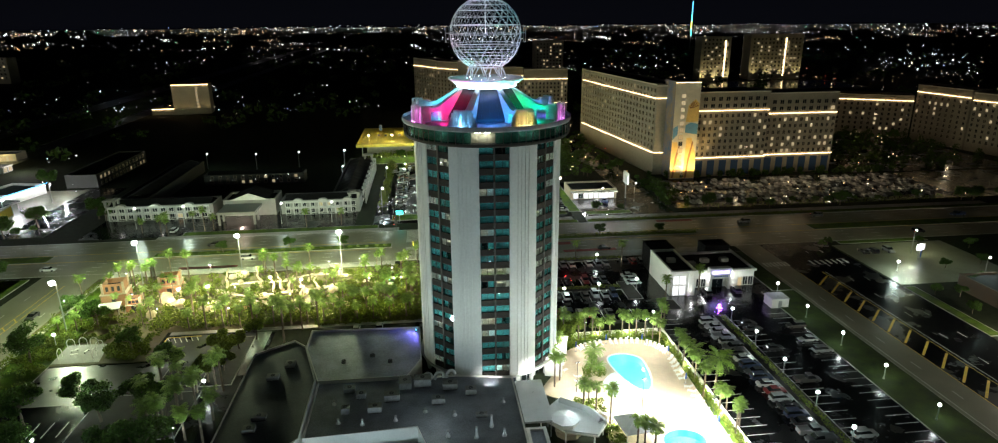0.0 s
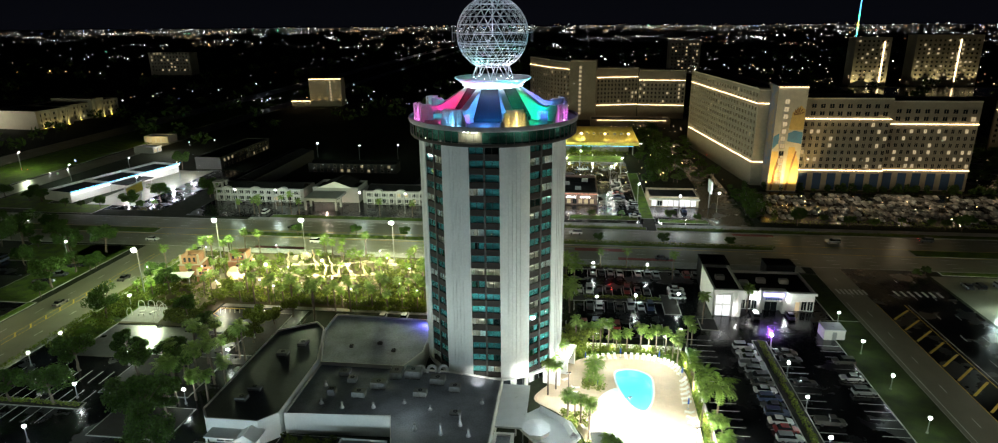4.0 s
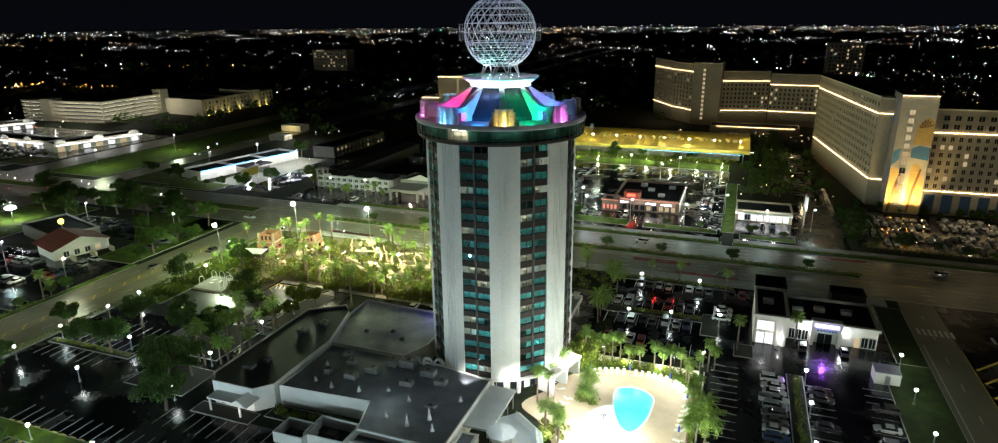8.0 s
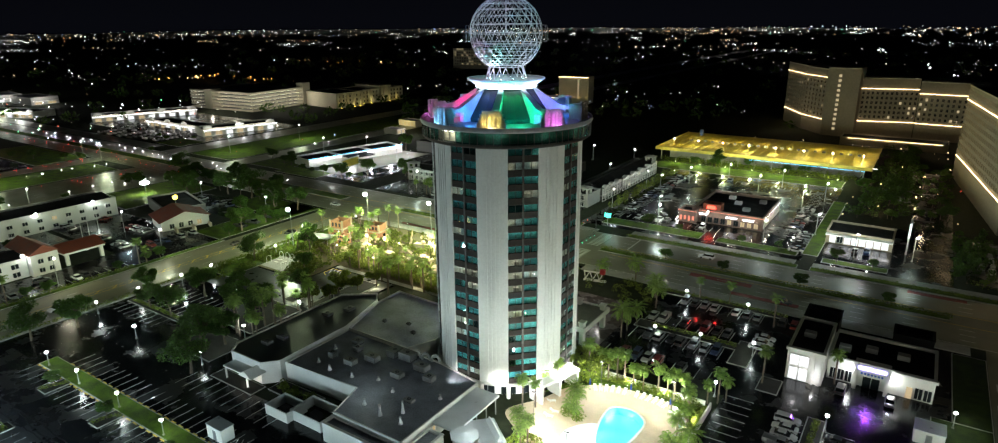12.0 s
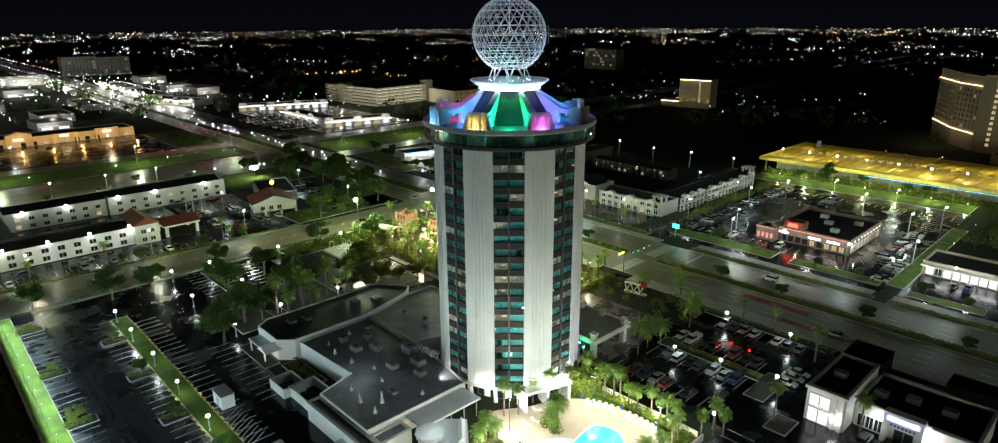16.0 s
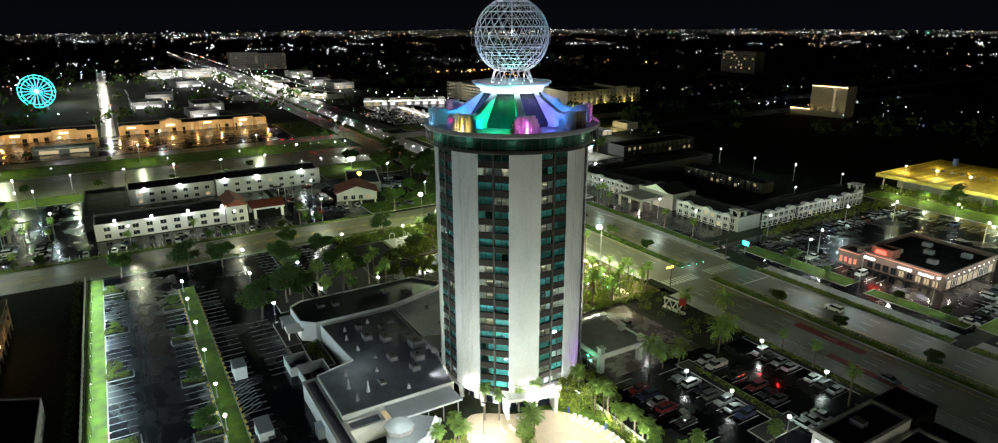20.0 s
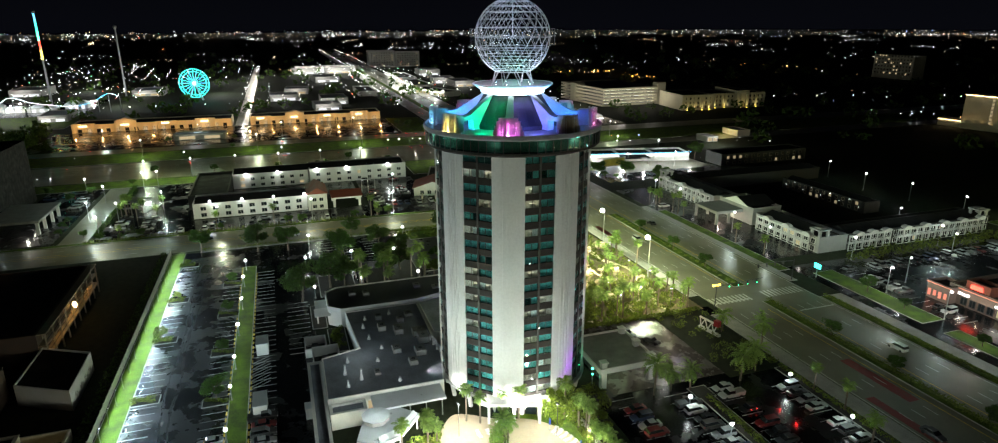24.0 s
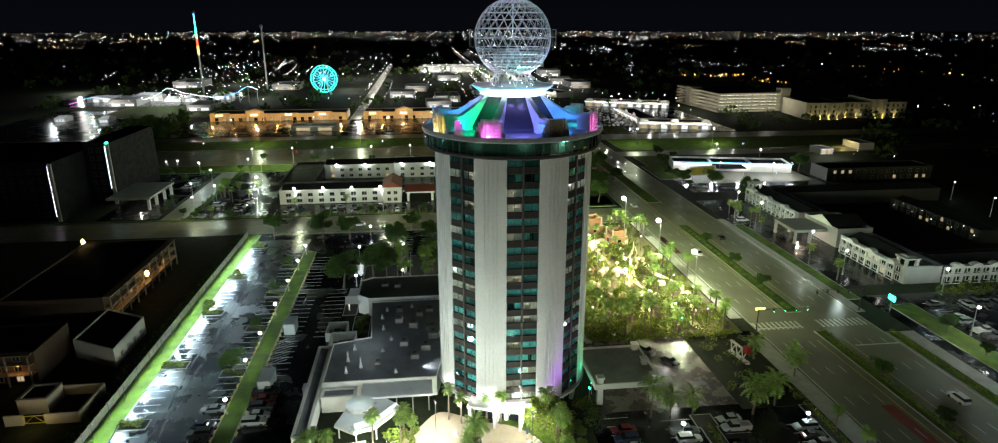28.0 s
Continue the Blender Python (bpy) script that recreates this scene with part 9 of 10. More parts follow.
def car_paint():
    m, n, l, b = nodes("car_paint")
    oi, ramp = n.new("ShaderNodeObjectInfo"), n.new("ShaderNodeValToRGB")
    ramp.color_ramp.interpolation = "CONSTANT"
    e = ramp.color_ramp.elements
    while len(e) < len(CARS):
        e.new(0.5)
    for i, (p, c) in enumerate(CARS):
        e[i].position, e[i].color = p, (*c, 1)
    l.new(oi.outputs["Random"], ramp.inputs[0])
    l.new(ramp.outputs[0], b.inputs["Base Color"])
    b.inputs["Roughness"].default_value = 0.28
    b.inputs["Coat Weight"].default_value = 0.7
    b.inputs["Coat Roughness"].default_value = 0.06
    nz, bp, geo = n.new("ShaderNodeTexNoise"), n.new("ShaderNodeBump"), n.new("ShaderNodeNewGeometry")
    nz.inputs["Scale"].default_value = 40
    bp.inputs["Strength"].default_value = 0.03
    l.new(geo.outputs["Position"], nz.inputs["Vector"])
    l.new(nz.outputs[0], bp.inputs["Height"])
    l.new(bp.outputs[0], b.inputs["Normal"])
    return m


M["car"] = car_paint()


def loft(g, sections):
    """Closed body through cross sections of (x, half-width, z-low, z-high, shoulder)."""
    v, f = [], []
    for x, w, z0, z1, sh in sections:
        v += [(x, -w * 0.92, z0), (x, -w, z0 + (z1 - z0) * 0.45), (x, -w * sh, z1), (x, w * sh, z1), (x, w, z0 + (z1 - z0) * 0.45), (x, w * 0.92, z0)]
    n = 6
    k = len(sections)
    for i in range(k - 1):
        for j in range(n):
            f.append((i * n + j, i * n + (j + 1) % n, (i + 1) * n + (j + 1) % n, (i + 1) * n + j))
    f += [tuple(range(n - 1, -1, -1)), tuple(range((k - 1) * n, k * n))]
    return g.add(v, f)


def make_car(kind):
    name = {"sedan": "sedan", "suv": "suv", "pickup": "pickup_truck"}[kind]
    o = thing(name, {"sedan": "parked sedan car with glossy paint", "suv": "parked sport utility car with a tall cabin", "pickup": "parked pickup truck with an open bed"}[kind], "car", (0, 0, 0), 0, "parked cars")
    L, W, hb, hr = {"sedan": (2.35, 0.9, 0.92, 1.44), "suv": (2.4, 0.96, 1.08, 1.72), "pickup": (2.85, 0.98, 1.1, 1.8)}[kind]
    g = Geo()
    loft(g, [(-L, W * 0.8, 0.45, hb * 0.85, 0.85), (-L + 0.15, W * 0.95, 0.3, hb, 0.88), (-L * 0.4, W, 0.28, hb, 0.9), (L * 0.35, W, 0.28, hb * 0.98, 0.9), (L - 0.35, W * 0.95, 0.3, hb * 0.84, 0.86), (L, W * 0.78, 0.42, hb * 0.68, 0.85)])
    c0, c1, c2, c3 = {"sedan": (-1.75, -1.0, 0.35, 1.1), "suv": (-2.3, -2.0, 0.4, 1.15), "pickup": (-0.35, -0.2, 1.0, 1.65)}[kind]
    g.add([(c1, -W * 0.72, hr), (c2, -W * 0.72, hr), (c2, W * 0.72, hr), (c1, W * 0.72, hr), (c1 - 0.05, -W * 0.76, hr - 0.09), (c2 + 0.08, -W * 0.76, hr - 0.09), (c2 + 0.08, W * 0.76, hr - 0.09), (c1 - 0.05, W * 0.76, hr - 0.09)],
          [(0, 1, 2, 3), (0, 4, 5, 1), (1, 5, 6, 2), (2, 6, 7, 3), (3, 7, 4, 0), (7, 6, 5, 4)])
    if kind == "pickup":
        g.box(-2.75, -0.45, -W * 0.93, -W * 0.8, hb, hb + 0.18).box(-2.75, -0.45, W * 0.8, W * 0.93, hb, hb + 0.18).box(-2.8, -2.7, -W * 0.93, W * 0.93, hb, hb + 0.18)
    part("body", g, M["car"], o)
    b0 = hb - 0.04
    part("cabin_glass", Geo().add([(c0, -W * 0.86, b0), (c3, -W * 0.86, b0), (c3, W * 0.86, b0), (c0, W * 0.86, b0), (c1 - 0.03, -W * 0.755, hr - 0.07), (c2 + 0.06, -W * 0.755, hr - 0.07), (c2 + 0.06, W * 0.755, hr - 0.07), (c1 - 0.03, W * 0.755, hr - 0.07)],
                              [(0, 1, 5, 4), (1, 2, 6, 5), (2, 3, 7, 6), (3, 0, 4, 7), (4, 5, 6, 7)]), M["carglass"], o, "dark tinted windows")
    wheel_me = Geo().tube((0, -0.11, 0), (0, 0.11, 0), 0.33, None, 14).mesh("wheel", M["tyre"])
    for x in (-L * 0.6, L * 0.62):
        for s in (-1, 1):
            at(o, part("wheel", wheel_me, None, o), x, s * (W - 0.1), 0.33)
    for s in (-1, 1):
        part("headlight", Geo().box(L - 0.22, L - 0.02, s * W * 0.62 - 0.16, s * W * 0.62 + 0.16, hb * 0.55, hb * 0.7, 0.02), M["white_metal"], o)
        part("tail_light", Geo().box(-L + 0.0, -L + 0.12, s * W * 0.66 - 0.14, s * W * 0.66 + 0.14, hb * 0.68, hb * 0.85, 0.02), M["red"], o)
    return o


kinds = [make_car("sedan"), make_car("suv"), make_car("pickup")]
rc = random.Random(21)
placed = set()


def park(x, y, turn, kind=None, z=0.035):
    i = kind if kind is not None else rc.choices((0, 1, 2), (5, 4, 1))[0]
    m = pose(x + rc.uniform(-0.2, 0.2), y + rc.uniform(-0.2, 0.2), z, 0, 0, turn + rc.uniform(-2, 2))
    if i in placed:
        return copy_thing(kinds[i], m)
    placed.add(i)
    kinds[i].matrix_world = m
    return kinds[i]


def row(n, x, y, dx, dy, turn, fill):
    for i in range(n):
        if rc.random() < fill:
            park(x + dx * i, y + dy * i, turn + (180 if rc.random() < 0.35 else 0))


row(29, 70.0, 67.5, 0, 2.7, 0, 0.9)
row(6, 60.5, 66, 0, 2.7, 0, 0.15)
park(79.4, 114.2, 0, 2)
park(90.4, 138.3, 180, 1)
park(89.6, 131, 180, 0)
park(90, 125.8, 0, 1)
park(79, 95, 0, 1)
park(79, 141, 0, 0)
park(79, 138, 0, 0)
park(79.2, 128, 0, 0)
row(9, 35.5, 186.8, 2.7, 0, 90, 0.9)
row(8, 31.5, 173.5, 2.7, 0, 90, 0.85)
row(8, 31.5, 163.2, 2.7, 0, 90, 0.9)
row(8, 30, 151.6, 2.7, 0, 90, 0.5)
row(3, 58.6, 170, 0, 2.8, 0, 1.0)
row(3, 60.5, 187, 2.7, 0, 90, 0.8)
row(5, 74, 161, 3.0, 0, 90, 0.4)
row(6, 11, 71.4, 2.7, 0, 90, 0.5)
row(6, 8.5, 80.9, 2.7, 0, 90, 0.85)
row(24, -12.4, 263.5, 0, 2.7, 0, 0.9)
row(14, 48.6, 268, 0, 2.7, 0, 0.8)
row(14, -13.5, 254.5, 2.75, 0, 90, 0.4)
row(9, 53.2, 246, 0, 2.8, 0, 0.8)
row(14, -10, 332.5, 3.2, 0, 90, 0.2)
row(4, 64, 256, 3, 0, 90, 0.5)
row(26, -125.4, 42, 0, 2.8, 0, 0.3)
row(12, -122, 239, 5.5, 0, 90, 0.35)
row(9, -128, 163, 0, 2.8, 20, 0.7)
row(7, -32, 150, 3, 0, 90, 0.4)
row(3, 3, 166, 5, 4, 30, 0.8)
row(7, -150, 28, 3, 0, 90, 0.6)
for x, y, a in ((30, 224, 180), (118, 222, 180), (150, 226, 180), (175, 203, 0), (58, 200.5, 0), (205, 220, 180), (-112, 150, 90), (-106, 168, -90), (-112, 60, 90), (-60, 206, 0), (-120, 203, 0), (-75, 221, 180), (-106, 90, -90), (240, 224, 180)):
    park(x, y, a, None, 0.045)
# traffic waiting at the far crossing, and cars with their lamps on
tl, hl = [], []
for i in range(46):
    x, y = rc.choice((-262, -258.5, -255, -312, -308.5)), rc.choice((150, 158, 164, 171, 177, 184, 190, 120, 90, 40, -20, 250, 300)) + rc.uniform(-1, 1)
    tl.append((x, y, 0.8))
    if i % 2:
        hl.append((x + 21, y + rc.uniform(-9, 9), 0.7))
for i in range(34):
    tl.append((-190 - 7.5 * i + rc.uniform(-2, 2), rc.choice((203, 206.4, 209.8)), 0.8))
    hl.append((-176 - 8 * i + rc.uniform(-3, 3), rc.choice((218.6, 222, 225.4)), 0.7))
for x, y in ((150, 226), (175, 203), (205, 220), (40, 186), (43, 174), (240, 224)):
    tl += [(x - 2.4, y - 0.7, 0.8), (x - 2.4, y + 0.7, 0.8)]
far_lights("tail_lamps", np.array(tl), np.where(np.array(tl)[:, 0] > 0, 0.12, 0.17), G["red"], "red tail lamps of waiting traffic")
far_lights("head_lamps", np.array(hl), np.full(len(hl), 0.2), G["lamp"], "white head lamps of waiting traffic")
for x, y in ((40.5, 180.6), (45.5, 180.2)):
    lamp("POINT", (x, y, 0.9), 110, (1.0, 0.03, 0.03), 0.2)

# the resort's car park: many cars far off
cb = Geo()
for j in range(7):
    for i in range(46):
        if rc.random() < (0.85 if j % 3 else 0.45) * (0.4 if i % 9 == 0 else 1):
            x, y = 104 + i * 2.75 + rc.uniform(-0.2, 0.2), 250 + j * 5.6 + (1.2 if j % 2 else 0)
            if x > 225:
                continue
            cb.box(x - 0.9, x + 0.9, y - 2.2, y + 2.2, 0.3, 0.95, 0.1)
            cb.box(x - 0.75, x + 0.75, y - 1.3, y + 1.0, 0.9, 1.5, 0.25)
M["farcar"] = mat("far_car_paint", (0.3, 0.3, 0.3), 0.25, var=0.1, island=0.9, bump=0)
whole("resort_parked_cars", cb, M["farcar"], "rows of parked cars far off before the resort", "cars", "", "stuff")
cb = Geo()
for j in range(9):
    for i in range(22):
        if rc.random() < 0.75 and (i > 6 or j > 2) and i < 11:
            x, y = -440 + j * 13, 244 + i * 3.4
            cb.box(x - 2.2, x + 2.2, y - 0.9, y + 0.9, 0.3, 1.4, 0.3)
whole("mall_parked_cars", cb, M["farcar"], "rows of parked cars before far lit shops", "cars", "", "stuff")

# ---- the bright shopping quarter to the west ----
def arcade(a, b, depth, label, lamps, h=5.4):
    """A row of shops behind a lit canopy edge, facing to the right of the way from a to b."""
    o = thing("shop_row", label, "shops", group="shop rows")
    wing(o, a, b, depth, h, (), 0, 0, 0, wall="white")
    a, b = Vector(a), Vector(b)
    d = (b - a).normalized()
    n = Vector((d.y, -d.x))
    ln = (b - a).length
    turn = math.degrees(math.atan2(d.y, d.x))
    m = a + d * ln / 2 + n * 1.6
    part("canopy", Geo().boxm(pose(m.x, m.y, 3.7, 0, 0, turn), ln, 3.2, 0.5), M["white"], o)
    strip(o, [tuple(a + n * 3.4), tuple(b + n * 3.4)], 4.4, m="white", d=0.16)
    k = int(ln / 7)
    for i in range(k):
        p = a + d * (ln * (i + 0.5) / k) + n * 0.05
        q = part("shop_window", window_mesh(4.2, 2.4, 2 if rc.random() < 0.6 else 1, "white"), None, o)
        q.matrix_local = pose(p.x, p.y, 0.4, 0, 0, turn)
    for i in range(0, k, 3):
        p = a + d * (ln * (i + 0.5) / k)
        part("front_gable", Geo().boxm(pose(p.x, p.y, h, 0, 0, turn), 6, 0.6, 1.2).boxm(pose(p.x, p.y, h + 1.2, 0, 0, turn), 3, 0.5, 0.7), M["white"], o)
    for i in range(lamps):
        p = a + d * (ln * (i + 0.5) / lamps) + n * 5
        lamp("POINT", (p.x, p.y, 5.4), 5200 if a.x < -500 else 1000, (1.0, 0.99, 0.92), 0.4)


arcade((-323.5, 273), (-310.5, 322), 16, "white shop row with a lit canopy along the highway", 3)
arcade((-401, 280), (-336, 278.5), 14, "white gabled shop row facing a full car park", 3)
arcade((-457, 266), (-428, 335), 16, "white shop row with lit canopy behind parked cars", 3)
arcade((-590, 228), (-523, 252), 20, "glaring white shop row along the avenue", 4)
arcade((-690, 236), (-606, 238), 22, "glaring white shop row along the avenue", 4)
arcade((-800, 238), (-712, 238), 24, "long white shop row with blazing front", 4)
arcade((-905, 118), (-905, 206), 26, "wide bright store front facing a full car park", 4, 9.0)
arcade((-560, 188), (-620, 188), 18, "low shop row with a lit canopy by the avenue", 2)
shops = [(-344, 38, 12, 32, 4.0), (-520, 140, 40, 24, 6), (-470, 130, 30, 22, 6), (-640, 300, 40, 24, 7), (-760, 150, 40, 30, 7), (-900, 130, 24, 36, 8), (-895, 180, 24, 40, 8), (-690, 290, 36, 26, 7), (-820, 300, 40, 30, 8), (-222, 352, 12, 8, 3.5),
         (-480, -80, 40, 20, 5), (-520, -160, 40, 24, 6), (-660, -40, 40, 30, 6), (-700, -160, 50, 30, 7), (-560, 95, 30, 26, 6), (-620, 110, 30, 24, 6)]
for i, (x, y, sx, sy, h) in enumerate(shops):
    o = thing("far_shop", "far flat-roofed shop with a lit front", "shop", (x, y, 0), rc.uniform(-6, 6), "far shops")
    block(o, -sx / 2, sx / 2, -sy / 2, sy / 2, 0, h, "motel_wall", "roof_dark", 0.6)
    for s_ in (-1, 1):
        o2 = part("shop_window", window_mesh(sy * 0.3, 2.0, 2 if i % 3 else 1, "white"), None, o)
        o2.matrix_local = pose(sx / 2 + 0.05, s_ * sy * 0.24, 0.5, 0, 0, 90)
    part("fascia", Geo().box(sx / 2 + 0.05, sx / 2 + 0.9, -sy * 0.45, sy * 0.45, 3.0, 3.5), M["white"], o)
    lamp("POINT", (x + sx / 2 + 9, y - 4, 7), 6000 if i else 500, (1.0, 0.97, 0.9), 0.8)
o = thing("garden_kiosk", "small yellow-lit pavilion beside the highway", "pavilion", (-235.5, 385, 0), 0)
block(o, -8, 8, -5, 5, 0, 4.0, "cream", "roof_dark", 0.5)
windows(o, "S", -5.05, -7, 7, 0.5, 4, 1, 3, 2.2, 2.4, 1.0, "cream", 91)
lamp("POINT", (-235, 375, 4), 1500, (1.0, 0.85, 0.3), 0.4)
# big dark trees and the lit verges round the far crossing
for x, y, k, s in ((-216, 194, 1, 1.5), (-204, 192, 0, 1.6), (-198, 198, 1, 1.5), (-184, 192, 0, 1.5), (-169, 192, 1, 1.4), (-219, 199.5, 1, 1.5), (-224, 192, 0, 1.2), (-210, 196, 1, 1.2), (-190, 199, 1, 1.2), (-180, 196, 0, 1.2), (-172, 199, 1, 1.15), (-163, 197, 1, 1.2), (-155, 192, 0, 1.2), (-193, 186, 0, 0.9), (-140, 189, 2, 1.1), (-131, 170, 1, 0.9), (-127, 176, 0, 0.9), (-221, 250, 1, 1.5), (-212, 256, 0, 1.3), (-206, 246, 2, 1.2),
                   (-184, 240, 2, 0.9), (-176, 239, 2, 0.8), (-150, 240, 2, 0.9), (-146, 244, 2, 0.7), (-210, 20, 0, 0.9), (-212, 60, 2, 1.0), (-171, 84, 2, 0.8), (-172, 88, 2, 0.8), (-174, 104, 2, 0.9), (-296, 60, 2, 0.8), (-310, 190, 1, 1.2), (-320, 186, 0, 1.2), (-340, 178, 1, 1.3), (-352, 172, 0, 1.2), (-330, 20, 2, 1.0), (-328, 60, 0, 1.0), (-360, 110, 1, 0.9),
                   *[(97.5 + (i % 2), 246 + i * 6.5, (i + 1) % 3, 0.55 + 0.1 * (i % 3)) for i in range(8)], *[(104 + i * 9.3, 243 + (i % 3), i % 3, 0.6 + 0.12 * (i % 4)) for i in range(18)], *[(66 + 9 * (i % 4) + (i % 3), 300 + i * 4.6, i % 3, 0.8 + 0.1 * (i % 5)) for i in range(24)], *[(90 + (i % 3) * 3, 310 + i * 7, (i + 1) % 3, 0.8) for i in range(13)], *[(206 + (i * 17) % 60, 296 + (i * 29) % 80, i % 3, 0.7 + 0.1 * (i % 4)) for i in range(16)], *[(128 + i * 6, 291 - (i % 2), 2, 0.5) for i in range(12)], (-200, -12, 1, 1.0), (-196, 6, 0, 1.1), (-186, 0, 2, 1.0), (-150, 8, 2, 0.7), (-142, 8, 2, 0.8), (-172, -6, 1, 0.8), (-133, 9, 2, 0.7), (-128, 18, 0, 0.8), (-300, 225, 0, 1.0), (-330, 252, 2, 0.9), (-345, 255, 0, 0.9), (-316, 262, 2, 0.8)):
    copy_thing(trees[k], pose(x, y, 0, 0, 0, (x * 37 + y * 11) % 360) @ Matrix.Scale(s, 4))
row(5, 142, 186, 3.0, 0, 90, 0.7)
for x, y, k, s in ((131, 192, 2, 0.7), (135, 195, 2, 0.7), (140, 152, 1, 0.8), (146, 150, 0, 0.9), (153, 154, 1, 0.9), (160, 158, 0, 0.9), (141, 140, 2, 0.9), (150, 138, 1, 0.8), (158, 170, 2, 0.8), (172, 172, 0, 0.9), (180, 186, 1, 0.8), (166, 192, 2, 0.7), (145, 124, 0, 0.8), (142, 108, 2, 0.9), (190, 176, 0, 0.9), (205, 190, 1, 0.8)):
    copy_thing(trees[k], pose(x, y, 0, 0, 0, (x * 37 + y * 11) % 360) @ Matrix.Scale(s, 4))
sg = thing("lit_board_sign", "small white lit board sign on a post", "sign", (155, 178, 0), 20)
part("post", Geo().tube((0, 0, 0), (0, 0, 3.4), 0.14), M["steel"], sg)
part("board", Geo().box(-1.3, 1.3, -0.15, 0.15, 3.4, 5.2), G["white"], sg)
hs = thing("dark_house", "low dark flat-roofed house among trees", "house")
block(hs, 150, 172, 138, 156, 0, 4.2, "brown_wall", "roof_black", 0.4)
row(9, -136, 127, 0, 2.7, 0, 0.7)
row(16, -184, 127, 2.8, 0, 90, 0.6)
row(12, -182, 140, 2.8, 0, 90, 0.5)
row(8, -176, 178, 2.8, 0, 90, 0.5)
row(8, -132.5, 58, 0, 5.5, 90, 0.5)
row(6, -145, 38, 2.8, 0, 90, 0.7)
row(8, -196, 36, 0, 3.0, 0, 0.25)
row(7, -205, 4, 5.2, 0, 90, 0.7)
row(4, -204, -10, 5.6, 0, 90, 0.6)
q_ = np.random.default_rng(5)


def cluster(n, cx, cy, sx, sy, zlo=3, zhi=9):
    return np.stack([cx + sx * (q_.random(n) - 0.5), cy + sy * (q_.random(n) - 0.5), zlo + (zhi - zlo) * q_.random(n)], 1)


white_f = glow_field("shop_lamp", 16.0, [(0, (1, 1, 0.97)), (0.6, (0.85, 0.95, 1)), (0.75, (1, 0.85, 0.6)), (0.88, (1, 0.15, 0.08)), (0.95, (0.2, 1, 0.4))])
amber_f = glow_field("amber_lamp", 9.0, [(0, (1, 0.45, 0.08)), (0.6, (1, 0.6, 0.2)), (0.9, (1, 0.85, 0.6))])
warm_f = glow_field("resort_lamp", 7.0, [(0, (1, 0.7, 0.35)), (0.7, (1, 0.85, 0.6)), (0.92, (1, 1, 0.9)), (0.97, (1, 0.1, 0.05))])
green_f = glow_field("mixed_lamp", 8.0, [(0, (1, 1, 0.95)), (0.45, (1, 0.9, 0.6)), (0.6, (0.7, 0.9, 1)), (0.8, (0.6, 1, 0.5)), (0.9, (1, 0.5, 0.2)), (0.96, (0.4, 0.5, 1))])


def yard_lamps(cx, cy, nx, ny, dx, dy, turn=0.0, z=7.5):
    """Lamps in even rows over a car park."""
    i_, j_ = np.meshgrid(np.arange(nx) - (nx - 1) / 2, np.arange(ny) - (ny - 1) / 2)
    a, b = i_.ravel() * dx + q_.normal(0, 0.8, nx * ny), j_.ravel() * dy + q_.normal(0, 0.8, nx * ny)
    c, s = math.cos(turn), math.sin(turn)
    return np.stack([cx + a * c - b * s, cy + a * s + b * c, z + q_.normal(0, 0.4, nx * ny)], 1)


YARDS = [(-400, 300, 4, 4, 22, 20, 0.05), (-470, 320, 3, 4, 24, 18, 0.1), (-560, 268, 5, 2, 26, 16, 0.3), (-540, 175, 5, 3, 24, 18, 0.0), (-640, 262, 6, 2, 24, 18, 0.05), (-700, 180, 5, 3, 26, 20, 0.0), (-640, 140, 4, 3, 22, 18, 0.1),
         (-770, 270, 6, 3, 28, 20, 0.0), (-830, 165, 4, 5, 26, 22, 0.0), (-880, 240, 5, 3, 28, 20, 0.1), (-960, 170, 5, 4, 30, 24, 0.0), (-600, -40, 5, 3, 24, 18, 0.1), (-560, -130, 6, 4, 22, 18, -0.1), (-660, -110, 5, 4, 26, 20, 0.0),
         (-720, -20, 5, 3, 28, 20, 0.1), (-780, -170, 6, 4, 28, 22, 0.0), (-860, -60, 6, 4, 30, 24, 0.1), (-920, 40, 5, 3, 30, 24, 0.0), (-1000, -150, 6, 4, 34, 26, 0.0), (-500, 95, 4, 3, 20, 14, 0.0), (-610, 70, 4, 2, 26, 22, 0.0)]
w1 = np.concatenate([yard_lamps(*y) for y in YARDS] + [np.stack([-330 - 27.0 * np.arange(46), np.full(46, yy), np.full(46, 8.5)], 1) for yy in (196.5, 231.5)]
                    + [np.stack([np.full(18, xx), -140 + 19.0 * np.arange(18), np.full(18, 8.5)], 1) for xx in (-470.0, -760.0)] + [cluster(60, -640, 215, 560, 60, 2, 6), cluster(60, -720, -100, 460, 220, 2, 14)])
far_lights("shop_quarter_lights", w1, 0.12 + 0.36 * q_.random(len(w1)) ** 2 + np.hypot(w1[:, 0], w1[:, 1]) * 0.0003, white_f, "glaring lamps and signs of a shopping quarter")
w5 = np.array([(-400 - 32 * i, 57 if i % 2 else 66.5, 7) for i in range(20)], float)
far_lights("gap_street_lamps", w5, 0.2 + 0.012 * np.arange(20), white_f, "lamps along a straight street between the shops")
for i in range(6):
    lamp("POINT", (-420 - i * 90, 61.5, 9), 6500 + 2500 * i, (1.0, 1.0, 0.85), 0.5)
for x, y in ((-560, -50), (-520, -130), (-640, 30), (-720, -110), (-800, 20), (-680, 200), (-760, 245)):
    lamp("POINT", (x, y, 14), 26000, (0.95, 1.0, 0.9), 0.8)
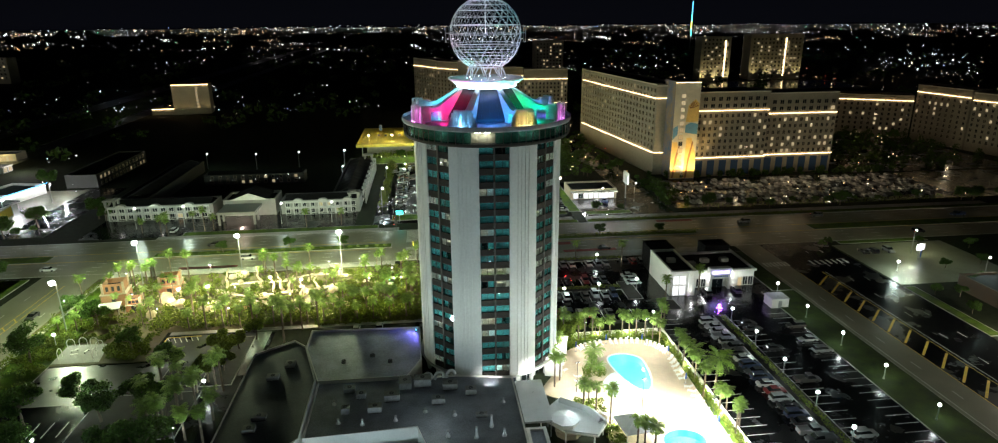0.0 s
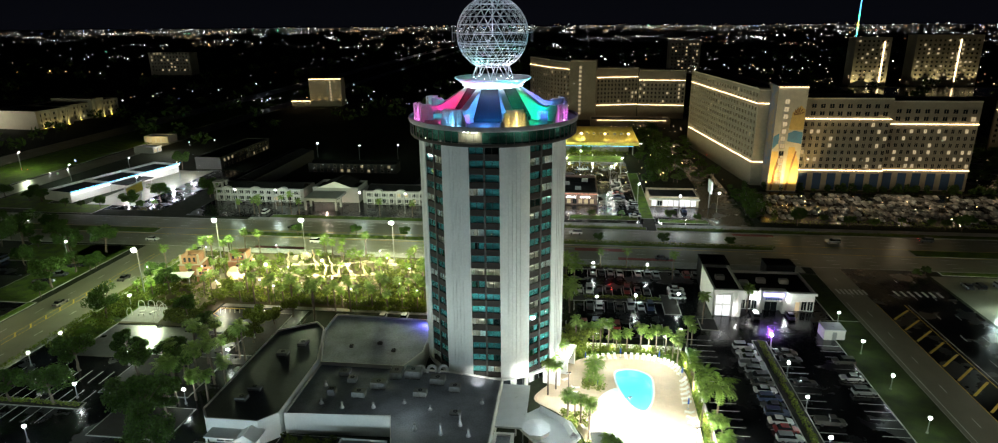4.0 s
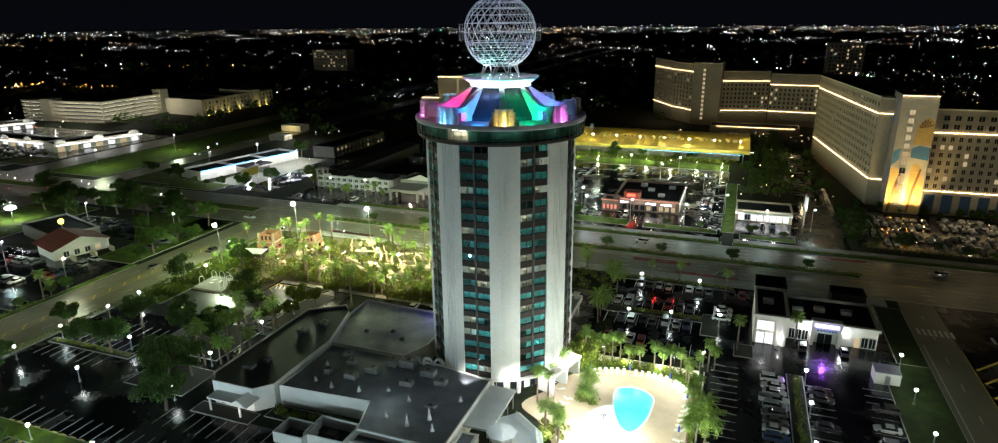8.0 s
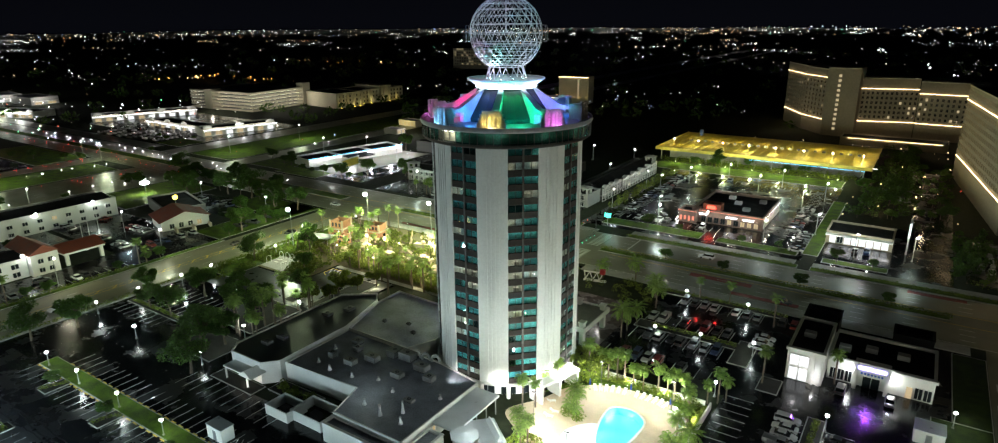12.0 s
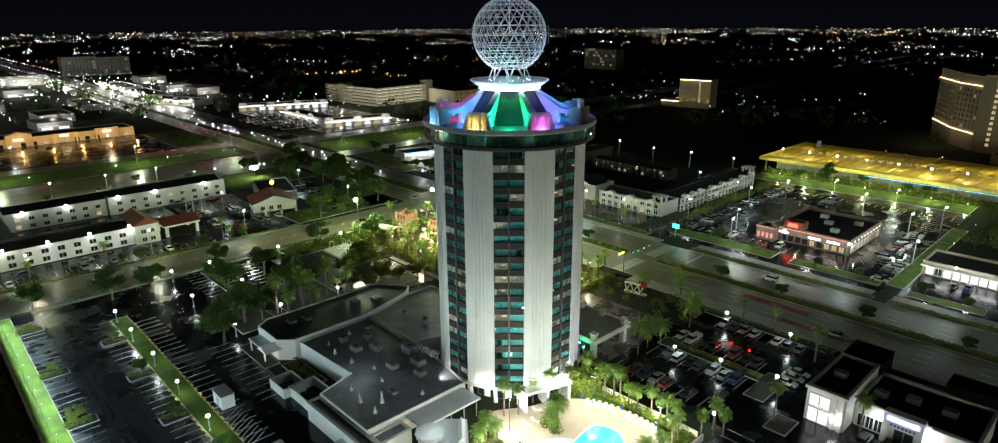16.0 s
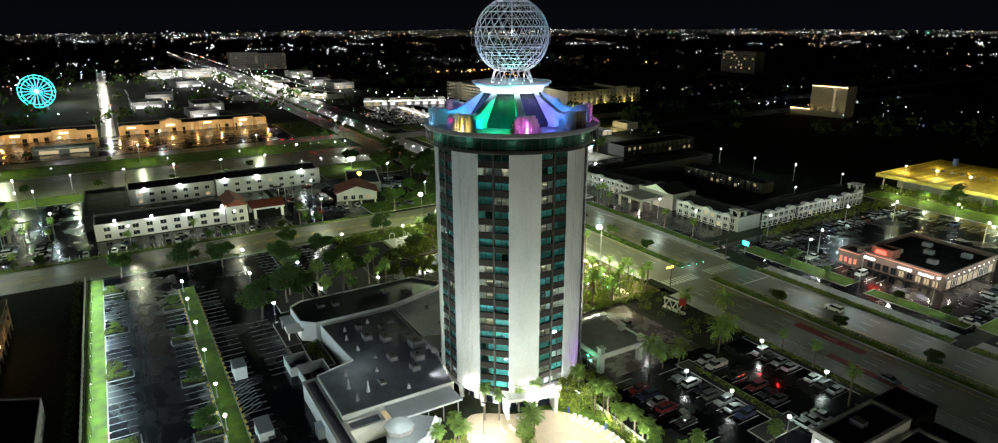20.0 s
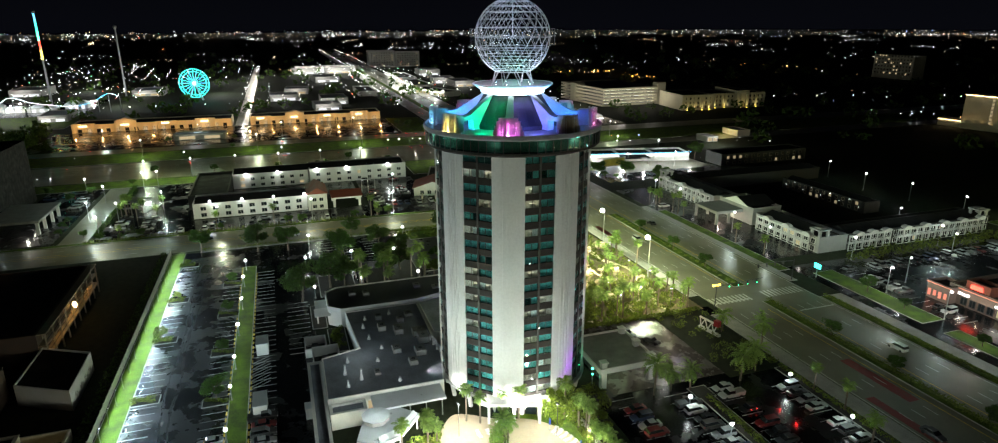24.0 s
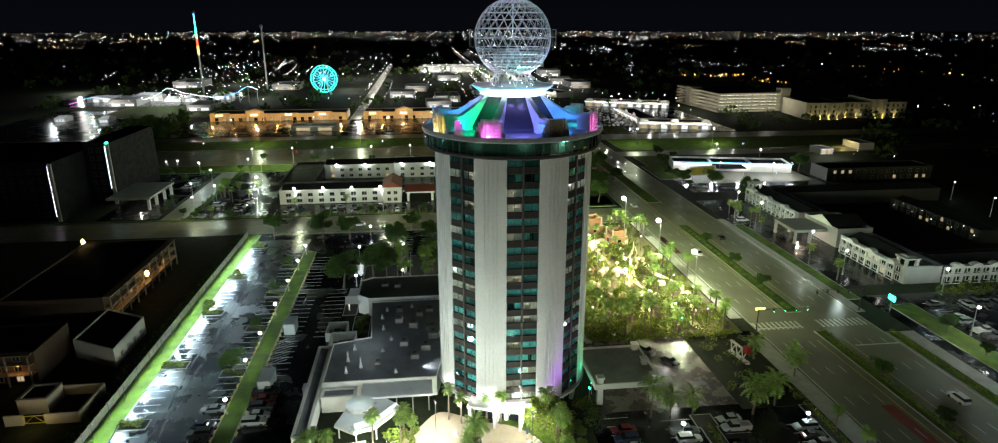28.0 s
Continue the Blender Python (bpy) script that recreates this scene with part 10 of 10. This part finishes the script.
for x, y in ((-865, 130), (-860, 175), (-860, 215)):
    lamp("POINT", (x, y, 12), 36000, (1.0, 1.0, 0.9), 0.8)
w2 = np.concatenate([cluster(22, -712, 505, 26, 90, 5, 7), cluster(12, -640, 540, 90, 14, 4, 7), cluster(14, -760, 820, 300, 40)])
far_lights("amber_yard_lights", w2, 0.35 + 0.8 * q_.random(len(w2)), amber_f, "amber lamps of a distant yard")
w3 = np.concatenate([cluster(50, 170, 264, 130, 36, 0.6, 1.6), cluster(40, 250, 350, 110, 110, 1, 4), cluster(24, 80, 370, 40, 160, 1, 4), cluster(50, 40, 440, 120, 20, 1, 4), cluster(120, 420, 640, 400, 260, 2, 10), cluster(60, 330, 740, 260, 20, 2, 20)])
far_lights("resort_ground_lights", w3, 0.12 + 0.14 * q_.random(len(w3)) + np.hypot(w3[:, 0], w3[:, 1]) * 0.0002, warm_f, "warm path and garden lamps round the resort")
w4 = np.concatenate([cluster(60, 560, 1050, 900, 500, 3, 14), cluster(50, 690, 820, 120, 90, 3, 14), cluster(40, 250, 900, 140, 60, 3, 10), cluster(34, 820, 1000, 160, 60, 3, 14), cluster(60, 50, 1150, 700, 300, 3, 12), cluster(70, -250, 620, 300, 200, 3, 8), cluster(26, -130, 560, 260, 40, 2, 7), cluster(12, -200, 330, 120, 120, 2, 6), cluster(40, 300, 120, 300, 180, 3, 9)])
far_lights("mid_town_lights", w4, (0.25 + np.hypot(w4[:, 0], w4[:, 1]) * 0.0005) * (0.3 + 1.1 * q_.random(len(w4)) ** 3), green_f, "mixed street and window lights of the town")

# tar seams in the old asphalt of the fence-side car park
sm = Geo()
for k, (x, y, n) in enumerate(((-92, 61.2, 60), (-88, 64.4, 56), (-60, 63, 34), (-30, 60, 10), (-70, 60, 9), (0, 60.5, 9))):
    p = Vector((x, y))
    for i in range(n):
        q = p + (Vector((2.0, rc.uniform(-0.35, 0.35))) if k < 3 else Vector((rc.uniform(-0.3, 0.3), 0.9 * (1 if k % 2 else -1) * -1)))
        w_ = rc.uniform(0.06, 0.26)
        d_ = (q - p).normalized()
        s_ = Vector((-d_.y, d_.x)) * w_
        if q.x < 27:
            sm.add([(*(p - s_), 0.0305), (*(q - s_), 0.0305), (*(q + s_), 0.0305), (*(p + s_), 0.0305)], [(0, 1, 2, 3)])
        p = q
whole("tar_seams", sm, M["tar"], "dark tar seams across worn asphalt", "pavement", "", "stuff")

# ---- far woods and roofs ----
fw = []
for i in range(900):
    a = rc.uniform(radians(15), radians(215))
    r = rc.uniform(330, 1500)
    x, y = r * math.cos(a), 120 + r * math.sin(a)
    if -440 < x < 360 and y < 500 and not (y > 345 and x < 20):
        continue
    s = rc.uniform(4, 9)
    fw.append(leaf_cloud(26, (x, y, s * 0.6), (s, s, s * 0.6), s * 0.3, 5000 + i, 0.5))
tagged(new("far_woods", leaf_mesh("far_woods", fw, "leaf")), "dark tree clumps between far lights", "woods", "", "stuff")
